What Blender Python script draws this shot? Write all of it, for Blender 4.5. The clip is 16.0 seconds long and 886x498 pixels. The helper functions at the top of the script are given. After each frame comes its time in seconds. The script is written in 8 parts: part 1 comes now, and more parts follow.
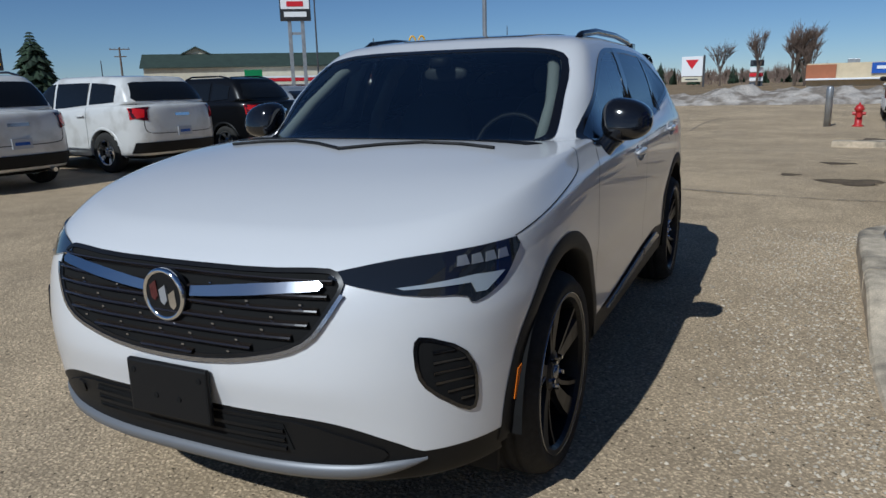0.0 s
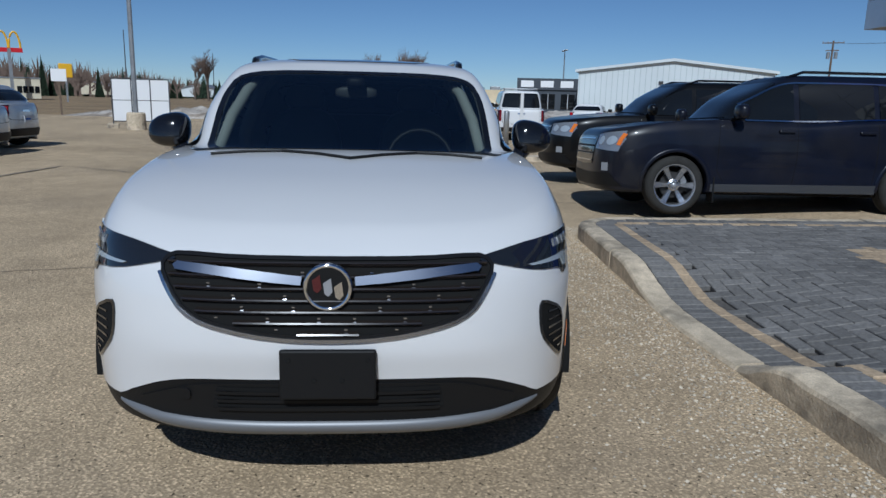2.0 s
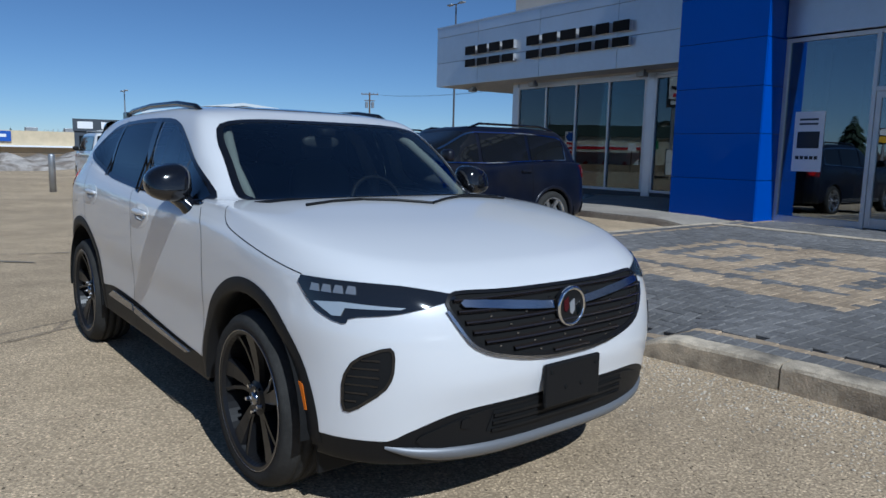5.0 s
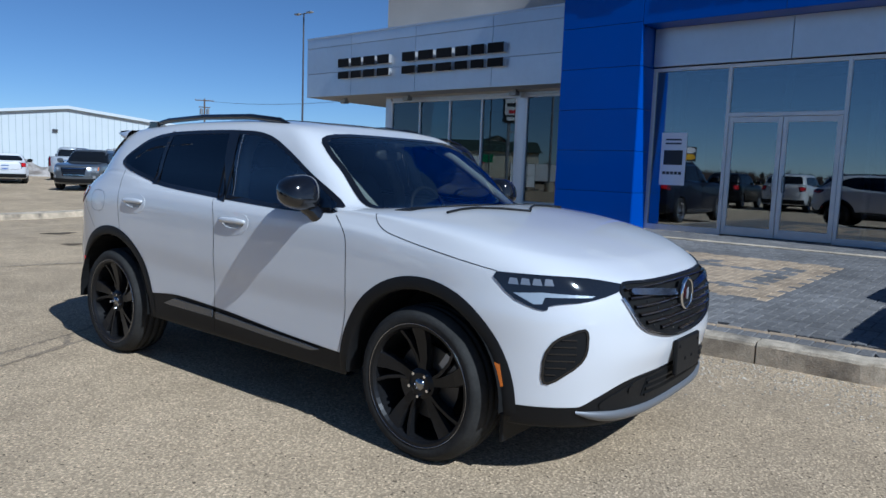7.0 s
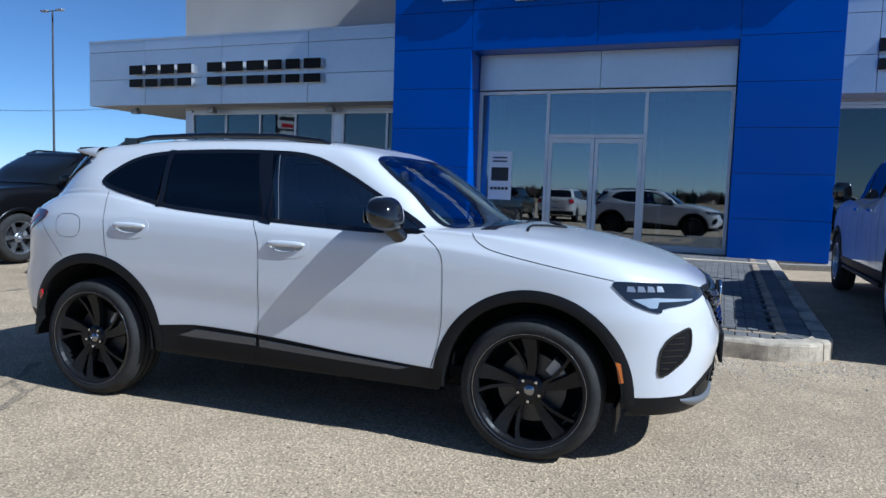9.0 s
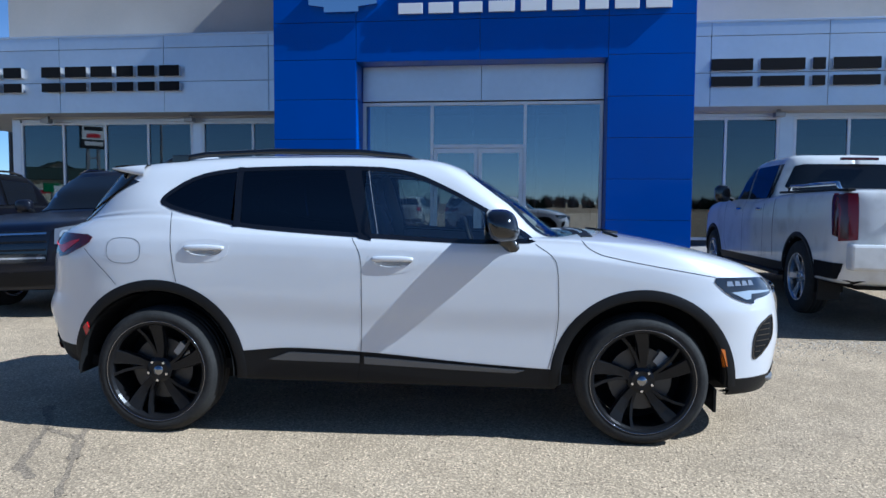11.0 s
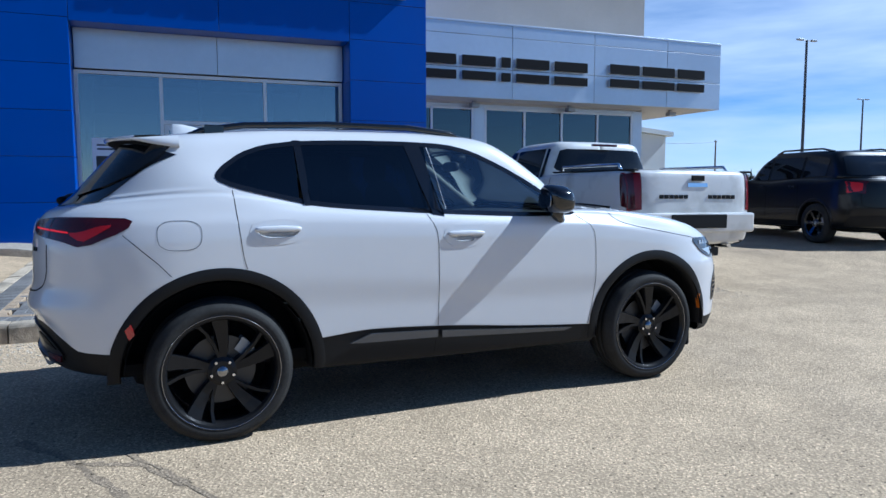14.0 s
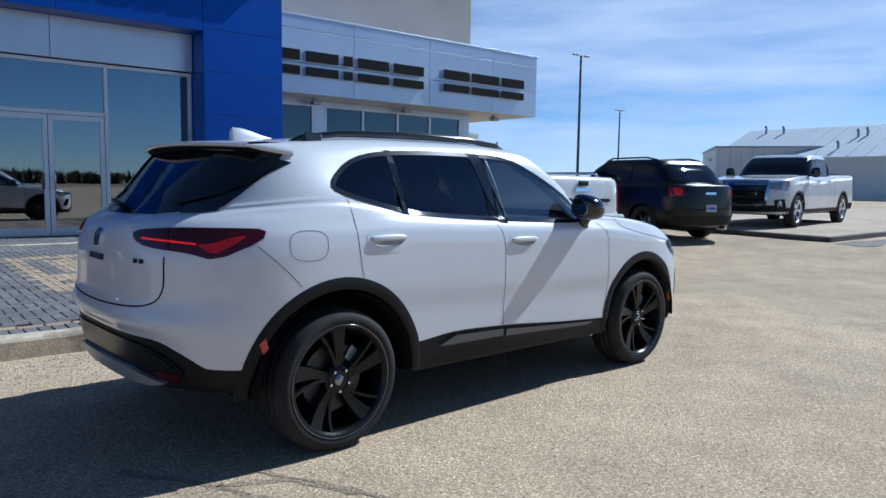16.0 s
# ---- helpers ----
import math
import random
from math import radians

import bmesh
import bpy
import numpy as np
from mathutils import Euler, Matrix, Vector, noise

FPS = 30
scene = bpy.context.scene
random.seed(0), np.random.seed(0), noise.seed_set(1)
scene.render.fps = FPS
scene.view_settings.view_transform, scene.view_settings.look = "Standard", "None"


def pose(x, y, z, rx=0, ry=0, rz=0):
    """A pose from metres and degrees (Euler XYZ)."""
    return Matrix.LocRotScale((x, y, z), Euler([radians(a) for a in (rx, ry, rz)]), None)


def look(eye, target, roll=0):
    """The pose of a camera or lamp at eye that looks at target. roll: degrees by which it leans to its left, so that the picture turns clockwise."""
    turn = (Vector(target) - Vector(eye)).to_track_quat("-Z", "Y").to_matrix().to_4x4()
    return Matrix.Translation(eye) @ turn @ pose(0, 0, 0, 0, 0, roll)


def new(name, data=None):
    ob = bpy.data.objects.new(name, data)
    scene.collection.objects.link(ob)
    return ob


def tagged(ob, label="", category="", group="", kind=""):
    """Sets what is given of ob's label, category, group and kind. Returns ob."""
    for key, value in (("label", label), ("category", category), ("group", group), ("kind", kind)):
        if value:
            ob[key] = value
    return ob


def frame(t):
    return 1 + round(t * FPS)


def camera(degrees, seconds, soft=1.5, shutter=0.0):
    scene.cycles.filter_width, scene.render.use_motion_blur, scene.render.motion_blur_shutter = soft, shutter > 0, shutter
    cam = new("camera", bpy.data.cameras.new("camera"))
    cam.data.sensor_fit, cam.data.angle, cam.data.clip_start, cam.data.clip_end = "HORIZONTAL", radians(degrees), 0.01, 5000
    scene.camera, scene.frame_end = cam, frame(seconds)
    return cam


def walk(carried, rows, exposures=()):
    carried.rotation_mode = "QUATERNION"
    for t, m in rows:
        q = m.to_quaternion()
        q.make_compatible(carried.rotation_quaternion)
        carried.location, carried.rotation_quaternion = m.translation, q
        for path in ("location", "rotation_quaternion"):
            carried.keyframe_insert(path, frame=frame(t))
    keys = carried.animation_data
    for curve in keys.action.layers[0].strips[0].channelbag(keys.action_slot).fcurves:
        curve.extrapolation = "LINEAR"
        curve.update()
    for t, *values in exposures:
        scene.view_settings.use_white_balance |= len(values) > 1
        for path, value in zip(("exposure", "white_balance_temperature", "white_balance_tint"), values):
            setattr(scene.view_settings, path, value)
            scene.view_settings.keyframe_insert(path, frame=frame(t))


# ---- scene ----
cam = camera(64.0, 16.0)
PATH = [
    (0, (3.648, 1.772, 1.385), (1.936, 0.842, 0.935), -1.4),
    (0.5, (3.912, 1.522, 1.391), (2.081, 0.857, 0.936), -0.3),
    (1, (4.27, 1.22, 1.441), (2.375, 0.758, 0.997), 0.3),
    (1.5, (4.39, 0.82, 1.417), (2.449, 0.6, 0.986), 0.4),
    (2, (4.512, 0.431, 1.415), (2.556, 0.481, 1.002), 1.4),
    (2.5, (4.585, 0.042, 1.46), (2.638, 0.274, 1.066), 2.0),
    (3, (4.549, -0.369, 1.431), (2.627, 0.039, 1.058), 2.3),
    (3.5, (4.565, -0.783, 1.403), (2.676, -0.233, 1.043), 2.6),
    (4, (4.536, -1.158, 1.419), (2.734, -0.353, 1.092), 3.0),
    (4.2, (4.444, -1.303, 1.396), (2.686, -0.401, 1.085), 2.5),
    (6.3, (3.977, -2.797, 1.396), (2.588, -1.378, 1.151), 2.3),
    (6.5, (3.894, -2.929, 1.398), (2.54, -1.477, 1.155), 2.5),
    (7, (3.599, -3.238, 1.373), (2.311, -1.724, 1.147), 2.1),
    (7.5, (3.317, -3.57, 1.353), (2.208, -1.917, 1.155), 2.2),
    (8, (3.032, -3.847, 1.359), (2.121, -2.077, 1.168), 2.3),
    (8.5, (2.668, -4.023, 1.365), (1.827, -2.217, 1.188), 1.9),
    (9, (2.298, -4.276, 1.355), (1.568, -2.421, 1.191), 1.9),
    (9.2, (2.181, -4.374, 1.372), (1.488, -2.505, 1.209), 2.0),
    (11.3, (0.583, -4.86, 1.33), (0.432, -2.87, 1.198), 0.6),
    (11.5, (0.447, -4.883, 1.319), (0.354, -2.889, 1.183), 1.0),
    (12, (0.02, -5.008, 1.335), (0.033, -3.013, 1.199), 1.6),
    (12.5, (-0.433, -4.951, 1.336), (-0.334, -2.958, 1.197), -0.3),
    (13, (-0.891, -4.977, 1.319), (-0.5, -3.022, 1.163), -0.7),
    (13.5, (-1.304, -4.888, 1.313), (-0.756, -2.971, 1.155), -0.7),
    (14, (-1.642, -4.685, 1.301), (-0.888, -2.841, 1.125), -0.1),
    (14.5, (-2.08, -4.636, 1.301), (-1.119, -2.893, 1.114), 1.1),
    (15, (-2.437, -4.453, 1.276), (-1.41, -2.747, 1.091), 1.3),
    (15.5, (-2.774, -4.212, 1.329), (-1.622, -2.589, 1.137), 1.2),
    (16, (-3.204, -4.043, 1.372), (-1.934, -2.509, 1.188), 0.8),
]
walk(cam, [(t, look(eye, target, roll)) for t, eye, target, roll in PATH],
     exposures=[(0.0, -0.35, 5450, 6), (3.0, -0.38, 5250, 6), (4.2, -0.28, 5200, 6), (7.0, 0.04, 5050, 6), (9.0, 0.36, 4950, 6), (11.5, 0.50, 4850, 6), (13.0, 0.52, 4800, 6), (14.0, 0.48, 4900, 6), (15.0, 0.34, 5000, 6), (16.0, 0.32, 5050, 6)])

# ---- world, sun, exposure ----
SUN_AZ, SUN_EL = -8.0, 42.5            # degrees: direction from the place to the sun, x axis anticlockwise
sd = Vector((math.cos(radians(SUN_EL)) * math.cos(radians(SUN_AZ)), math.cos(radians(SUN_EL)) * math.sin(radians(SUN_AZ)), math.sin(radians(SUN_EL))))
world = bpy.data.worlds.new("sky")
scene.world = world
world.use_nodes = True
wn, wl = world.node_tree.nodes, world.node_tree.links
wn.clear()
w_out, w_bg, w_sky = wn.new("ShaderNodeOutputWorld"), wn.new("ShaderNodeBackground"), wn.new("ShaderNodeTexSky")
w_sky.sky_type, w_sky.sun_disc = "NISHITA", False
w_sky.sun_elevation, w_sky.sun_rotation = radians(SUN_EL), math.atan2(sd.x, sd.y)
w_sky.altitude = 3000
w_sky.air_density, w_sky.dust_density, w_sky.ozone_density = 1.0, 0.0, 4.0
w_bg.inputs["Strength"].default_value = 0.068
# thin high cloud, low over the horizon
w_co, w_map, w_no, w_ramp, w_mix = (wn.new("ShaderNode" + n) for n in ("TexCoord", "Mapping", "TexNoise", "ValToRGB", "Mix"))
w_map.inputs["Scale"].default_value = (1.6, 1.2, 9.0)
w_map.inputs["Location"].default_value = (0.35, 0.1, 0.2)
w_no.inputs["Scale"].default_value, w_no.inputs["Detail"].default_value, w_no.inputs["Roughness"].default_value = 1.5, 6.0, 0.55
w_ramp.color_ramp.elements[0].position, w_ramp.color_ramp.elements[1].position = 0.30, 0.62
w_sep = wn.new("ShaderNodeSeparateXYZ")
w_low = wn.new("ShaderNodeMapRange")
w_low.inputs["From Min"].default_value, w_low.inputs["From Max"].default_value = 0.50, 0.14
w_low.inputs["To Min"].default_value, w_low.inputs["To Max"].default_value = 0.0, 0.95
w_mul = wn.new("ShaderNodeMath")
w_mul.operation = "MULTIPLY"
w_mix.data_type = "RGBA"
w_mix.inputs["B"].default_value = (8.0, 8.6, 9.6, 1)
wl.new(w_co.outputs["Generated"], w_map.inputs["Vector"])
wl.new(w_map.outputs["Vector"], w_no.inputs["Vector"])
wl.new(w_no.outputs["Fac"], w_ramp.inputs["Fac"])
wl.new(w_co.outputs["Generated"], w_sep.inputs["Vector"])
wl.new(w_sep.outputs["Z"], w_low.inputs["Value"])
wl.new(w_ramp.outputs["Color"], w_mul.inputs[0])
wl.new(w_low.outputs["Result"], w_mul.inputs[1])
w_dir = wn.new("ShaderNodeVectorMath")
w_dir.operation = "DOT_PRODUCT"
w_dir.inputs[1].default_value = (0.80, 0.60, 0.0)
w_side = wn.new("ShaderNodeMapRange")
w_side.inputs["From Min"].default_value, w_side.inputs["From Max"].default_value = -0.1, 0.75
w_mul2 = wn.new("ShaderNodeMath")
w_mul2.operation = "MULTIPLY"
wl.new(w_co.outputs["Generated"], w_dir.inputs[0])
wl.new(w_dir.outputs["Value"], w_side.inputs["Value"])
wl.new(w_mul.outputs["Value"], w_mul2.inputs[0])
wl.new(w_side.outputs["Result"], w_mul2.inputs[1])
wl.new(w_mul2.outputs["Value"], w_mix.inputs["Factor"])
wl.new(w_sky.outputs["Color"], w_mix.inputs["A"])
wl.new(w_mix.outputs["Result"], w_bg.inputs["Color"])
wl.new(w_bg.outputs["Background"], w_out.inputs["Surface"])
sun = new("sun", bpy.data.lights.new("sun", "SUN"))
sun.data.energy, sun.data.angle, sun.data.color = 4.4, radians(0.53), (1.0, 0.95, 0.87)
sun.matrix_world = look(sd * 50, (0, 0, 0))
scene.view_settings.exposure = 0.0


# ---- materials ----
def material(name, color, rough=0.5, metal=0.0, coat=0.0, grain=(), bump=(), spec=None, emit=None, trans=0.0, stain=None, island=0.0):
    """A Principled material. grain: rows of (scale, amount) of brightness variation; bump: (scale, height);
    stain: (scale, colour, from, to) patches of another colour; island: brightness variation from piece to piece."""
    m = bpy.data.materials.new(name)
    m.use_nodes = True
    n, l = m.node_tree.nodes, m.node_tree.links
    b = n["Principled BSDF"]
    b.inputs["Base Color"].default_value = (*color, 1)
    b.inputs["Roughness"].default_value, b.inputs["Metallic"].default_value = rough, metal
    b.inputs["Coat Weight"].default_value, b.inputs["Coat Roughness"].default_value = coat, 0.03
    b.inputs["Transmission Weight"].default_value = trans
    if spec is not None:
        b.inputs["Specular IOR Level"].default_value = spec
    if emit:
        b.inputs["Emission Color"].default_value, b.inputs["Emission Strength"].default_value = (*emit[0], 1), emit[1]
    tc = n.new("ShaderNodeTexCoord")
    geo = n.new("ShaderNodeNewGeometry")
    out = None
    if grain or stain or island:
        rgb = n.new("ShaderNodeRGB")
        rgb.outputs[0].default_value = (*color, 1)
        out = rgb.outputs[0]
    if stain:
        tn, rp, mx = n.new("ShaderNodeTexNoise"), n.new("ShaderNodeMapRange"), n.new("ShaderNodeMix")
        tn.inputs["Scale"].default_value, tn.inputs["Detail"].default_value = stain[0], 5.0
        rp.inputs["From Min"].default_value, rp.inputs["From Max"].default_value = stain[2], stain[3]
        mx.data_type = "RGBA"
        mx.inputs["B"].default_value = (*stain[1], 1)
        l.new(geo.outputs["Position"], tn.inputs["Vector"])
        l.new(tn.outputs["Fac"], rp.inputs["Value"])
        l.new(rp.outputs["Result"], mx.inputs["Factor"])
        l.new(out, mx.inputs["A"])
        out = mx.outputs["Result"]
    for scale, amount in grain:
        tn, mr, mx = n.new("ShaderNodeTexNoise"), n.new("ShaderNodeMapRange"), n.new("ShaderNodeMix")
        tn.inputs["Scale"].default_value, tn.inputs["Detail"].default_value = scale, 3.0
        mr.inputs["From Min"].default_value, mr.inputs["From Max"].default_value = 0.3, 0.7
        mr.inputs["To Min"].default_value, mr.inputs["To Max"].default_value = 1 - amount, 1 + amount
        mx.data_type, mx.blend_type = "RGBA", "MULTIPLY"
        mx.inputs["Factor"].default_value = 1.0
        l.new(geo.outputs["Position"], tn.inputs["Vector"])
        l.new(tn.outputs["Fac"], mr.inputs["Value"])
        l.new(out, mx.inputs["A"])
        l.new(mr.outputs["Result"], mx.inputs["B"])
        out = mx.outputs["Result"]
    if island:
        oi, mr, mx = n.new("ShaderNodeObjectInfo"), n.new("ShaderNodeMapRange"), n.new("ShaderNodeMix")
        mr.inputs["To Min"].default_value, mr.inputs["To Max"].default_value = 1 - island, 1 + island
        mx.data_type, mx.blend_type = "RGBA", "MULTIPLY"
        mx.inputs["Factor"].default_value = 1.0
        ad = n.new("ShaderNodeMath")
        ad.operation = "ADD"
        fr = n.new("ShaderNodeMath")
        fr.operation = "FRACT"
        l.new(oi.outputs["Random"], ad.inputs[0])
        l.new(geo.outputs["Random Per Island"], ad.inputs[1])
        l.new(ad.outputs[0], fr.inputs[0])
        l.new(fr.outputs[0], mr.inputs["Value"])
        l.new(out, mx.inputs["A"])
        l.new(mr.outputs["Result"], mx.inputs["B"])
        out = mx.outputs["Result"]
    if out:
        l.new(out, b.inputs["Base Color"])
    if bump:
        tn, bp = n.new("ShaderNodeTexNoise"), n.new("ShaderNodeBump")
        tn.inputs["Scale"].default_value, tn.inputs["Detail"].default_value = bump[0], 4.0
        bp.inputs["Distance"].default_value, bp.inputs["Strength"].default_value = bump[1], 0.6
        l.new(geo.outputs["Position"], tn.inputs["Vector"])
        l.new(tn.outputs["Fac"], bp.inputs["Height"])
        l.new(bp.outputs["Normal"], b.inputs["Normal"])
    return m


def pane_material(name, tint, mirror):
    """Window glass: see-through with a tint, and a reflecting coat of the given strength."""
    m = bpy.data.materials.new(name)
    m.use_nodes = True
    n, l = m.node_tree.nodes, m.node_tree.links
    n.clear()
    o, mx, tr, gl = (n.new("ShaderNode" + k) for k in ("OutputMaterial", "MixShader", "BsdfTransparent", "BsdfGlossy"))
    fr, ad = n.new("ShaderNodeFresnel"), n.new("ShaderNodeMath")
    fr.inputs["IOR"].default_value = 1.5
    ad.operation = "ADD"
    ad.inputs[1].default_value = mirror
    tr.inputs["Color"].default_value = (*tint, 1)
    gl.inputs["Color"].default_value = (0.92, 0.96, 1.0, 1)
    gl.inputs["Roughness"].default_value = 0.004
    l.new(fr.outputs[0], ad.inputs[0])
    l.new(ad.outputs[0], mx.inputs[0])
    l.new(tr.outputs[0], mx.inputs[1])
    l.new(gl.outputs[0], mx.inputs[2])
    l.new(mx.outputs[0], o.inputs["Surface"])
    return m


def asphalt_material(name, base, tar):
    """Worn pale asphalt with exposed aggregate: stones of several tones, dull patches, pits with their shade painted
    in, and fine relief.
    """
    m = bpy.data.materials.new(name)
    m.use_nodes = True
    n, l = m.node_tree.nodes, m.node_tree.links
    b = n["Principled BSDF"]
    b.inputs["Roughness"].default_value = 0.9
    b.inputs["Specular IOR Level"].default_value = 0.25
    geo = n.new("ShaderNodeNewGeometry")

    def tone(kind, scale, detail, lo, hi, frm, to, source="Fac"):
        t, r = n.new("ShaderNodeTex" + kind), n.new("ShaderNodeMapRange")
        t.inputs["Scale"].default_value = scale
        if kind == "Noise":
            t.inputs["Detail"].default_value = detail
        r.inputs["From Min"].default_value, r.inputs["From Max"].default_value = frm, to
        r.inputs["To Min"].default_value, r.inputs["To Max"].default_value = lo, hi
        l.new(geo.outputs["Position"], t.inputs["Vector"])
        l.new(t.outputs[source], r.inputs["Value"])
        return r.outputs["Result"]

    def mul(a, c):
        x = n.new("ShaderNodeMath")
        x.operation = "MULTIPLY"
        l.new(a, x.inputs[0])
        l.new(c, x.inputs[1])
        return x.outputs[0]
    v = n.new("ShaderNodeTexVoronoi")
    v.inputs["Scale"].default_value = 105.0
    l.new(geo.outputs["Position"], v.inputs["Vector"])
    vs = n.new("ShaderNodeSeparateColor")
    l.new(v.outputs["Color"], vs.inputs["Color"])
    st = n.new("ShaderNodeMapRange")
    st.inputs["From Min"].default_value = 0.55
    st.inputs["To Min"].default_value, st.inputs["To Max"].default_value = 0.93, 1.48
    l.new(vs.outputs["Red"], st.inputs["Value"])
    big = mul(tone("Noise", 0.35, 4, 0.82, 1.14, 0.3, 0.7), tone("Noise", 2.3, 5, 0.86, 1.1, 0.3, 0.7))
    fine = mul(st.outputs["Result"], tone("Noise", 45.0, 4, 0.93, 1.07, 0.3, 0.7))
    # scattered pits: the shade inside them is put into the colour
    hole = tone("Noise", 42.0, 2, 0.30, 1.0, 0.30, 0.36)
    gap = tone("Voronoi", 62.0, 0, 1.08, 0.74, 0.25, 0.62, "Distance")
    total = mul(mul(mul(big, fine), hole), gap)
    wear = tone("Noise", 0.6, 6, 0.0, 0.55, 0.52, 0.75)
    cm, mm = n.new("ShaderNodeMix"), n.new("ShaderNodeMix")
    cm.data_type = mm.data_type = "RGBA"
    cm.inputs["A"].default_value, cm.inputs["B"].default_value = (*base, 1), (*tar, 1)
    l.new(wear, cm.inputs["Factor"])
    mm.blend_type = "MULTIPLY"
    mm.inputs["Factor"].default_value = 1.0
    l.new(cm.outputs["Result"], mm.inputs["A"])
    l.new(total, mm.inputs["B"])
    l.new(mm.outputs["Result"], b.inputs["Base Color"])
    bp = n.new("ShaderNodeBump")
    bp.inputs["Distance"].default_value, bp.inputs["Strength"].default_value = 0.007, 0.85
    l.new(total, bp.inputs["Height"])
    l.new(bp.outputs["Normal"], b.inputs["Normal"])
    return m


M = {}
M["asphalt"] = asphalt_material("worn_asphalt", (0.52, 0.394, 0.249), (0.415, 0.322, 0.216))
M["tar"] = material("tar_seal", (0.07, 0.065, 0.06), 0.6, grain=[(9, .4), (60, .3)], bump=(80, .004))
M["dust"] = material("dusty_tar", (0.18, 0.155, 0.12), 0.9, grain=[(7, .4), (60, .3)], bump=(80, .004))
M["kerb"] = material("concrete", (0.52, 0.43, 0.31), 0.9, grain=[(1.3, .2), (14, .18), (120, .16)], bump=(70, .008), stain=(2.2, (0.17, 0.145, 0.11), .51, .68))
M["paver"] = material("grey_paver", (0.155, 0.147, 0.138), 0.85, grain=[(1.1, .25), (40, .25)], bump=(150, .003), island=.18)
M["paver_tan"] = material("tan_paver", (0.38, 0.285, 0.185), 0.85, grain=[(1.1, .15), (40, .2)], bump=(150, .003), island=.18)
M["sand"] = material("joint_sand", (0.10, 0.09, 0.08), 0.95, grain=[(30, .4)])
M["blue"] = material("blue_panel", (0.0015, 0.058, 0.37), 0.4, spec=.3, coat=.08, grain=[(0.5, .06)], island=.06)
M["alu"] = material("silver_panel", (0.55, 0.58, 0.63), 0.34, metal=.75, grain=[(0.6, .05), (7, .02)], island=.05)
M["stucco"] = material("beige_stucco", (0.46, 0.43, 0.39), 0.92, grain=[(0.7, .06), (90, .08)], bump=(120, .004))
M["soffit"] = material("soffit", (0.42, 0.41, 0.40), 0.7, grain=[(3, .06)])
M["frame"] = material("clear_aluminium", (0.62, 0.63, 0.65), 0.4, metal=.45, grain=[(3, .05)])
M["darkframe"] = material("dark_aluminium", (0.06, 0.062, 0.07), 0.4, metal=.5)
M["glass_side"] = pane_material("showroom_glass", (0.25, 0.36, 0.37), 0.06)
M["glass"] = pane_material("shop_glass", (0.34, 0.42, 0.46), 0.22)
M["letter_black"] = material("black_letter", (0.008, 0.008, 0.009), 0.6, spec=.15)
M["letter_side"] = material("letter_side", (0.55, 0.55, 0.55), 0.4, metal=.6)
M["white"] = material("white_paint", (0.72, 0.73, 0.74), 0.5, grain=[(1, .04)])
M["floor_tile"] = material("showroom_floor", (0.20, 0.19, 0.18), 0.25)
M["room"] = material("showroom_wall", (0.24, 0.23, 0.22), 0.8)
M["snow"] = material("old_snow", (0.46, 0.41, 0.355), 0.8, grain=[(1.2, .25), (9, .2)], bump=(5, .12), stain=(0.9, (0.22, 0.18, 0.14), .44, .60))
M["dead_grass"] = material("dead_grass", (0.24, 0.165, 0.085), 0.95, grain=[(0.15, .25), (2.5, .3)], bump=(9, .05))
M["metal_white"] = material("white_sheet_metal", (0.60, 0.64, 0.65), 0.5, grain=[(0.3, .05)])
M["metal_pale"] = material("pale_sheet_metal", (0.42, 0.48, 0.48), 0.55, grain=[(0.3, .06)])
M["roof_green"] = material("green_roof", (0.032, 0.05, 0.038), 0.7, grain=[(1, .2)])
M["cream"] = material("cream_siding", (0.62, 0.56, 0.42), 0.8, grain=[(1, .08)])
M["yellow_wall"] = material("yellow_wall", (0.60, 0.49, 0.32), 0.8, grain=[(1, .08)])
M["orange_wall"] = material("orange_wall", (0.36, 0.13, 0.06), 0.8, grain=[(1, .08)])
M["steel"] = material("galvanised", (0.34, 0.35, 0.36), 0.45, metal=.7, grain=[(3, .15)])
M["pole_dark"] = material("dark_pole", (0.07, 0.07, 0.075), 0.5, metal=.3)
M["wood"] = material("pole_wood", (0.14, 0.10, 0.07), 0.9, grain=[(8, .3)])
M["bark"] = material("bark", (0.115, 0.085, 0.065), 0.95, grain=[(6, .3)])
M["twig"] = material("twig", (0.155, 0.11, 0.085), 0.95, grain=[(2, .25)])
M["needle"] = material("needles", (0.018, 0.035, 0.016), 0.9, grain=[(1.5, .5)])
M["red"] = material("red_paint", (0.42, 0.022, 0.02), 0.45, grain=[(6, .15)])
M["yellow"] = material("yellow_plastic", (0.75, 0.42, 0.01), 0.4)
M["sign_white"] = material("sign_white", (0.78, 0.78, 0.78), 0.45)
M["sign_black"] = material("sign_black", (0.02, 0.02, 0.022), 0.4)
M["sign_red"] = material("sign_red", (0.55, 0.01, 0.02), 0.45)
M["sign_blue"] = material("sign_blue", (0.02, 0.09, 0.40), 0.45)
M["sign_green"] = material("sign_green", (0.01, 0.20, 0.06), 0.45)
M["grey_dark"] = material("dark_siding", (0.05, 0.06, 0.075), 0.7, grain=[(1, .1)])
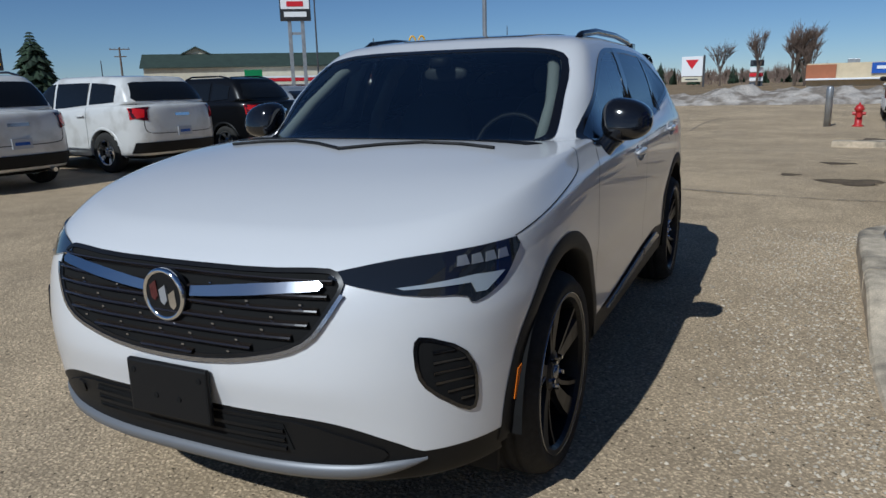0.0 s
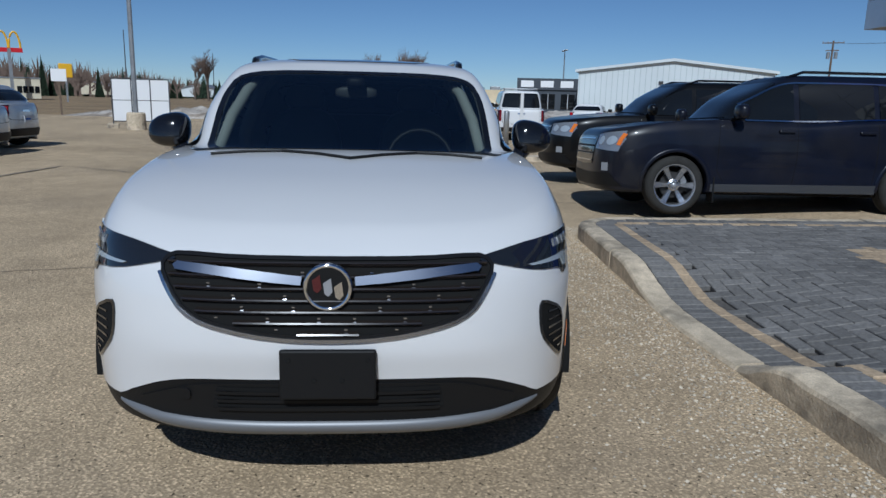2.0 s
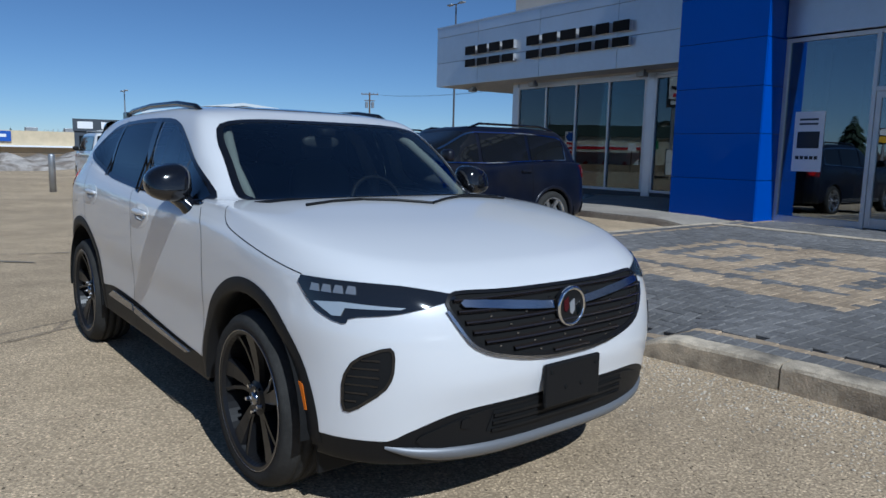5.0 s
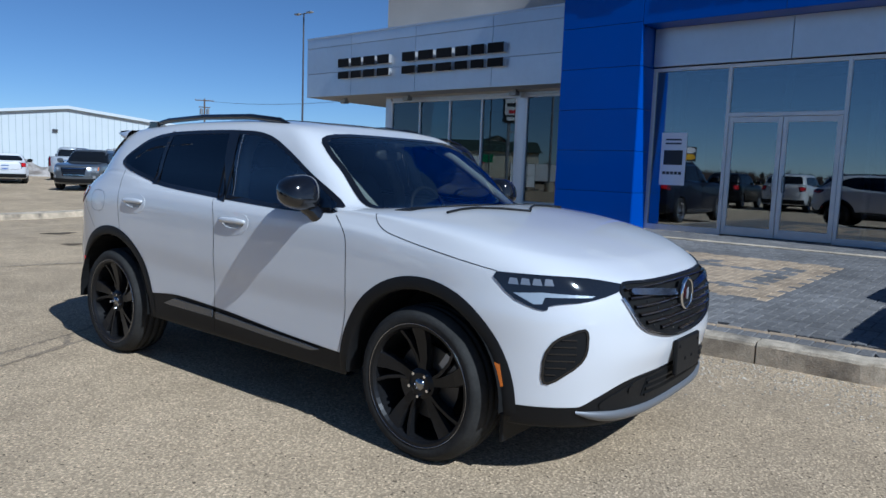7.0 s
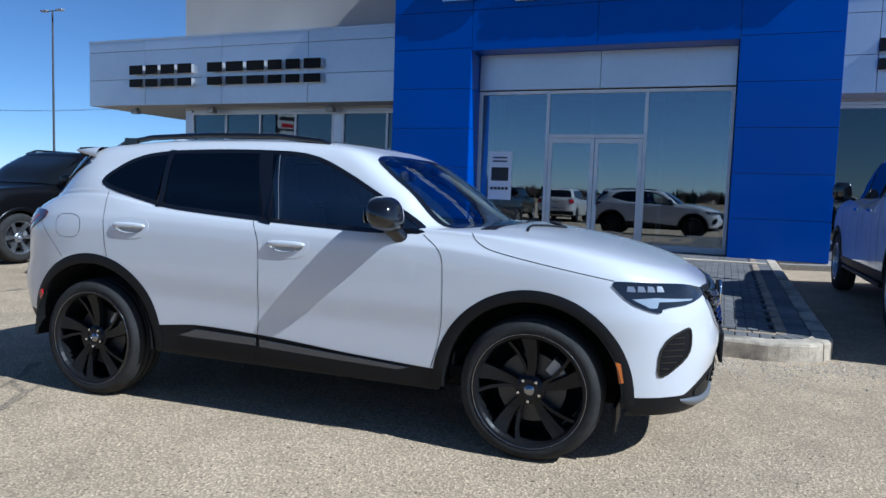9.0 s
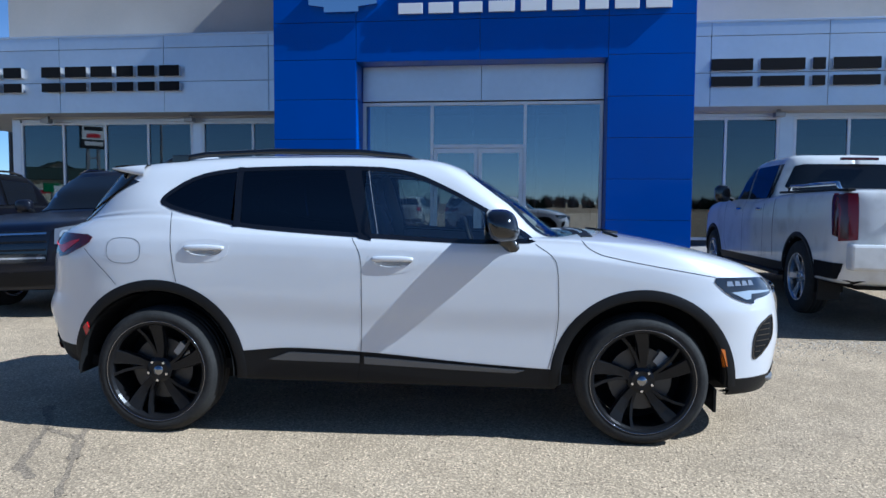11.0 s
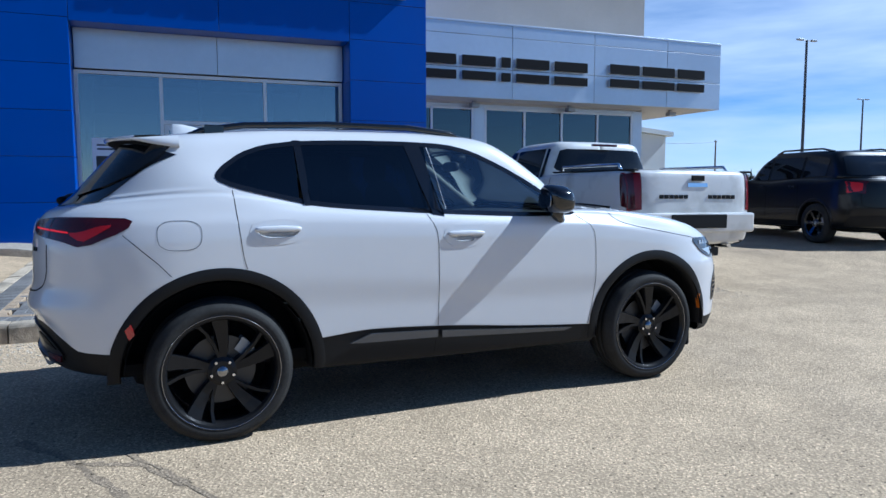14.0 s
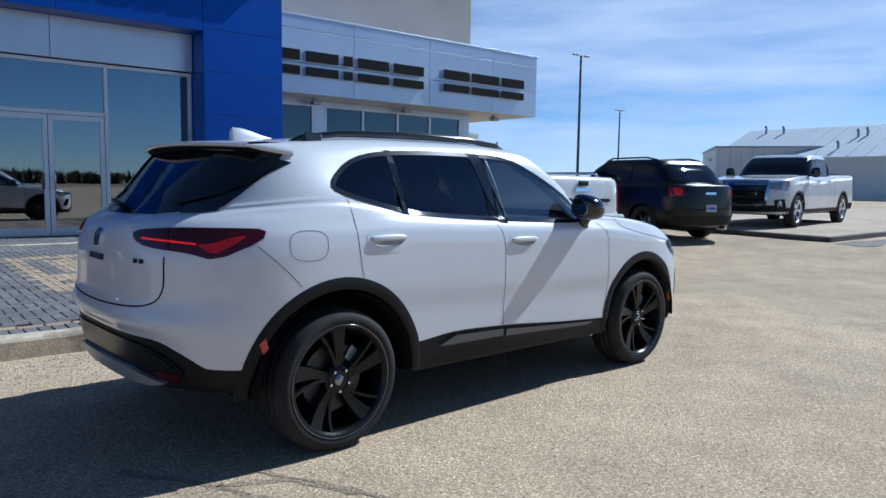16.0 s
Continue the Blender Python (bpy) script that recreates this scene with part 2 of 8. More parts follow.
# vehicle materials
M["paint_white"] = material("white_car_paint", (0.635, 0.632, 0.632), 0.36, coat=1.0, grain=[(1.5, .015)])
M["paint_navy"] = material("navy_car_paint", (0.004, 0.006, 0.015), 0.32, spec=.2, coat=.32, grain=[(5, .15)], stain=(1.2, (0.016, 0.015, 0.016), .45, .75))
M["paint_black"] = material("black_car_paint", (0.004, 0.004, 0.0045), 0.3, spec=.2, coat=.3)
M["paint_silver"] = material("silver_car_paint", (0.46, 0.48, 0.50), 0.35, metal=.5, coat=1.0)
M["paint_grey"] = material("grey_car_paint", (0.10, 0.11, 0.12), 0.3, metal=.4, coat=1.0)
M["paint_pearl"] = material("pearl_car_paint", (0.66, 0.65, 0.62), 0.32, coat=1.0, stain=(3, (0.42, 0.40, 0.36), .5, .8))
M["gloss_black"] = material("gloss_black", (0.006, 0.006, 0.007), 0.12, coat=.6)
M["trim_black"] = material("black_plastic", (0.009, 0.009, 0.0095), 0.5, spec=.2, bump=(400, .0006))
M["trim_grey"] = material("silver_plastic", (0.36, 0.37, 0.39), 0.38, metal=.4)
M["tyre"] = material("tyre_rubber", (0.030, 0.029, 0.027), 0.8, spec=.2, grain=[(9, .2), (60, .15)], bump=(160, .002))
M["grille_gloss"] = material("grille_gloss", (0.018, 0.014, 0.012), 0.16, spec=.5, coat=1.0)
M["grille_chrome"] = material("grille_chrome", (0.42, 0.44, 0.49), 0.2, metal=1.0)
M["gravel"] = material("gravel", (0.50, 0.43, 0.33), 0.9, grain=[(90, .2)], island=.38)
M["chrome"] = material("chrome", (0.72, 0.73, 0.75), 0.08, metal=1.0)
M["dark_chrome"] = material("dark_chrome", (0.28, 0.285, 0.30), 0.14, metal=1.0)
# black gloss trim; its grey puts the sky's reflection into the colour
M["sill_gloss"] = material("sill_gloss", (0.07, 0.075, 0.085), 0.25, metal=.3, coat=.6)
M["satin"] = material("satin_silver", (0.17, 0.175, 0.185), 0.45, metal=.35)
M["alloy"] = material("alloy", (0.50, 0.51, 0.53), 0.25, metal=.9)
M["brake"] = material("brake_iron", (0.07, 0.068, 0.066), 0.45, metal=.8)
M["tint"] = pane_material("privacy_glass", (0.035, 0.036, 0.038), 0.02)
M["wind"] = pane_material("windscreen_glass", (0.68, 0.74, 0.72), 0.11)
M["lamp_red"] = material("red_lens", (0.05, 0.002, 0.004), 0.12, spec=.3, coat=.5)
# unlit bar: weak emission stands in for the daylight it reflects
M["lamp_red_bar"] = material("red_light_bar", (0.42, 0.002, 0.004), 0.3, spec=.2, coat=.3, emit=((1.0, 0.02, 0.02), 0.35))
M["lamp_marker"] = material("red_marker", (0.45, 0.008, 0.012), 0.2, coat=1.0)
M["badge_red"] = material("badge_red", (0.10, 0.012, 0.018), 0.25, metal=.5, coat=1.0)
M["wheel_black"] = material("wheel_black", (0.010, 0.010, 0.011), 0.28, spec=.25, grain=[(40, .1)])
M["car_glass"] = material("car_glass", (0.008, 0.009, 0.010), 0.03, spec=.45)
M["lamp_tail"] = material("red_tail_lens", (0.50, 0.006, 0.008), 0.25, spec=.3, coat=.4)
M["lamp_tall"] = material("deep_red_lens", (0.15, 0.003, 0.006), 0.2, spec=.3, coat=.5)
M["lamp_house"] = material("lamp_housing", (0.36, 0.37, 0.38), 0.2, metal=.6, coat=1.0)
M["lamp_amber"] = material("amber_lens", (0.65, 0.16, 0.01), 0.2, coat=1.0)
M["lamp_dark"] = material("smoked_lens", (0.012, 0.013, 0.015), 0.06, coat=1.0)
M["lamp_clear"] = material("clear_lens", (0.50, 0.55, 0.58), 0.16, metal=.4, coat=1.0)
M["seat"] = material("dark_leather", (0.045, 0.045, 0.047), 0.55, bump=(60, .002))
M["liner"] = material("pale_headliner", (0.33, 0.33, 0.31), 0.9)
M["plate"] = material("number_plate", (0.45, 0.47, 0.50), 0.5)
M["under"] = material("underbody", (0.012, 0.012, 0.012), 0.9, spec=.1)


# ---- mesh helpers ----
def mesh_of(name, verts, faces, mat, smooth=False):
    me = bpy.data.meshes.new(name)
    me.from_pydata([tuple(v) for v in verts], [], faces)
    me.validate()
    if mat:
        me.materials.append(mat)
    if smooth:
        for p in me.polygons:
            p.use_smooth = True
    return me


def part(name, bm, mat, parent=None, label="", smooth=False):
    """Links a bmesh, or a (verts, faces) pair, as one mesh object under a thing or part."""
    if isinstance(bm, tuple):
        me = mesh_of(name, bm[0], bm[1], mat, smooth)
    else:
        me = bpy.data.meshes.new(name)
        bm.to_mesh(me)
        bm.free()
        me.materials.append(mat)
        if smooth:
            for p in me.polygons:
                p.use_smooth = True
    ob = new(name, me)
    if parent:
        ob.parent = parent
    if label:
        ob["label"] = label
    return ob


def thing(name, label, category, group="", kind="", at=None):
    ob = new(name)
    ob.empty_display_size = 0.2
    if at is not None:
        ob.matrix_basis = at
    return tagged(ob, label, category, group, kind)


def box(x0, x1, y0, y1, z0, z1, bevel=0.0, bm=None):
    """A box, its edges bevelled, added to bm."""
    bm = bm or bmesh.new()
    made = bmesh.ops.create_cube(bm, size=1.0)["verts"]
    for v in made:
        v.co = Vector(((x0 + x1) / 2 + v.co.x * (x1 - x0), (y0 + y1) / 2 + v.co.y * (y1 - y0), (z0 + z1) / 2 + v.co.z * (z1 - z0)))
    if bevel:
        edges = list({e for v in made for e in v.link_edges})
        bmesh.ops.bevel(bm, geom=edges, offset=bevel, segments=2, affect="EDGES", profile=0.5)
    return bm


def tube(points, radius, sides=8, bm=None, closed=False):
    """A round bar along a line of points; radius may be a number or one for each point."""
    bm = bm or bmesh.new()
    pts = [Vector(p) for p in points]
    rad = radius if isinstance(radius, (list, tuple)) else [radius] * len(pts)
    rings = []
    for i, p in enumerate(pts):
        a, b = pts[max(0, i - 1)], pts[min(len(pts) - 1, i + 1)]
        if closed:
            a, b = pts[i - 1], pts[(i + 1) % len(pts)]
        d = (b - a).normalized()
        u = d.orthogonal().normalized() if abs(d.z) > 0.98 else d.cross(Vector((0, 0, 1))).normalized()
        w = d.cross(u)
        rings.append([bm.verts.new(p + (u * math.cos(k * 2 * math.pi / sides) + w * math.sin(k * 2 * math.pi / sides)) * rad[i]) for k in range(sides)])
    n = len(rings)
    for i in range(n if closed else n - 1):
        r, s = rings[i], rings[(i + 1) % n]
        for k in range(sides):
            bm.faces.new((r[k], r[(k + 1) % sides], s[(k + 1) % sides], s[k]))
    if not closed:
        bm.faces.new(rings[0][::-1])
        bm.faces.new(rings[-1])
    bmesh.ops.recalc_face_normals(bm, faces=bm.faces)
    return bm


def prism(outline, y0, y1, bm=None, axis="y"):
    """A plate: an outline of (a, b) pairs pushed from y0 to y1 along the axis."""
    bm = bm or bmesh.new()
    put = {"y": lambda a, b, t: (a, t, b), "x": lambda a, b, t: (t, a, b), "z": lambda a, b, t: (a, b, t)}[axis]
    lo = [bm.verts.new(put(a, b, y0)) for a, b in outline]
    hi = [bm.verts.new(put(a, b, y1)) for a, b in outline]
    n = len(outline)
    fs = [bm.faces.new(lo), bm.faces.new(hi[::-1])]
    for i in range(n):
        fs.append(bm.faces.new((lo[i], lo[(i + 1) % n], hi[(i + 1) % n], hi[i])))
    bmesh.ops.recalc_face_normals(bm, faces=fs)
    return bm


def lathe(profile, steps, bm=None, axis="y", arc=(0, 360)):
    """A turned solid about the y axis: rows of (radius, y)."""
    bm = bm or bmesh.new()
    full = abs(arc[1] - arc[0]) >= 360
    n = steps if full else steps + 1
    rings = []
    for i in range(n):
        a = radians(arc[0] + (arc[1] - arc[0]) * i / steps)
        rings.append([bm.verts.new((r * math.cos(a), y, r * math.sin(a)) if axis == "y" else (r * math.cos(a), r * math.sin(a), y)) for r, y in profile])
    fs = []
    for i in range(n if full else n - 1):
        p, q = rings[i], rings[(i + 1) % n]
        for k in range(len(profile) - 1):
            fs.append(bm.faces.new((p[k], p[k + 1], q[k + 1], q[k])))
    bmesh.ops.recalc_face_normals(bm, faces=fs)
    return bm


def smooth_step(t):
    t = min(1.0, max(0.0, t))
    return t * t * (3 - 2 * t)


def ground_z(x, y):
    """The lot rises gently to the building and to the east, and falls to the west."""
    east = 0.28 * (1 - math.exp(-(x - 3.6) / 6.0)) if x > 3.6 else 0.0
    near = max(smooth_step((y - 2.9) / 1.5), smooth_step((x - 8.0) / 5.0)) if x > 3.6 else 1.0
    west = 0.08 * smooth_step((-x - 3.2) / 0.8) * smooth_step((y - 3.6) / 2.2)
    fall = 0.27 * smooth_step((-x - 7.0) / 11.0) * max(smooth_step((y + 9.0) / 7.0), smooth_step((-x - 22.0) / 10.0))
    return east * (near if y < 4.4 else 1.0) - fall + 0.014 * min(max(y - 3.0, 0), 9.0) + west


# ---- ground ----
def sheet(xs, ys, height):
    verts = [(x, y, height(x, y)) for y in ys for x in xs]
    n = len(xs)
    return verts, [(j * n + i, j * n + i + 1, (j + 1) * n + i + 1, (j + 1) * n + i) for j in range(len(ys) - 1) for i in range(n - 1)]


far = [-3000, -800, -300, -120, 120, 300, 800, 3000]
ground = part("ground", sheet(far, far, lambda x, y: -0.30), M["dead_grass"])
tagged(ground, "flat field of dead brown grass reaching the horizon", "ground", kind="structure")
lot_x = [-46, -38, -30, -27, -24, -22, -20, -18.5, -17, -15.5, -14, -13] + [-12 + 0.4 * i for i in range(0, 20)] + [-4 + 0.5 * i for i in range(0, 40)] + [17, 19, 22, 26, 32, 45, 90]
lot_y = [-75, -40, -20, -10, -9, -8, -7, -6, -5, -4, -3, 0, 1.0, 1.2, 1.4, 1.6, 1.8, 2.0, 2.2, 2.4, 2.6] + [2.9 + 0.25 * i for i in range(0, 14)] + [6.8, 7.4, 8, 9, 10, 12, 14, 20, 40, 70]
lot = part("pavement", sheet(lot_x, lot_y, ground_z), M["asphalt"], smooth=True)
tagged(lot, "worn pale asphalt car park with exposed stones and sealed cracks", "pavement", kind="structure")


LIFT = [0.004]


def crack(points, width, mat, low=0.15, label="dark tar seal along a crack in the asphalt", lift=None):
    """A sealed crack: an uneven flat ribbon lying on the lot."""
    LIFT[0] += 0.0015
    lift = lift or LIFT[0]
    pts, rnd = [], random.Random(len(points) * 7 + int(points[0][0] * 13))
    for _ in range(2):
        points = points[:1] + [q for (ax, ay), (bx, by) in zip(points, points[1:]) for q in ((.75 * ax + .25 * bx, .75 * ay + .25 * by), (.25 * ax + .75 * bx, .25 * ay + .75 * by))] + points[-1:]
    for (ax, ay), (bx, by) in zip(points, points[1:]):
        k = max(1, int(math.hypot(bx - ax, by - ay) / 0.06))
        for i in range(k):
            pts.append((ax + (bx - ax) * i / k + rnd.uniform(-.012, .012), ay + (by - ay) * i / k + rnd.uniform(-.012, .012)))
    pts.append(points[-1])
    verts, faces = [], []
    for i, (x, y) in enumerate(pts):
        a, b = pts[max(0, i - 1)], pts[min(len(pts) - 1, i + 1)]
        d = math.hypot(b[0] - a[0], b[1] - a[1]) or 1
        nx, ny = -(b[1] - a[1]) / d, (b[0] - a[0]) / d
        w = width * rnd.uniform(low, 0.7) / 2
        for s in (-1, 1):
            verts.append((x + nx * w * s, y + ny * w * s, ground_z(x, y) + lift))
        if i:
            faces.append((2 * i - 2, 2 * i - 1, 2 * i + 1, 2 * i))
    ob = part("crack_seal", (verts, faces), mat)
    return tagged(ob, label, "crack seal", group="sealed cracks", kind="structure")


M["seal_worn"] = asphalt_material("worn_grey_seal", (0.34, 0.262, 0.175), (0.22, 0.175, 0.125))
worn = "broad worn grey-tan seal along a crack in the asphalt"
crack([(-2.32, -.61), (-2.04, -.98), (-1.86, -1.36), (-1.76, -1.6), (-1.58, -1.74)], .12, M["seal_worn"], .2, worn, .0012)
crack([(-2.0, -1.03), (-1.87, -1.1), (-1.74, -1.14), (-1.64, -1.32), (-1.54, -1.48)], .11, M["seal_worn"], .2, worn, .0020)
crack([(-1.79, -.98), (-1.52, -1.5), (-1.27, -2.03), (-1.0, -2.9), (-.6, -4.2)], .06, M["seal_worn"], .2, worn, .0028)
crack([(-6.0, -2.1), (-6.7, -1.55), (-6.6, -1.35), (-5.87, -1.55), (-5.27, -.9)], .14, M["dust"], .35)
crack([(-9.1, -6.5), (-6.35, -6.6), (-4.8, -6.6), (-3.63, -6.94)], .12, M["dust"], .3)
crack([(-9.15, -6.4), (-7.5, -3.4), (-6.3, -1.9), (-5.7, .56), (-5.5, 1.5), (-5.5, 2.57)], .07, M["dust"])
crack([(-11.8, -3.6), (-12.1, -4.1), (-14.2, -4.3)], .12, M["dust"], .3)
crack([(-16.9, -6.7), (-18.9, -5.3)], .14, M["dust"], .3)
crack([(-16, -8), (-14, -5), (-13.4, -2.5), (-12.8, .5), (-13.3, 2)], .08, M["dust"])
crack([(-24, -9), (-21, -4), (-20.2, 0), (-19, 4)], .10, M["dust"])
crack([(-30, -2), (-26, -2.5), (-20.5, -2.2)], .10, M["dust"])


def puddle(x, y, a, b, mat, seed):
    rnd = random.Random(seed)
    pts = []
    for i in range(28):
        t = i * 2 * math.pi / 28
        k = 1 + .22 * math.sin(3 * t + seed) + .1 * math.sin(7 * t + 2 * seed) + rnd.uniform(-.05, .05)
        px, py = x + a * k * math.cos(t), y + b * k * math.sin(t)
        pts.append((px, py, ground_z(px, py) + .007))
    ob = part("damp_patch", (pts, [tuple(range(28))]), mat)
    return tagged(ob, "dark damp oily patch on the asphalt", "stain", group="damp patches", kind="structure")


M["damp"] = material("damp_asphalt", (0.13, 0.098, 0.066), 0.9, spec=.1, grain=[(3, .3), (30, .3)])
puddle(-7.15, 2.1, .33, .38, M["damp"], 1)
puddle(-9.9, 1.95, .22, .26, M["damp"], 2)
puddle(-7.8, 1.33, .14, .14, M["damp"], 3)
puddle(-17.5, 2.8, .9, .5, M["damp"], 5)
puddle(13.5, 1.8, 1.2, .35, M["dust"], 8)

# ---- kerbed paved island in front of the doors ----
IX0, IX1, IY0, IY1 = -3.34, 3.27, 2.05, 11.4


def island_z(x, y):
    """Top of the island: it dips to the lot along the middle of its front, as a ramp."""
    along = smooth_step((x + 1.25) / 0.95) * smooth_step((1.30 - x) / 0.42)
    return 0.165 + 0.0105 * (y - IY0) - 0.135 * along * smooth_step((3.7 - y) / 1.35)


def island_line(inset, steps=10):
    """The island's outline, set in from its edge: straight sides and rounded front corners."""
    r = max(0.04, 0.55 - inset)
    x0, x1, y0 = IX0 + inset, IX1 - inset, IY0 + inset
    bow = 0.22
    out = [(x0, IY1)]
    out += [(x0, 6.0), (x0, 4.0)]
    out += [(x0 + r - r * math.cos(a), y0 + r - r * math.sin(a)) for a in [i * math.pi / 2 / steps for i in range(steps + 1)]]
    out += [(x0 + r + (x1 - x0 - 2 * r) * t, y0 + bow * smooth_step((t - .45) / .5)) for t in [i / 16 for i in range(1, 16)]]
    out += [(x1 - r + r * math.sin(a), y0 + bow + r - r * math.cos(a)) for a in [i * math.pi / 2 / steps for i in range(steps + 1)]]
    out += [(x1, 4.0), (x1, 6.0), (x1, IY1)]
    return out


def kerb_band(a, b, top, base, mat, parent, rng):
    """Concrete kerb between two outlines, cast in lengths with open joints and a worn edge."""
    pieces, start, run = [], 0, 0.0
    n = len(a)
    cuts = [0]
    for i in range(1, n):
        run += math.hypot(a[i][0] - a[i - 1][0], a[i][1] - a[i - 1][1])
        if run > 1.15:
            cuts.append(i)
            run = 0.0
    if cuts[-1] != n - 1:
        cuts.append(n - 1)
    for p, q in zip(cuts, cuts[1:]):
        verts, faces = [], []
        for i in range(p, q + 1):
            e = 0.006 if i == p else (-0.006 if i == q else 0.0)
            j, k = max(0, i - 1), min(n - 1, i + 1)
            d = math.hypot(a[k][0] - a[j][0], a[k][1] - a[j][1]) or 1
            tx, ty = (a[k][0] - a[j][0]) / d * e, (a[k][1] - a[j][1]) / d * e
            (ax, ay), (bx, by) = a[i], b[i]
            w = Vector((bx - ax, by - ay, 0)).normalized()
            z = top(ax, ay) + rng.uniform(-.004, .004)
            g = base(ax, ay) - 0.12
            for s, h in ((0.0, g), (0.0, z - .03), (.012, z - .010), (.035, z), (1.0, z + .002), (1.0, g)):
                wob = rng.uniform(-.004, .004)
                px, py = (ax + w.x * s, ay + w.y * s) if s < 1 else (bx, by)
                verts.append((px + tx + w.x * wob, py + ty + w.y * wob, h))
        m = q - p
        for i in range(m):
            for k in range(5):
                faces.append((i * 6 + k, i * 6 + k + 1, (i + 1) * 6 + k + 1, (i + 1) * 6 + k))
        faces += [(0, 1, 2, 3, 4, 5), tuple(m * 6 + k for k in (5, 4, 3, 2, 1, 0))]
        pieces.append(part("kerb_stone", (verts, faces), mat, parent))
    return pieces


def dense(line, step=0.11):
    """The line with points put in, so that no step is longer."""
    out = [line[0]]
    for (ax, ay), (bx, by) in zip(line, line[1:]):
        k = max(1, int(math.hypot(bx - ax, by - ay) / step))
        out += [(ax + (bx - ax) * i / k, ay + (by - ay) * i / k) for i in range(1, k + 1)]
    return out


def offset_line(line, d):
    """The line moved to its inner side by d."""
    out = []
    for i, (x, y) in enumerate(line):
        a, b = line[max(0, i - 1)], line[min(len(line) - 1, i + 1)]
        l = math.hypot(b[0] - a[0], b[1] - a[1]) or 1
        out.append((x - (b[1] - a[1]) / l * d, y + (b[0] - a[0]) / l * d))
    return out


kerb_line = dense(island_line(0.0))
island = thing("island", "raised forecourt island of dark grey pavers with tan bands and a concrete kerb", "forecourt", kind="structure")
kerb = thing("kerb", "cracked weathered concrete kerb round the paved island", "kerb", kind="structure")
kerb_band(kerb_line, offset_line(kerb_line, 0.17), island_z, ground_z, M["kerb"], kerb, random.Random(4))
inner = offset_line(kerb_line, 0.165)
base_fill = bmesh.new()
fv = [base_fill.verts.new((x, y, 0.02 + 0.0105 * (y - IY0))) for x, y in inner]
base_fill.faces.new(fv)
part("bedding", base_fill, M["sand"], island)

# loose stones washed against the kerb, thinning out over the lot
rnd = random.Random(31)
gv, gf = [], []
for _ in range(5200):
    x = rnd.uniform(-3.6, 5.0)
    edge = min((q for q in kerb_line if abs(q[0] - x) < .12), key=lambda q: q[1], default=(x, 2.1 + rnd.uniform(0, .3)))[1] if x < 3.2 else 2.6
    y = edge - .015 - abs(rnd.gauss(0, .42))
    r = rnd.uniform(.004, .0085) * (1.5 if rnd.random() < .06 else 1)
    z = ground_z(x, y) + r * .25
    a = rnd.uniform(0, 6.28)
    n = len(gv)
    ring = [(x + r * rnd.uniform(.8, 1.35) * math.cos(a + q * 1.2566), y + r * rnd.uniform(.8, 1.35) * math.sin(a + q * 1.2566), z + rnd.uniform(-.2, .2) * r) for q in range(5)]
    gv += ring + [(x + rnd.uniform(-.3, .3) * r, y + rnd.uniform(-.3, .3) * r, z + r * rnd.uniform(.5, .9)), (x, y, z - r)]
    gf += [(n + q, n + (q + 1) % 5, n + 5) for q in range(5)] + [(n + (q + 1) % 5, n + q, n + 6) for q in range(5)]
tagged(part("gravel", (gv, gf), M["gravel"]), "loose pale gravel washed against the kerb", "gravel", kind="stuff")

# ---- the building ----
WY = 14.35                      # front wall
bx0, bx1 = -14.2, 13.1
building = thing("dealership_building", "showroom building with silver canopy, beige upper walls and blue entrance tower", "building", kind="structure")


def wall_box(name, x0, x1, y0, y1, z0, z1, mat, parent=building, bevel=0.0, label=""):
    return part(name, box(x0, x1, y0, y1, z0, z1, bevel), mat, parent, label)


ZB = 0.26                       # floor level at the wall
wall_box("upper_wall", bx0, bx1, WY, WY + .3, 3.7, 9.2, M["stucco"])
wall_box("upper_side_wall", bx0, bx0 + .3, WY + .3, 26, 3.7, 9.2, M["stucco"])
wall_box("upper_side_wall", bx1 - .3, bx1, WY + .3, 26, 3.7, 9.2, M["stucco"])
wall_box("back_wall", bx0, bx1, 26, 26.3, 0, 9.2, M["stucco"])
wall_box("roof", bx0 + .01, bx1 - .01, WY + .01, 25.99, 9.0, 9.15, M["stucco"])
wall_box("side_wall", bx0, bx0 + .25, WY + .3, 26, 0, 3.69, M["alu"])
wall_box("side_wall", bx1 - .25, bx1, WY + .3, 26, 0, 3.69, M["alu"])
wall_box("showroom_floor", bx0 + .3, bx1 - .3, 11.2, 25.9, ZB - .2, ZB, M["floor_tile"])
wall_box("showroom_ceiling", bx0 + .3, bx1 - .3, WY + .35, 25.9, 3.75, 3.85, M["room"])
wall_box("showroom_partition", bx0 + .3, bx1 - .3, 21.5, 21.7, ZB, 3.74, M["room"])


def window_bay(xs, z0, z1, y, mat_frame, name):
    """A row of fixed panes between mullions at xs."""
    w = thing(name, "tall showroom window with slim aluminium mullions, reflecting the lot", "window", kind="structure")
    for x in xs:
        part("mullion", box(x - .035, x + .035, y - .05, y + .08, z0, z1, .006), mat_frame, w)
    for a, b in zip(xs, xs[1:]):
        part("window_sill", box(a + .035, b - .035, y - .05, y + .08, z0, z0 + .07), mat_frame, w)
        part("window_head", box(a + .035, b - .035, y - .05, y + .08, z1 - .07, z1), mat_frame, w)
        part("pane", box(a + .03, b - .03, y, y + .012, z0 + .06, z1 - .06), M["glass_side"], w)
    return w


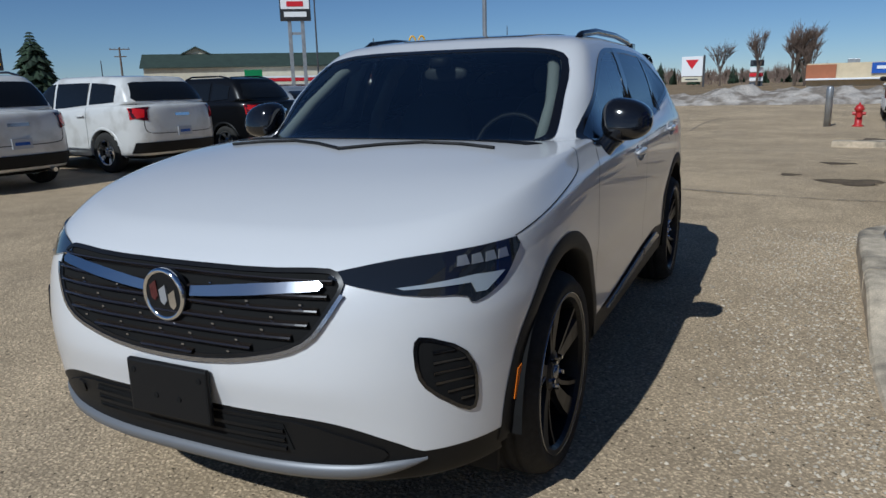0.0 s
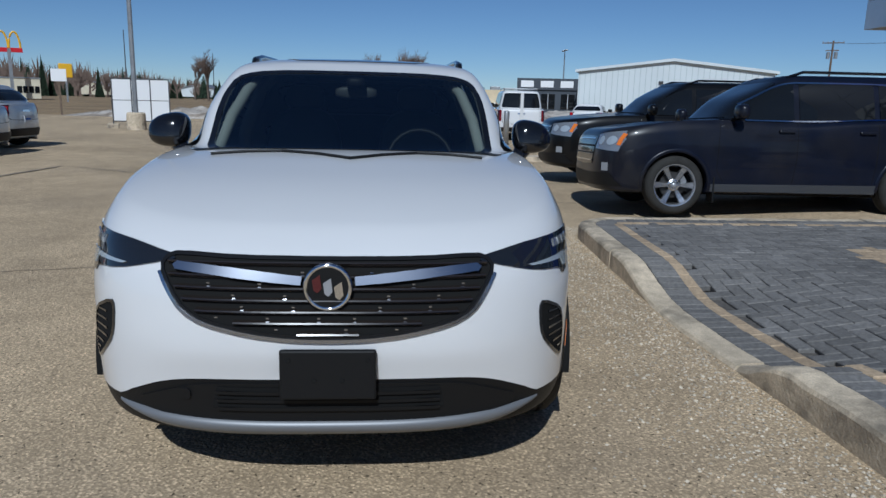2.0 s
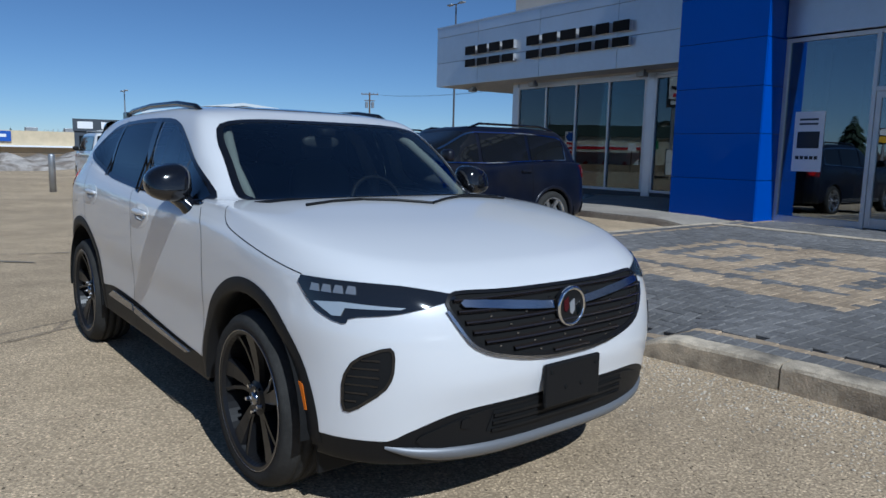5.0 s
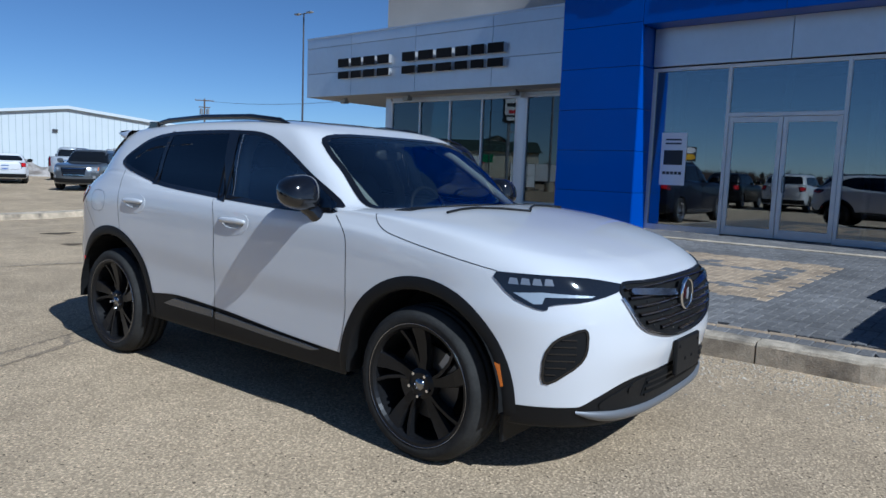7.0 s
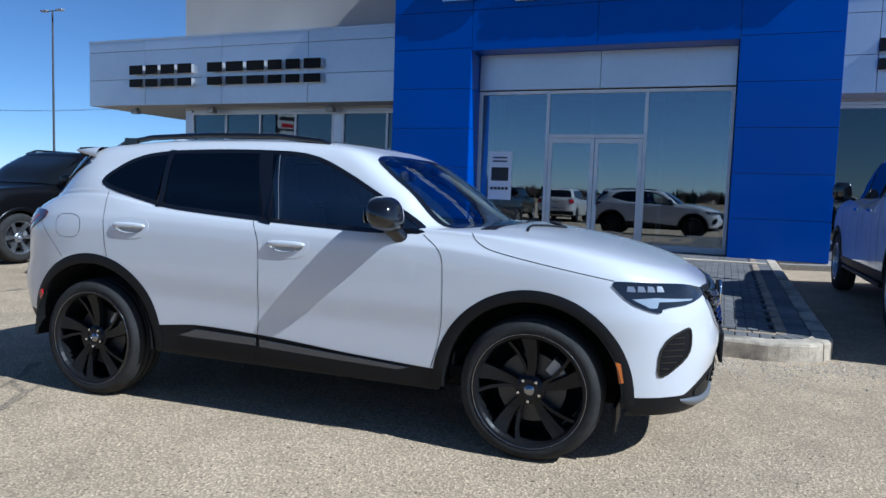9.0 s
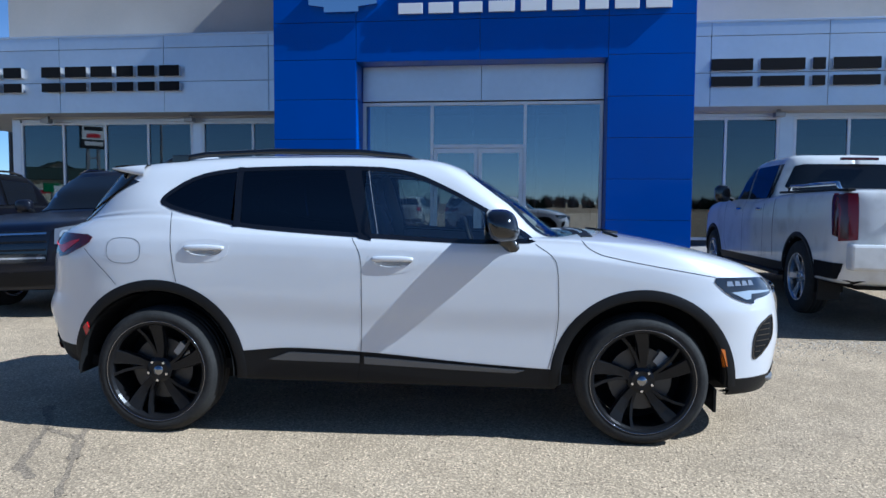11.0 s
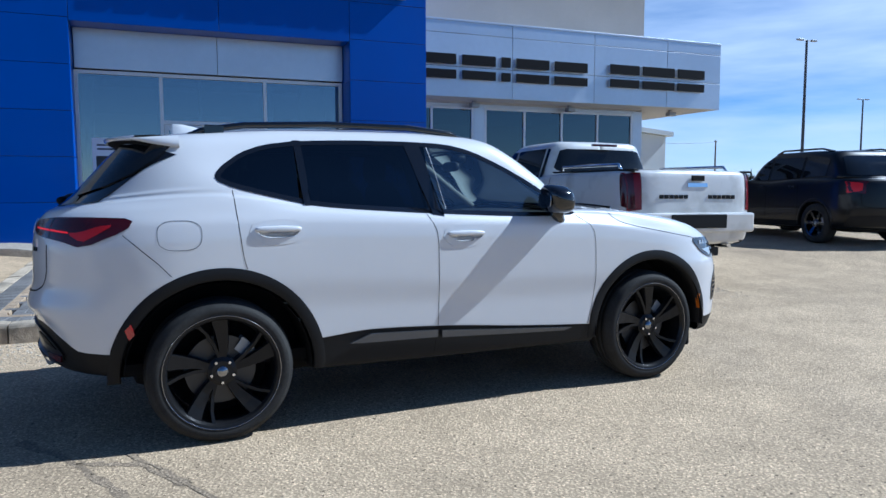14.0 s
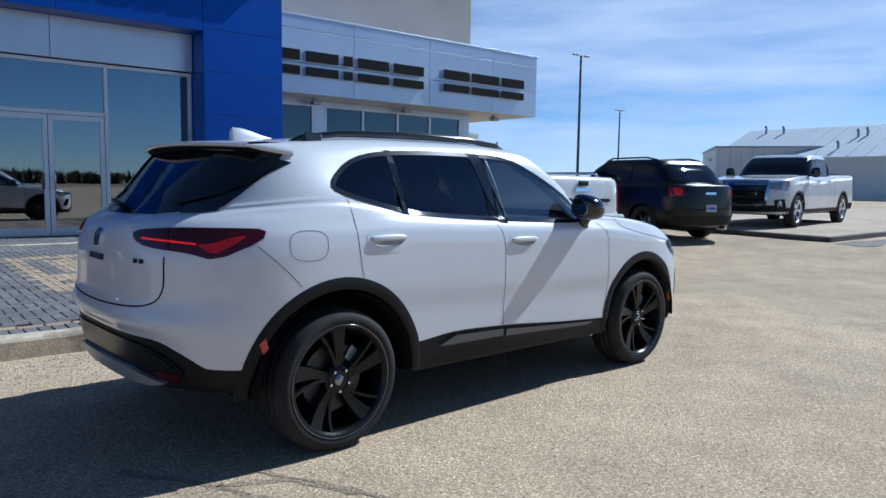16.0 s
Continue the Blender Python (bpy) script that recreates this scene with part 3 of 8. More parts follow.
window_bay([-13.9, -12.6, -11.3, -10.0, -8.7], .42, 3.6, WY + .05, M["frame"], "window_1")
window_bay([-8.35, -6.9, -5.4], .42, 3.6, WY + .05, M["frame"], "window_2")
window_bay([4.4, 5.8, 7.08], .42, 3.6, WY + .05, M["frame"], "window_3")
window_bay([7.5, 8.8, 10.1, 11.4, 12.7], .42, 3.6, WY + .05, M["frame"], "window_4")
for a, b in ((bx0, -13.935), (-8.665, -8.385), (-5.365, -4.7), (4.0, 4.365), (7.115, 7.465), (12.735, bx1)):
    wall_box("pier", a, b, WY, WY + .3, .1, 3.69, M["alu"], bevel=.01)
for a, b in ((bx0, -4.7), (4.0, bx1)):
    wall_box("window_header", a + .3, b - .02, WY + .02, WY + .3, 3.61, 3.69, M["alu"])
    wall_box("plinth", a + .3, b - .02, WY + .02, WY + .3, .0, .41, M["darkframe"])

# canopy with its silver cassette panels
CX0, CX1, CY0, CZ0, CZ1 = -17.36, 15.42, 13.43, 3.75, 5.80
canopy = thing("canopy", "silver metal-panelled canopy band round the showroom", "canopy", kind="structure")
part("soffit", box(CX0 + .02, CX1 - .02, CY0 + .02, WY - .01, CZ0, CZ0 + .05), M["soffit"], canopy)
part("soffit", box(CX0 + .02, bx0 - .01, WY, 24, CZ0, CZ0 + .05), M["soffit"], canopy)
part("soffit", box(bx1 + .01, CX1 - .02, WY, 24, CZ0, CZ0 + .05), M["soffit"], canopy)
part("core", box(CX0 + .03, CX1 - .03, CY0 + .03, WY - .01, CZ0 + .06, CZ1 - .03), M["darkframe"], canopy)
part("core", box(CX0 + .03, bx0 - .01, WY, 24, CZ0 + .06, CZ1 - .03), M["darkframe"], canopy)
part("core", box(bx1 + .01, CX1 - .03, WY, 24, CZ0 + .06, CZ1 - .03), M["darkframe"], canopy)
part("coping", box(CX0 - .015, CX1 + .015, CY0 - .015, WY - .01, CZ1 - .03, CZ1 + .03, .008), M["alu"], canopy)
part("coping", box(CX0 - .015, bx0 - .01, WY, 24, CZ1 - .03, CZ1 + .03, .008), M["alu"], canopy)
part("coping", box(bx1 + .01, CX1 + .015, WY, 24, CZ1 - .03, CZ1 + .03, .008), M["alu"], canopy)
rows_c = [(CZ0, 4.555), (4.567, 5.445), (5.457, CZ1 - .03)]
cols_l = [CX0, -15.0, -12.02, -9.0, -6.08, -4.85]
cols_r = [4.16, 5.16, 7.89, 10.63, 13.3, CX1]
for cols in (cols_l, cols_r):
    for a, b in zip(cols, cols[1:]):
        for z0, z1 in rows_c:
            part("panel", box(a + .006, b - .006, CY0, CY0 + .03, z0, z1, .004), M["alu"], canopy)
for x0, x1 in ((CX0, CX0 + .03), (CX1 - .03, CX1)):
    for y0 in (13.46, 16.2, 18.9, 21.6):
        for z0, z1 in rows_c:
            part("panel", box(x0, x1, y0 + .006, min(24, y0 + 2.7) - .006, z0, z1, .004), M["alu"], canopy)
for x in (-12.9, -8.6, 7.0, 10.2, 14.0, -16.0):
    fx = thing("wall_lamp", "small grey floodlight under the canopy", "lamp", group="canopy floodlights", at=pose(x, WY - .25, CZ0))
    part("bracket", box(-.05, .05, -.05, .05, -.08, 0, .01), M["steel"], fx)
    part("lamp_head", box(-.13, .13, -.16, .06, -.20, -.07, .025), M["steel"], fx)

# blue entrance tower
TX0, TX1, TY, PX0, PX1, PZ = -4.84, 4.15, 10.45, -2.98, 2.39, 4.39
tower = thing("entrance_tower", "deep blue metal-panelled entrance tower framing glass doors", "tower", kind="structure")
part("core", box(TX0 + .03, PX0 - .03, TY + .03, WY, .2, 9.6), M["darkframe"], tower)
part("core", box(PX1 + .03, TX1 - .03, TY + .03, WY, .2, 9.6), M["darkframe"], tower)
part("core", box(PX0 - .03, PX1 + .03, TY + .03, WY, PZ + .06, 9.6), M["darkframe"], tower)
rows_t = [.24, 1.01, 1.87, 2.73, 3.59, 4.45, 5.25, 6.11, 6.97, 7.83, 8.69, 9.6]
for z0, z1 in zip(rows_t, rows_t[1:]):
    for x0, x1 in ((TX0, PX0), (PX1, TX1)):
        part("panel", box(x0 + .005, x1 - .005, TY, TY + .03, z0 + .005, z1 - .005, .004), M["blue"], tower)
    if z0 > 4.4:
        part("panel", box(PX0 + .005, -.295, TY, TY + .03, (z0 if z0 > 4.5 else PZ) + .005, z1 - .005, .004), M["blue"], tower)
        part("panel", box(-.285, PX1 - .005, TY, TY + .03, (z0 if z0 > 4.5 else PZ) + .005, z1 - .005, .004), M["blue"], tower)
    for x in (TX0, TX1 - .03):
        for y0, y1 in ((TY + .035, 12.4), (12.41, WY - .005)):
            part("panel", box(x, x + .03, y0, y1, z0 + .005, z1 - .005, .004), M["blue"], tower)
for z0, z1 in zip(rows_t[:5], rows_t[1:6]):
    z1 = min(z1, PZ)
    for x in (PX0 - .03, PX1):
        part("jamb_panel", box(x, x + .03, TY + .035, 11.4, z0 + .005, z1 - .005, .004), M["blue"], tower)
part("portal_soffit", box(PX0, PX1, TY + .035, 11.3, PZ + .005, PZ + .05), M["blue"], tower)
for x0, x1 in ((PX0 + .02, -.295), (-.285, PX1 - .02)):
    part("header_panel", box(x0, x1, 11.02, 11.10, 3.62, PZ, .005), M["alu"], tower, "plain silver header panel")
part("tower_base", box(TX0 + .02, PX0 - .02, TY + .02, TY + .4, 0, .24), M["kerb"], tower)
part("tower_base", box(PX1 + .02, TX1 - .02, TY + .02, TY + .4, 0, .24), M["kerb"], tower)

# glazed entrance
GY = 11.15
entrance = thing("entrance_glazing", "aluminium-framed entrance glazing with double doors, closed", "entrance", kind="structure")


def bar(x0, x1, z0, z1, d=.10, mat="frame", name="frame_bar"):
    return part(name, box(x0, x1, GY - d / 2, GY + d / 2, z0, z1, .005), M[mat], entrance)


for x in (-2.95, -1.40, .68, 2.34):
    bar(x - .035, x + .035, .25, 3.60)
for a, b in ((-2.915, -1.435), (-1.365, .645), (.715, 2.305)):
    bar(a, b, 3.53, 3.60)
    part("pane", box(a - .005, b + .005, GY - .006, GY + .006, 2.66 if a > -1.4 and b < .7 else .36, 3.535), M["glass"], entrance)
bar(-1.365, .645, 2.58, 2.66)
for a, b in ((-2.915, -1.435), (.715, 2.305)):
    bar(a, b, .25, .37)
door_l = thing("door_1", "glass entrance door with a wide aluminium frame, closed", "door", kind="structure")
door_r = thing("door_2", "glass entrance door with a wide aluminium frame, closed", "door", kind="structure")
for d, a, b, hx in ((door_l, -1.36, -.365, -.45), (door_r, -.355, .64, -.27)):
    part("stile", box(a, a + .085, GY - .035, GY + .035, .27, 2.575, .006), M["frame"], d)
    part("stile", box(b - .085, b, GY - .035, GY + .035, .27, 2.575, .006), M["frame"], d)
    part("rail", box(a + .085, b - .085, GY - .035, GY + .035, 2.47, 2.575, .006), M["frame"], d)
    part("rail", box(a + .085, b - .085, GY - .035, GY + .035, .27, .44, .006), M["frame"], d)
    part("pane", box(a + .08, b - .08, GY - .006, GY + .006, .43, 2.48), M["glass"], d)
    part("door_handle", tube([(hx, GY - .035, 1.15), (hx, GY - .09, 1.17), (hx, GY - .09, 1.45), (hx, GY - .035, 1.47)], .014), M["chrome"], d)
for x0, x1 in ((1.62, 2.2), (-2.9, -2.72), (.9, .98), (-.62, -.56)):
    part("inner_column", box(x0, x1, 12.0, 12.3, .26, 3.6, .01), M["white"], entrance, "pale column inside the showroom")
part("threshold", box(PX0 + .01, PX1 - .01, 11.0, 11.25, .15, .255), M["kerb"], entrance)
poster = thing("poster", "white notice sheet with a dark picture on the glass", "poster", at=pose(-2.45, GY - .012, 0))
part("sheet", box(-.27, .27, -.004, 0, 1.2, 2.28), M["sign_white"], poster)
part("picture", box(-.2, .2, -.008, -.005, 1.62, 1.92), M["sign_black"], poster)
for z in (2.12, 2.04):
    part("text_bar", box(-.18, .16, -.008, -.005, z, z + .035), M["grey_dark"], poster)
for i in range(5):
    part("text_bar", box(-.21 + .085 * i, -.145 + .085 * i, -.008, -.005, 1.42, 1.48), M["sign_black"], poster)


# raised sign marks: every character is a pair of plain bars of its size
def sign_marks(name, label, spans, z0, z1, y, face, depth, thick):
    s = thing(name, label, "sign", kind="structure")
    h = (z1 - z0)
    for a, b in spans:
        for lo, hi in ((z0, z0 + h * .36), (z0 + h * .58, z1)):
            part("mark", box(a, b, y - depth, y - depth + thick, lo, hi, .006), face, s)
            part("return", box(a + .012, b - .012, y - depth + thick, y - .002, lo + .012, hi - .012), M["letter_side"], s)
    return s


def spread(a, b, widths, gap):
    total = sum(widths) + gap * (len(widths) - 1)
    out, x = [], a
    for w in widths:
        k = (b - a) / total
        out.append((x, x + w * k))
        x += (w + gap) * k
    return out


sign_marks("wall_sign", "raised black sign bars on the silver canopy panel", spread(-15.5, -13.05, [1, .9, 1, 1], .25) + spread(-12.45, -8.5, [1, 1.1, 1.1, .85, .85, 1], .25), 4.30, 4.97, CY0, M["letter_black"], .16, .03)
sign_marks("wall_sign", "wide raised black sign bars on the silver canopy panel", spread(5.15, 10.32, [1, 1.05, .3, 1.1, 1.15], .18), 4.22, 4.88, CY0, M["letter_black"], .12, .03)
sign_marks("wall_sign", "bold raised black sign bars on the silver canopy panel", spread(11.12, 14.68, [1, 1.15, 1], .12), 4.25, 4.92, CY0, M["letter_black"], .12, .03)
sign_marks("tower_sign", "raised white sign bars on the blue tower", spread(-2.03, 3.63, [1, 1, .95, 1.05, 1, 1.05, .9, .95, 1], .25), 5.36, 5.98, TY, M["sign_white"], .12, .03)
emblem = thing("tower_emblem", "plain silver emblem plate on the blue tower", "emblem", kind="structure")
part("plate", prism([(-3.66, 5.44), (-2.9, 5.44), (-2.9, 5.55), (-2.5, 5.6), (-2.5, 5.9), (-4.0, 5.9), (-4.0, 5.6), (-3.66, 5.55)], TY - .12, TY - .003), M["chrome"], emblem)


# ---- vehicles ----
from mathutils.bvhtree import BVHTree


def pchip(xs, ys, x):
    """A smooth curve through (xs, ys) that never overshoots."""
    xs, ys = list(xs), list(ys)
    if xs[0] > xs[-1]:
        xs, ys = xs[::-1], ys[::-1]
    n = len(xs)
    if n == 1:
        return ys[0]
    h = [max(1e-9, xs[i + 1] - xs[i]) for i in range(n - 1)]
    d = [(ys[i + 1] - ys[i]) / h[i] for i in range(n - 1)]
    m = [d[0]] + [0 if d[i - 1] * d[i] <= 0 else 2 * d[i - 1] * d[i] / (d[i - 1] + d[i]) for i in range(1, n - 1)] + [d[-1]]
    if x <= xs[0]:
        return ys[0] + m[0] * (x - xs[0])
    if x >= xs[-1]:
        return ys[-1] + m[-1] * (x - xs[-1])
    i = max(k for k in range(n - 1) if xs[k] <= x)
    t = (x - xs[i]) / h[i]
    return (2 * t ** 3 - 3 * t ** 2 + 1) * ys[i] + (t ** 3 - 2 * t ** 2 + t) * h[i] * m[i] + (-2 * t ** 3 + 3 * t ** 2) * ys[i + 1] + (t ** 3 - t ** 2) * h[i] * m[i + 1]


def plan_ring(xf, xr, w, df, dr, nf, nr, cols):
    """Half of a plan outline, from the middle of the nose to the middle of the tail."""
    def quarter(d, n, count):
        """A quarter of a superellipse in even steps, from its long end to its side: (along, across)."""
        fine = [(d * math.cos(t) ** (2 / n), w * math.sin(t) ** (2 / n)) for t in [math.pi / 2 * i / 300 for i in range(300)]] + [(0.0, w)]
        run = [0.0]
        for p, q in zip(fine, fine[1:]):
            run.append(run[-1] + math.dist(p, q))
        res, k = [], 0
        for i in range(count + 1):
            want = run[-1] * i / count
            while k < 299 and run[k + 1] < want:
                k += 1
            t = (want - run[k]) / max(1e-9, run[k + 1] - run[k])
            res.append((fine[k][0] + (fine[k + 1][0] - fine[k][0]) * t, fine[k][1] + (fine[k + 1][1] - fine[k][1]) * t))
        return res
    a, b, c = cols
    out = [(xf - df + u, v) for u, v in quarter(df, nf, a)[:-1]]
    for i in range(b):
        out.append((xf - df + (xr + dr - xf + df) * i / b, w))
    out += [(xr + dr - u, v) for u, v in reversed(quarter(dr, nr, c))]
    return out


class Shell:
    """A car body lofted through level rings, each (xf, xr, w, df, dr, nf, nr, heights along x)."""

    def __init__(self, levels, cols=(34, 60, 34), sub=6):
        rings = []
        for xf, xr, w, df, dr, nf, nr, zs in levels:
            rings.append([(x, y, pchip([p[0] for p in zs], [p[1] for p in zs], x)) for x, y in plan_ring(xf, xr, w, df, dr, nf, nr, cols)])
        n, k = len(rings[0]), len(rings)
        grid = []
        for j in range(n):
            col = [rings[i][j] for i in range(k)]
            s = [0.0]
            for p, q in zip(col, col[1:]):
                s.append(s[-1] + max(1e-4, math.dist(p, q)))
            line = []
            for i in range(k - 1):
                for q in range(sub):
                    t = s[i] + (s[i + 1] - s[i]) * q / sub
                    line.append(tuple(pchip(s, [p[c] for p in col], t) for c in range(3)))
            line.append(col[-1])
            grid.append(line)
        self.rows, self.n = len(grid[0]), n
        self.verts, self.faces = [], []
        for side in (1, -1):
            off = len(self.verts)
            for line in grid:
                self.verts += [(x, y * side, z) for x, y, z in line]
            for j in range(n - 1):
                for i in range(self.rows - 1):
                    f = (off + j * self.rows + i, off + (j + 1) * self.rows + i, off + (j + 1) * self.rows + i + 1, off + j * self.rows + i + 1)
                    self.faces.append(f[::-1] if side > 0 else f)
        self.tree = BVHTree.FromPolygons(self.verts, self.faces)

    def hit(self, view, a, b, side=-1):
        """Where the body lies under (a, b): side view (x, z), front and rear views (y, z), top view (x, y)."""
        if view == "side":
            o, d = Vector((a, 3.0 * side, b)), Vector((0, -side, 0))
        elif view == "front":
            o, d = Vector((5, a, b)), Vector((-1, 0, 0))
        elif view == "rear":
            o, d = Vector((-5, a, b)), Vector((1, 0, 0))
        elif view in ("corner", "rear_corner"):
            out, along = self.slant(view, side)
            o, d = along * a + out * 4 + Vector((0, 0, b)), -out
        else:
            o, d = Vector((a, b, 5)), Vector((0, 0, -1))
        p, nrm, _, _ = self.tree.ray_cast(o, d)
        if p is None:
            guess = o + d * 2.1 if view in ("corner", "rear_corner") else {"side": Vector((a, .85 * side, b)), "front": Vector((1.9, a, b)), "rear": Vector((-1.9, a, b)), "top": Vector((a, b, 1.3))}[view]
            p, nrm, _, _ = self.tree.find_nearest(guess)
        if nrm.dot(d) > 0:
            nrm = -nrm
        return p, nrm

    @staticmethod
    def slant(view, side):
        """The outward and sideways directions of a view on a corner of the car, at 45 degrees."""
        k, f = math.sqrt(.5), 1 if view == "corner" else -1
        return Vector((k * f, k * side, 0)), Vector((-k * f, k * side, 0))

    def body(self, cut):
        """The body's mesh without the faces for which cut(centre) holds."""
        faces = []
        for f in self.faces:
            c = [sum(self.verts[i][k] for i in f) / 4 for k in range(3)]
            if not cut(c):
                faces.append(f)
        return self.verts, faces


def inside(poly, x, y):
    r = False
    for (ax, ay), (bx, by) in zip(poly, poly[1:] + poly[:1]):
        if (ay > y) != (by > y) and x < (bx - ax) * (y - ay) / (by - ay) + ax:
            r = not r
    return r


def chaikin(pts, times=2):
    """A closed outline with its corners rounded."""
    for _ in range(times):
        out = []
        for (ax, ay), (bx, by) in zip(pts, pts[1:] + pts[:1]):
            out += [(.78 * ax + .22 * bx, .78 * ay + .22 * by), (.22 * ax + .78 * bx, .22 * ay + .78 * by)]
        pts = out
    return pts


def inset(poly, d):
    """The outline moved inwards by d."""
    area = sum(ax * by - bx * ay for (ax, ay), (bx, by) in zip(poly, poly[1:] + poly[:1]))
    s = 1 if area > 0 else -1
    out, n = [], len(poly)
    for i in range(n):
        a, p, b = poly[i - 1], poly[i], poly[(i + 1) % n]
        l1, l2 = math.dist(a, p) or 1e-6, math.dist(p, b) or 1e-6
        n1, n2 = ((p[1] - a[1]) / l1, -(p[0] - a[0]) / l1), ((b[1] - p[1]) / l2, -(b[0] - p[0]) / l2)
        mx, my = n1[0] + n2[0], n1[1] + n2[1]
        l = math.hypot(mx, my) or 1
        k = min(2.0, 1 / max(.3, (mx * n1[0] + my * n1[1]) / l))
        out.append((p[0] - s * mx / l * d * k, p[1] - s * my / l * d * k))
    return out


def clip_half(poly, k, lim, keep):
    out = []
    for p, q in zip(poly, poly[1:] + poly[:1]):
        a, b = (p[k] - lim) * keep, (q[k] - lim) * keep
        if a >= 0:
            out.append(p)
        if (a > 0 > b) or (a < 0 < b):
            t = a / (a - b)
            out.append((p[0] + (q[0] - p[0]) * t, p[1] + (q[1] - p[1]) * t))
    return out


def patch(shell, outline, view, side=-1, lift=.004, depth=.012, step=.06, hole=None):
    """A plate of the given outline that lies on the body and follows its curve; hole: an inner outline left open (a frame)."""
    verts, faces, seen = [], [], {}

    def vert(p, deep):
        key = (round(p[0], 4), round(p[1], 4), deep)
        if key not in seen:
            q, nrm = shell.hit(view, p[0], p[1], side)
            seen[key] = len(verts)
            verts.append(q + nrm * (lift - (depth if deep == 1 else 0)))
        return seen[key]
    if hole:
        n = len(outline)
        for i in range(n):
            j = (i + 1) % n
            faces.append((vert(outline[i], 0), vert(outline[j], 0), vert(hole[j], 0), vert(hole[i], 0)))
            faces.append((vert(hole[i], 2), vert(hole[j], 2), vert(hole[j], 1), vert(hole[i], 1)))
    else:
        x0, x1 = min(p[0] for p in outline), max(p[0] for p in outline)
        y0, y1 = min(p[1] for p in outline), max(p[1] for p in outline)
        nx, ny = max(1, int((x1 - x0) / step)), max(1, int((y1 - y0) / step))
        for i in range(nx):
            strip = clip_half(clip_half(outline, 0, x0 + (x1 - x0) * i / nx, 1), 0, x0 + (x1 - x0) * (i + 1) / nx, -1)
            if len(strip) < 3:
                continue
            for j in range(ny):
                c = clip_half(clip_half(strip, 1, y0 + (y1 - y0) * j / ny, 1), 1, y0 + (y1 - y0) * (j + 1) / ny, -1)
                ids = []
                for p in c:
                    v = vert(p, 0)
                    if v not in ids:
                        ids.append(v)
                if len(ids) > 2:
                    faces.append(tuple(ids))
    edge = [(vert(p, 2), vert(p, 1)) for p in outline]
    for (a, b), (c, d) in zip(edge, edge[1:] + edge[:1]):
        if a != c:
            faces.append((a, b, d, c))
    bm = bmesh.new()
    bv = [bm.verts.new(v) for v in verts]
    for f in faces:
        if len(set(f)) > 2:
            try:
                bm.faces.new([bv[i] for i in f])
            except ValueError:
                pass
    bmesh.ops.recalc_face_normals(bm, faces=bm.faces)
    # faces look outwards
    ref = {"side": Vector((0, side, 0)), "front": Vector((1, 0, 0)), "rear": Vector((-1, 0, 0)), "top": Vector((0, 0, 1)), "corner": Vector((1, side, 0)), "rear_corner": Vector((-1, side, 0))}[view]
    if sum(f.normal.dot(ref) * f.calc_area() for f in bm.faces) < 0:
        bmesh.ops.reverse_faces(bm, faces=bm.faces)
    return bm


def seam(shell, line, view, side=-1, width=.0034, lift=.0012):
    """A dark shut line along (a, b) points on the body, its corners rounded."""
    for _ in range(2 if len(line) > 3 else 0):
        line = line[:1] + [q for (ax, ay), (bx, by) in zip(line, line[1:]) for q in ((.8 * ax + .2 * bx, .8 * ay + .2 * by), (.2 * ax + .8 * bx, .2 * ay + .8 * by))] + line[-1:]
    pts = []
    for (ax, ay), (bx, by) in zip(line, line[1:]):
        k = max(1, int(math.dist((ax, ay), (bx, by)) / .04))
        pts += [(ax + (bx - ax) * i / k, ay + (by - ay) * i / k) for i in range(k)]
    pts.append(line[-1])
    bm, prev = bmesh.new(), None
    for i, p in enumerate(pts):
        a, b = pts[max(0, i - 1)], pts[min(len(pts) - 1, i + 1)]
        l = math.dist(a, b) or 1
        nx, ny = -(b[1] - a[1]) / l * width / 2, (b[0] - a[0]) / l * width / 2
        row = []
        for s in (-1, 1):
            q, nrm = shell.hit(view, p[0] + nx * s, p[1] + ny * s, side)
            row.append(bm.verts.new(q + nrm * lift))
        if prev:
            bm.faces.new((prev[0], prev[1], row[1], row[0]))
        prev = row
    return bm


def arc_band(shell, cx, cz, r0, r1, a0, a1, side, lift, steps=36):
    """A wheel arch lip: a band round the wheel that follows the body and turns inwards at its inner edge."""
    bm, prev = bmesh.new(), None
    for i in range(steps + 1):
        a = radians(a0 + (a1 - a0) * i / steps)
        row = []
        for r, up, inn in ((r1, .002, 0), (r1 - .012, lift, 0), ((r0 + r1) / 2, lift * 1.1, 0), (r0 + .01, lift, 0), (r0, lift * .4, 0), (r0 + .004, 0, .09)):
            q, nrm = shell.hit("side", cx + r * math.cos(a), max(.17, cz + r * math.sin(a)), side)
            row.append(bm.verts.new(Vector((cx + r * math.cos(a), q.y + side * (up - inn), cz + r * math.sin(a)))))
        if prev:
            for k in range(5):
                bm.faces.new((prev[k], prev[k + 1], row[k + 1], row[k]))
        prev = row
    bmesh.ops.recalc_face_normals(bm, faces=bm.faces)
    return bm


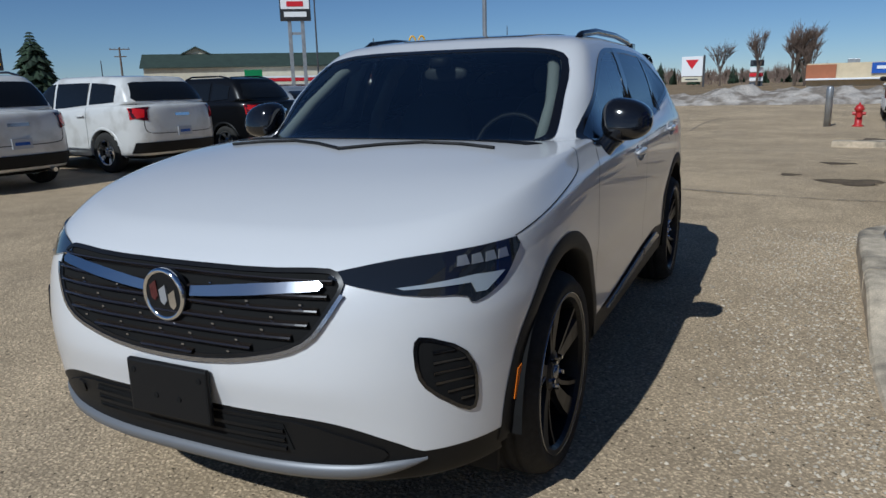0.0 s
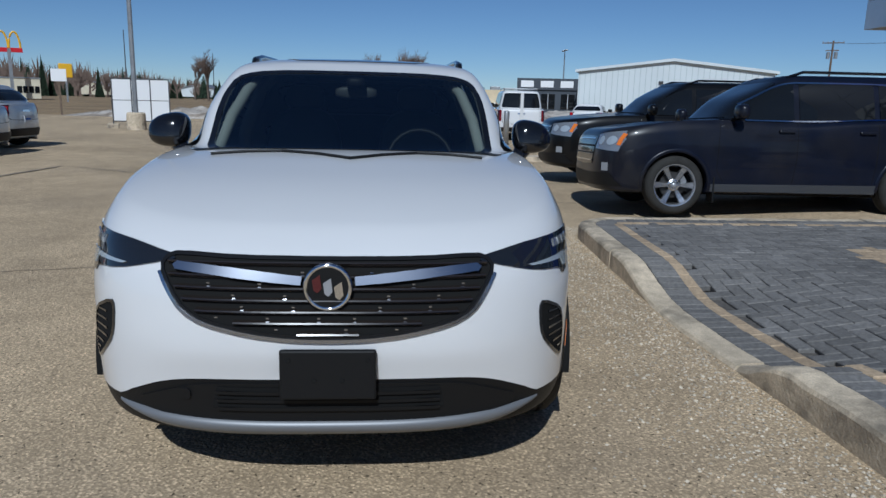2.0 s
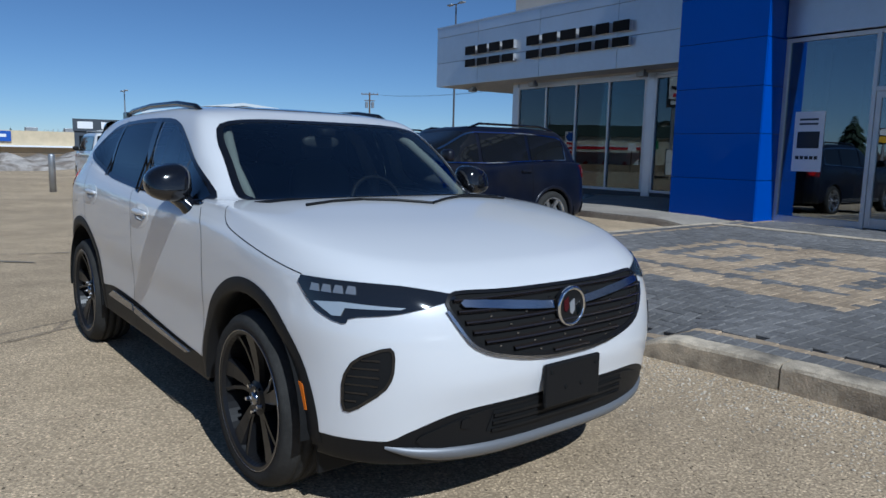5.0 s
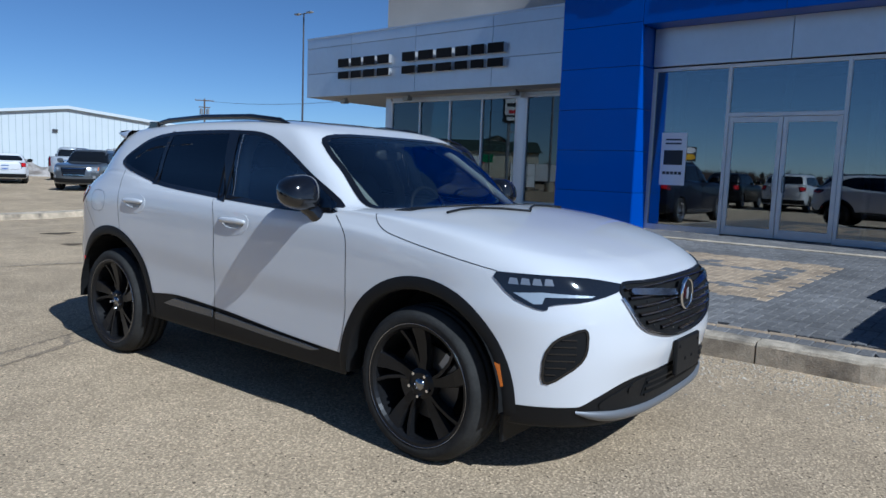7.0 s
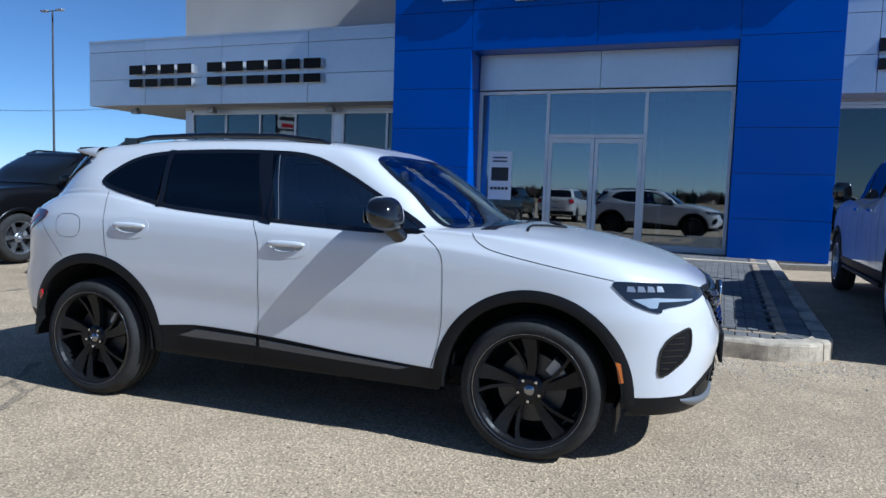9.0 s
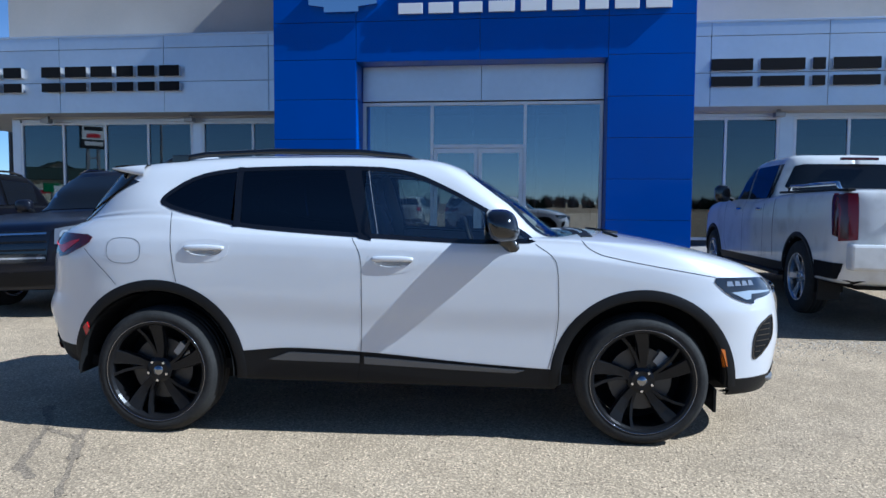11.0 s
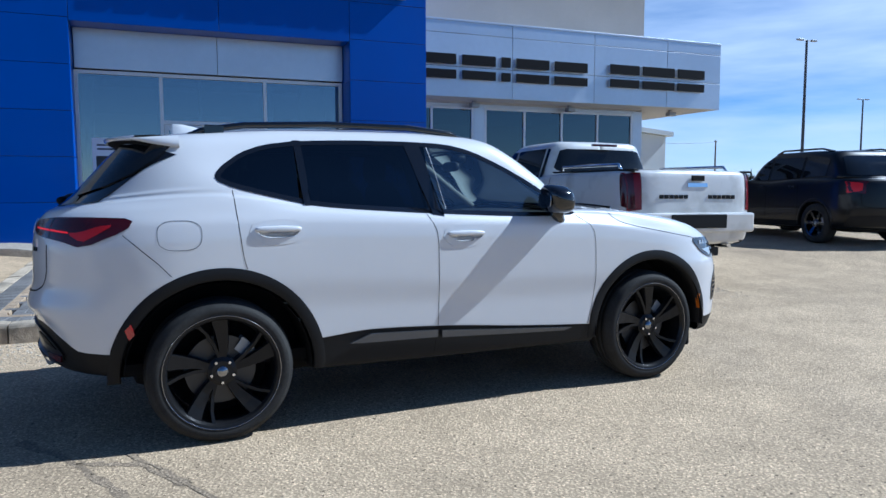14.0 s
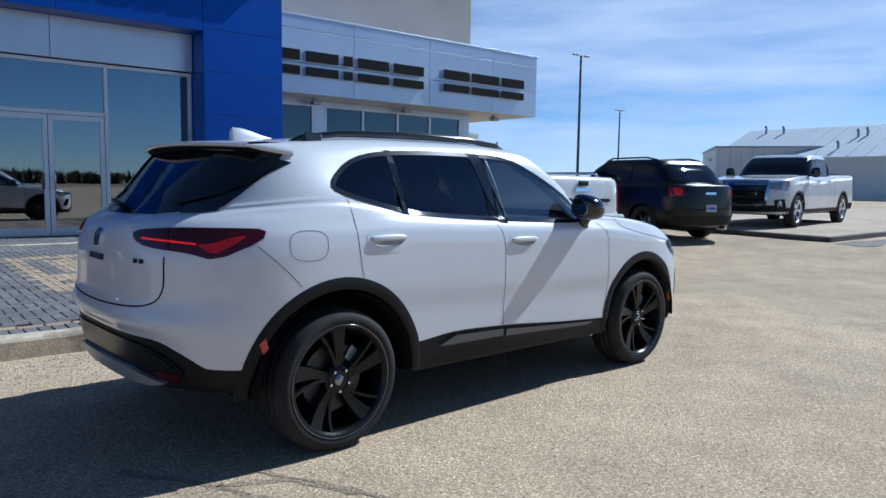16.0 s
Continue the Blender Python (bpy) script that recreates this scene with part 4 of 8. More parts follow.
def wheel_meshes(r, width, rim_r, style, rim_mat, tag):
    """A wheel with its outer face at y = -width / 2: tyre, rim, disc, hub cap and nuts, as meshes to be shared."""
    out = []
    h = width / 2
    prof = [(rim_r - .012, -h + .012), (rim_r + .004, -h + .002), (rim_r + .02, -h), (rim_r + (r - rim_r) * .55, -h - .006), (r - .03, -h + .006), (r - .012, -h + .022), (r - .003, -h + .05),
            (r, -h + .068), (r - .007, -h + .069), (r - .007, -h + .079), (r, -h + .080), (r + .001, -.008), (r - .007, -.007), (r - .007, .007), (r + .001, .008), (r, h - .080), (r - .007, h - .079), (r - .007, h - .069), (r, h - .068), (r - .003, h - .05), (r - .012, h - .022), (r - .03, h - .006), (rim_r + .02, h), (rim_r - .012, h - .012)]
    bm = lathe(prof, 72)
    out.append(("tyre", bm, M["tyre"], True, ""))
    barrel = lathe([(rim_r + .003, -h + .006), (rim_r + .003, -h + .001), (rim_r - .012, -h + .004), (rim_r - .022, -h + .02), (rim_r - .03, -h + .09), (rim_r - .03, h - .01), (rim_r, h - .005)], 56)
    # spokes
    hub_r, face = .075, -h + .035
    spokes = {"twin": 5, "five": 5, "six": 6, "many": 7}[style]
    for k in range(spokes):
        base = 2 * math.pi * k / spokes + (.3 if style == "twin" else 0)
        arms = ((-.10, .16, .070), (.16, .30, .020)) if style == "twin" else ((0, 0, .075), )
        for off, sweep, wd in arms:
            a0, a1 = base + off, base + off + sweep
            rows = []
            for t in (0, .35, .7, 1):
                a = a0 + (a1 - a0) * t
                rr = hub_r * .8 + (rim_r - .012 - hub_r * .8) * t
                ww = wd * ((.55 + .85 * t if wd > .03 else 1.0) if style == "twin" else .62 + .55 * t)
                yy = face + .012 - .03 * t + .006 * math.sin(t * 3.1)
                c, s = math.cos(a), math.sin(a)
                rows.append([barrel.verts.new((rr * c - s * e * ww / 2, yy + dy, rr * s + c * e * ww / 2)) for e, dy in ((-1, .022), (-.8, 0), (.8, 0), (1, .022), (.8, .05), (-.8, .05))])
            for p, q in zip(rows, rows[1:]):
                for i in range(6):
                    barrel.faces.new((p[i], p[(i + 1) % 6], q[(i + 1) % 6], q[i]))
    lathe([(.0, face - .002), (hub_r * .7, face), (hub_r, face + .012), (hub_r * 1.05, face + .05), (0, face + .05)], 24, barrel)
    bmesh.ops.recalc_face_normals(barrel, faces=barrel.faces)
    out.append(("rim", barrel, rim_mat, False, ""))
    if style == "twin":
        out.append(("rim_edge", lathe([(rim_r + .002, -h + .000), (rim_r + .004, -h - .002), (rim_r + .0055, -h - .001), (rim_r + .0055, -h + .004)], 72), M["dark_chrome"], True, "thin bright rim edge"))
    out.append(("brake_disc", lathe([(0, -h + .10), (rim_r * .62, -h + .10), (rim_r * .62, -h + .125), (0, -h + .125)], 32), M["brake"], False, ""))
    cal = lathe([(rim_r * .42, -h + .085), (rim_r * .68, -h + .085), (rim_r * .68, -h + .15), (rim_r * .42, -h + .15), (rim_r * .42, -h + .085)], 8, arc=(10, 55))
    out.append(("brake_caliper", cal, M["steel"], False, ""))
    out.append(("hub_cap", lathe([(0, face - .012), (.026, face - .010), (.030, face - .002), (.030, face + .01)], 20), M["dark_chrome"] if style == "twin" else M["trim_grey"], True, ""))
    for k in range(5 if style != "six" else 6):
        a = 2 * math.pi * k / (5 if style != "six" else 6) + .9
        nut = lathe([(0, -.016), (.008, -.016), (.010, -.004), (.011, .006)], 6)
        bmesh.ops.translate(nut, verts=nut.verts, vec=(.057 * math.cos(a), face, .057 * math.sin(a)))
        out.append(("wheel_nut", nut, M["chrome"], False, ""))
    out.append(("wheel_well", lathe([(0, h - .02), (rim_r - .03, h - .02)], 24), M["under"], False, ""))
    made = []
    for name, bm, mat, smooth, label in out:
        me = bpy.data.meshes.new(tag + "_" + name)
        bm.to_mesh(me)
        bm.free()
        me.materials.append(mat)
        if smooth:
            for p in me.polygons:
                p.use_smooth = True
        made.append((name, me, label))
    return made


def fit_wheels(car, meshes, spots, label=""):
    """Wheels at (x, y, z, turned) under a car; the tyre is the wheel's own mesh and carries the rest."""
    for x, y, z, turn in spots:
        tyre = None
        for name, me, lab in meshes:
            ob = new("wheel" if tyre is None else name, me)
            if tyre is None:
                tyre = ob
                ob.parent = car
                ob.matrix_basis = pose(x, y, z, 0, 0, (180 if y > 0 else 0) + turn)
                if label:
                    ob["label"] = label
            else:
                ob.parent = tyre


# ---- the white crossover ----
def mirrored(pts):
    """An outline given for y >= 0, from top middle round to bottom middle, closed on the other side."""
    return pts + [(-a, b) for a, b in reversed(pts) if a > 1e-6]


def blob(cx, cy, cz, rx, ry, rz, power=2.6, steps=(20, 14), shear=0.0):
    """A rounded box: a superellipsoid."""
    bm = bmesh.new()
    sg = lambda v, p: math.copysign(abs(v) ** (2 / p), v)
    rows = []
    for j in range(1, steps[1]):
        u = -math.pi / 2 + math.pi * j / steps[1]
        rows.append([bm.verts.new((cx + rx * sg(math.cos(u), power) * sg(math.cos(2 * math.pi * i / steps[0]), power) + shear * sg(math.sin(u), power) * rz,
                                   cy + ry * sg(math.cos(u), power) * sg(math.sin(2 * math.pi * i / steps[0]), power), cz + rz * sg(math.sin(u), power))) for i in range(steps[0])])
    lo, hi = bm.verts.new((cx - shear * rz, cy, cz - rz)), bm.verts.new((cx + shear * rz, cy, cz + rz))
    for p, q in zip(rows, rows[1:]):
        for i in range(steps[0]):
            bm.faces.new((p[i], p[(i + 1) % steps[0]], q[(i + 1) % steps[0]], q[i]))
    for i in range(steps[0]):
        bm.faces.new((lo, rows[0][(i + 1) % steps[0]], rows[0][i]))
        bm.faces.new((hi, rows[-1][i], rows[-1][(i + 1) % steps[0]]))
    bmesh.ops.recalc_face_normals(bm, faces=bm.faces)
    return bm


def hero():
    car = thing("crossover_suv", "glossy white crossover with black wheels, black cladding and smoked lamps, parked", "car", at=pose(0, 0, 0, 0, 0, 3.0))
    LV = [
        (2.16, -2.10, .84, .95, .85, 3.2, 3.2, [(2.2, .275), (1.2, .30), (-1.2, .33), (-2.1, .38)]),
        (2.235, -2.19, .905, .82, .9, 3.1, 3.2, [(2.2, .275), (.9, .305), (-.9, .325), (-2.1, .385)]),
        (2.29, -2.265, .924, .82, .9, 3.1, 3.2, [(2.31, .492), (2.267, .485), (2.176, .417), (2.124, .380), (1.84, .376), (.87, .417), (.43, .444), (-.19, .495), (-.59, .510), (-.95, .485), (-1.82, .486), (-2.03, .499), (-2.117, .562), (-2.21, .625), (-2.3, .632)]),
        (2.292, -2.267, .926, .82, .9, 3.1, 3.2, [(2.31, .502), (2.267, .495), (2.176, .427), (2.124, .390), (1.84, .386), (.87, .427), (.43, .454), (-.19, .505), (-.59, .520), (-.95, .495), (-1.82, .496), (-2.03, .509), (-2.117, .572), (-2.21, .635), (-2.3, .642)]),
        (2.31, -2.30, .926, .82, .9, 3.1, 3.2, [(2.3, .60), (.9, .60), (-.9, .645), (-2.3, .70)]),
        (2.295, -2.27, .937, .85, .9, 3.1, 3.1, [(2.3, .74), (0, .78), (-1.2, .84), (-2.3, .82)]),
        (2.265, -2.265, .934, 1.0, .9, 3.3, 3.1, [(2.25, .845), (1.7, .87), (.9, .95), (0, 1.0), (-1.2, 1.03), (-2.3, .98)]),
        (2.23, -2.245, .926, 1.0, .9, 3.4, 3.0, [(2.2, .895), (1.9, .92), (1.4, .985), (.9, 1.05), (0, 1.075), (-1.2, 1.11), (-2.3, 1.10)]),
        (2.185, -2.20, .905, 1.0, .9, 3.5, 2.9, [(2.17, .930), (1.9, .972), (1.4, 1.035), (.9, 1.085), (0, 1.12), (-.9, 1.16), (-1.6, 1.18), (-2.2, 1.165)]),
        (2.07, -2.15, .880, 1.0, .9, 3.4, 2.8, [(2.06, .992), (1.8, 1.04), (1.4, 1.09), (.9, 1.12), (0, 1.145), (-.9, 1.19), (-1.4, 1.25), (-2.15, 1.195)]),
        (1.60, -2.12, .868, .8, .85, 3.0, 2.7, [(1.6, 1.112), (1.3, 1.13), (.9, 1.142), (0, 1.15), (-.9, 1.20), (-1.4, 1.27), (-2.12, 1.205)]),
        (1.14, -2.11, .860, .6, .8, 2.7, 2.6, [(1.14, 1.172), (.9, 1.154), (.6, 1.15), (0, 1.156), (-.9, 1.208), (-1.4, 1.29), (-2.1, 1.215)]),
        (1.04, -2.09, .852, .5, .8, 2.9, 2.6, [(1.04, 1.148), (.8, 1.150), (0, 1.166), (-.9, 1.22), (-1.4, 1.31), (-2.1, 1.23)]),
        (.72, -1.97, .785, .35, .65, 3.6, 2.8, [(.72, 1.345), (.4, 1.37), (0, 1.385), (-1.0, 1.41), (-1.5, 1.42), (-2.0, 1.36)]),
        (.40, -1.84, .69, .26, .5, 4.5, 3.2, [(.42, 1.54), (.15, 1.565), (-.3, 1.58), (-1.0, 1.57), (-1.5, 1.54), (-1.85, 1.505)]),
        (.31, -1.80, .615, .22, .45, 5.0, 3.6, [(.32, 1.578), (.1, 1.605), (-.3, 1.622), (-.9, 1.615), (-1.4, 1.585), (-1.8, 1.54)]),
        (.24, -1.76, .42, .2, .4, 5.0, 4.0, [(.24, 1.605), (0, 1.63), (-.4, 1.643), (-.9, 1.636), (-1.4, 1.605), (-1.8, 1.56)]),
        (.20, -1.74, .0, .2, .4, 5.0, 4.0, [(.2, 1.615), (0, 1.637), (-.4, 1.651), (-.9, 1.644), (-1.4, 1.612), (-1.8, 1.565)]),
    ]
    sh = Shell(LV, (44, 90, 44), 8)
    dlo = [(.80, 1.125), (.62, 1.118), (.445, 1.116), (.109, 1.131), (-.22, 1.147), (-.546, 1.168), (-.865, 1.193), (-1.05, 1.232), (-1.30, 1.292), (-1.395, 1.335),
           (-1.375, 1.39), (-1.256, 1.477), (-1.126, 1.524), (-.931, 1.549), (-.6, 1.560), (-.3, 1.560), (-.05, 1.552), (.12, 1.515), (.313, 1.427), (.488, 1.332), (.63, 1.25), (.76, 1.165)]
    dlo = chaikin(dlo, 1)
    ws = [(.372, 0), (.375, .35), (.385, .56), (.41, .655), (.526, .698), (.66, .712), (.79, .722), (.86, .722), (.93, .68), (1.0, .58), (1.06, .35), (1.08, 0)]
    ws = chaikin(ws + [(x, -y) for x, y in reversed(ws) if y > 0], 1)
    rg = chaikin(mirrored([(.0, 1.532), (.40, 1.526), (.60, 1.50), (.70, 1.42), (.712, 1.36), (.64, 1.245), (.42, 1.205), (.0, 1.195)]), 1)
    d_in, w_in, r_in = inset(dlo, .024), inset(ws, .034), inset(rg, .03)
    d_cut, w_cut = inset(dlo, .009), inset(ws, .018)
    R = .362
    axles = (1.39, -1.39)

    handles = [(hx, hz, chaikin([(hx - .118, hz + .012), (hx + .03, hz + .027), (hx + .120, hz + .012), (hx + .09, hz - .030), (hx - .02, hz - .042), (hx - .092, hz - .027)], 2)) for hx, hz in ((-1.095, 1.075), (-.01, 1.022))]
    bowls = [inset(rec, -.004) for _, _, rec in handles]

    def cut(c):
        x, y, z = c
        if abs(y) > .60 and .95 < z < 1.12 and any(inside(o, x, z) for o in bowls):
            return True
        if abs(y) > .60 and z < 1.2 and any((x - a) ** 2 + (z - R) ** 2 < rr ** 2 for a, rr in zip(axles, (.475, .495))):
            return True
        if z > 1.10 and abs(y) > .55 and inside(d_cut, x, z) and x > -1.42:
            return True
        if z > 1.12 and x > .3 and inside(w_cut, x, y):
            return True
        return z > 1.15 and x < -1.6 and inside(r_in, y, z)
    per = (sh.n - 1) * (sh.rows - 1)
    verts, kept_hi, kept_lo = sh.verts, [], []
    for q, f in enumerate(sh.faces):
        c = [sum(verts[i][k] for i in f) / 4 for k in range(3)]
        if not cut(c):
            (kept_lo if (q % per) % (sh.rows - 1) < 20 else kept_hi).append(f)
    part("body", (verts, kept_hi), M["paint_white"], car, "glossy white painted body shell", smooth=True)
    part("lower_cladding", (verts, kept_lo), M["trim_black"], car, "black plastic lower cladding", smooth=True)
    # glass
    part("windshield", patch(sh, inset(ws, .020), "top", lift=.002, depth=.006, step=.05), M["wind"], car, smooth=True)
    part("windshield_surround", patch(sh, ws, "top", lift=.004, hole=w_in), M["gloss_black"], car, "black windshield border", smooth=True)
    part("rear_window", patch(sh, rg, "rear", lift=.003, step=.05), M["car_glass"], car, "dark privacy rear window", smooth=True)
    for s in (-1, 1):
        part("window_surround", patch(sh, dlo, "side", s, lift=.004, hole=d_in), M["gloss_black"], car, "gloss black window surround", smooth=True)
        half = [(q, inset(dlo, .018)) for q in (0, 1, 2)]
        cuts = ((-.19, 2.0, "wind", "front_window"), (-.93, -.192, "tint", "rear_window"), (-2, -.965, "tint", "quarter_window"))
        for lo, hi, mt, nm in cuts:
            o = clip_half(clip_half(half[0][1], 0, lo, 1), 0, hi, -1)
            part(nm, patch(sh, o, "side", s, lift=.002, depth=.006, step=.06), M[mt], car, smooth=True)
        bp = [(-.325, 1.56), (-.225, 1.556), (-.135, 1.13), (-.205, 1.14)]
        part("door_pillar", patch(sh, bp, "side", s, lift=.005, step=.04), M["gloss_black"], car, "gloss black door pillar", smooth=True)
        part("door_pillar", patch(sh, [(-.965, 1.55), (-.925, 1.55), (-.905, 1.20), (-.945, 1.20)], "side", s, lift=.005), M["gloss_black"], car)
        part("window_strip", seam(sh, [(-.176, 1.53), (-.104, 1.165)], "side", s, .004, .006), M["trim_grey"], car)
        # shut lines
        part("door_seam", seam(sh, [(-1.31, 1.285), (-1.295, 1.12), (-1.275, .95), (-1.258, .885)], "side", s), M["under"], car)
        part("door_seam", seam(sh, [(-.246, 1.145), (-.195, 1.06), (-.184, .95), (-.184, .52), (-.21, .34)], "side", s), M["under"], car)
        part("door_seam", seam(sh, [(.79, 1.118), (.88, 1.06), (.915, 1.0), (.922, .7), (.90, .55), (.862, .41)], "side", s), M["under"], car)
        part("hood_seam", seam(sh, [(1.05, 1.14), (1.08, 1.10), (1.15, 1.062), (1.30, 1.030), (1.55, .985), (1.78, .945)], "side", s), M["under"], car)
        part("bumper_seam", seam(sh, [(-1.83, 1.07), (-1.68, .93), (-1.62, .865)], "side", s), M["under"], car)
        # cladding
        for a in axles:
            part("wheel_arch_trim", arc_band(sh, a, R, .452 if a > 0 else .472, .515 if a > 0 else .535, -3 if a > 0 else -4, 184 if a > 0 else 183, s, .005), M["trim_black"], car, "black plastic wheel arch trim", smooth=True)
            liner = lathe([(.46, 0), (.46, .34), (0, .34)], 24, arc=(-3, 183))
            bmesh.ops.translate(liner, verts=liner.verts, vec=(a, -.93, R))
            if s > 0:
                bmesh.ops.scale(liner, vec=(1, -1, 1), verts=liner.verts)
                bmesh.ops.reverse_faces(liner, faces=liner.faces)
            part("wheel_liner", liner, M["under"], car)
        part("sill_strip", patch(sh, [(-.195, .481), (-.60, .495), (-.72, .450), (-.66, .446), (-.195, .438)], "side", s, lift=.02, depth=.01), M["sill_gloss"], car, "gloss black sill strip, greyed in colour for the mirrored sky")
        part("sill_strip", patch(sh, [(.736, .416), (.3, .444), (-.168, .476), (-.168, .434), (.3, .414), (.68, .400)], "side", s, lift=.02, depth=.01), M["sill_gloss"], car, "gloss black sill strip, greyed in colour for the mirrored sky")
        # door handles
        for hx, hz, rec in handles:
            part("handle_surround", patch(sh, inset(rec, -.034), "side", s, lift=.0016, depth=.003, hole=rec), M["paint_white"], car, smooth=True)
            cx, cz = sum(p[0] for p in rec) / len(rec), sum(p[1] for p in rec) / len(rec)
            bowl, prev = bmesh.new(), None
            for k, deep in ((1.0, -.0016), (.93, .010), (.78, .019), (.5, .025), (.15, .027)):
                row = []
                for px, pz in rec:
                    q, nrm = sh.hit("side", cx + (px - cx) * k, cz + (pz - cz) * k, s)
                    row.append(bowl.verts.new(q - nrm * deep))
                if prev:
                    for i in range(len(row)):
                        bowl.faces.new((prev[i], prev[(i + 1) % len(row)], row[(i + 1) % len(row)], row[i]))
                prev = row
            bowl.faces.new(prev)
            bmesh.ops.recalc_face_normals(bowl, faces=bowl.faces)
            part("handle_recess", bowl, M["paint_white"], car, "hollow white recess behind the handle", smooth=True)
            grip, prev = bmesh.new(), None
            for i in range(17):
                t = -1 + i / 8
                x = hx + .118 * t
                p, _ = sh.hit("side", x, hz + .008, s)
                off = .002 + .009 * (1 - t ** 4)
                hh = .008 + .011 * (1 - t * t) ** .6
                row = [grip.verts.new((x, p.y + s * (off + dy), hz + .008 + dz * hh)) for dy, dz in ((-.006, .6), (.002, 1), (.010, .55), (.011, -.4), (.003, -1), (-.006, -.7))]
                if prev:
                    for k in range(6):
                        grip.faces.new((prev[k], prev[(k + 1) % 6], row[(k + 1) % 6], row[k]))
                else:
                    grip.faces.new(row)
                prev = row
            grip.faces.new(prev)
            bmesh.ops.recalc_face_normals(grip, faces=grip.faces)
            h = part("door_handle", grip, M["paint_white"], car, "white bow-shaped door handle", smooth=True)
            # thin grey strip below the grip, drawn in place of its shade
            p, _ = sh.hit("side", hx + .03, hz - .004, s)
            part("grip_shadow_gap", box(hx - .055, hx + .06, min(p.y + s * .004, p.y + s * .018), max(p.y + s * .004, p.y + s * .018), hz - .014, hz - .010, .001), M["trim_grey"], h)
        # mirror
        mh = blob(.600, s * .975, 1.226, .096, .106, .094, 2.8, (28, 18), shear=-.22)
        for v in mh.verts:
            f = min(1.0, max(0.0, (s * v.co.y - .871) / .208))
            v.co.z = 1.205 + (v.co.z - 1.205) * (1.02 - .30 * f ** 2.0) - .004 * f
            v.co.x = .585 + (v.co.x - .585) * (1.0 - .18 * f ** 2)
        m = part("door_mirror", mh, M["gloss_black"], car, "gloss black door mirror", smooth=True)
        part("mirror_stalk", tube([(.615, s * .930, 1.160), (.640, s * .905, 1.125), (.668, s * .875, 1.085), (.675, s * .862, 1.07)], [.050, .040, .046, .050], 12), M["gloss_black"], m, smooth=True)
        part("mirror_foot", blob(.675, s * .885, 1.072, .055, .02, .028), M["gloss_black"], m, smooth=True)
        part("mirror_glass", blob(.508, s * .965, 1.215, .005, .070, .046, 3.4), M["dark_chrome"], m, smooth=True)
        part("indicator_strip", tube([(.665, s * .955, 1.200), (.655, s * 1.0, 1.200), (.625, s * 1.045, 1.200)], .006, 6), M["lamp_dark"], m)
        # marker lamps
        part("side_marker", patch(sh, [(1.808, .555), (1.832, .548), (1.850, .455), (1.830, .45)], "side", s, lift=.008, depth=.02), M["lamp_amber"], car, "amber side marker lamp")
        part("side_marker", patch(sh, [(-1.835, .612), (-1.808, .640), (-1.790, .590), (-1.816, .562)], "side", s, lift=.013, depth=.02), M["lamp_marker"], car, "red side marker lamp")
        # headlight
        hl = chaikin([(-1.226, .889), (-1.038, .924), (-.909, .934), (-.744, .940), (-.602, .943), (-.688, .841), (-.766, .806), (-.828, .794), (-.838, .820), (-1.0, .834), (-1.123, .860)], 1)
        lamp = part("headlight", patch(sh, hl, "corner", s, lift=.006, depth=.03, step=.035), M["lamp_dark"], car, "smoked black headlight", smooth=True)
        part("day_light", patch(sh, inset([(-.690, .862), (-.775, .815), (-.812, .817), (-.825, .844), (-1.02, .846), (-1.045, .858), (-.809, .872)], .004), "corner", s, lift=.010, depth=.006, step=.03), M["lamp_clear"], lamp, "bright clear daytime light strip")
        for q in range(4):
            u0 = -.86 + .047 * q
            part("reflector", patch(sh, [(u0, .895), (u0 + .040, .896), (u0 + .034, .922), (u0 + .006, .920)], "corner", s, lift=.009, depth=.004), M["lamp_house"], lamp)
        # air curtain
        fo = chaikin([(-.985, .732), (-1.010, .708), (-1.006, .622), (-.975, .570), (-.855, .484), (-.814, .488), (-.816, .61), (-.862, .684)], 1)
        fog = part("air_intake", patch(sh, fo, "corner", s, lift=.005, depth=.03, hole=inset(fo, .011)), M["gloss_black"], car, "gloss black air intake frame", smooth=True)
        part("intake_back", patch(sh, inset(fo, .009), "corner", s, lift=.001, depth=.003, step=.04), M["under"], fog)
        inner = inset(fo, .016)
        for q in range(6):
            z0 = .525 + .030 * q
            us = [p[0] + (r[0] - p[0]) * (z0 - p[1]) / (r[1] - p[1]) for p, r in zip(inner, inner[1:] + inner[:1]) if (p[1] > z0) != (r[1] > z0)]
            if len(us) > 1:
                a, b = max(min(us) + .012, -.955), max(us)
                part("slat", patch(sh, [(a, z0), (b, z0), (b, z0 + .005), (a, z0 + .008)], "corner", s, lift=.005, depth=.005), M["gloss_black"], fog)
        # tail lamp
        tl = chaikin([(-1.29, 1.128), (-1.072, 1.148), (-.80, 1.151), (-.636, 1.146), (-.650, 1.093), (-.839, 1.006), (-.967, 1.040), (-1.192, 1.058), (-1.27, 1.085)], 1)
        tail = part("tail_lamp", patch(sh, tl, "rear_corner", s, lift=.008, depth=.02, step=.035), M["lamp_red"], car, "dark red tail lamp", smooth=True)
        part("light_bar", patch(sh, [(-1.22, 1.101), (-1.053, 1.093), (-.93, 1.083), (-.93, 1.075), (-1.053, 1.084), (-1.22, 1.092)], "rear_corner", s, lift=.010, depth=.003, step=.03), M["lamp_red_bar"], tail, "bright red light bar")
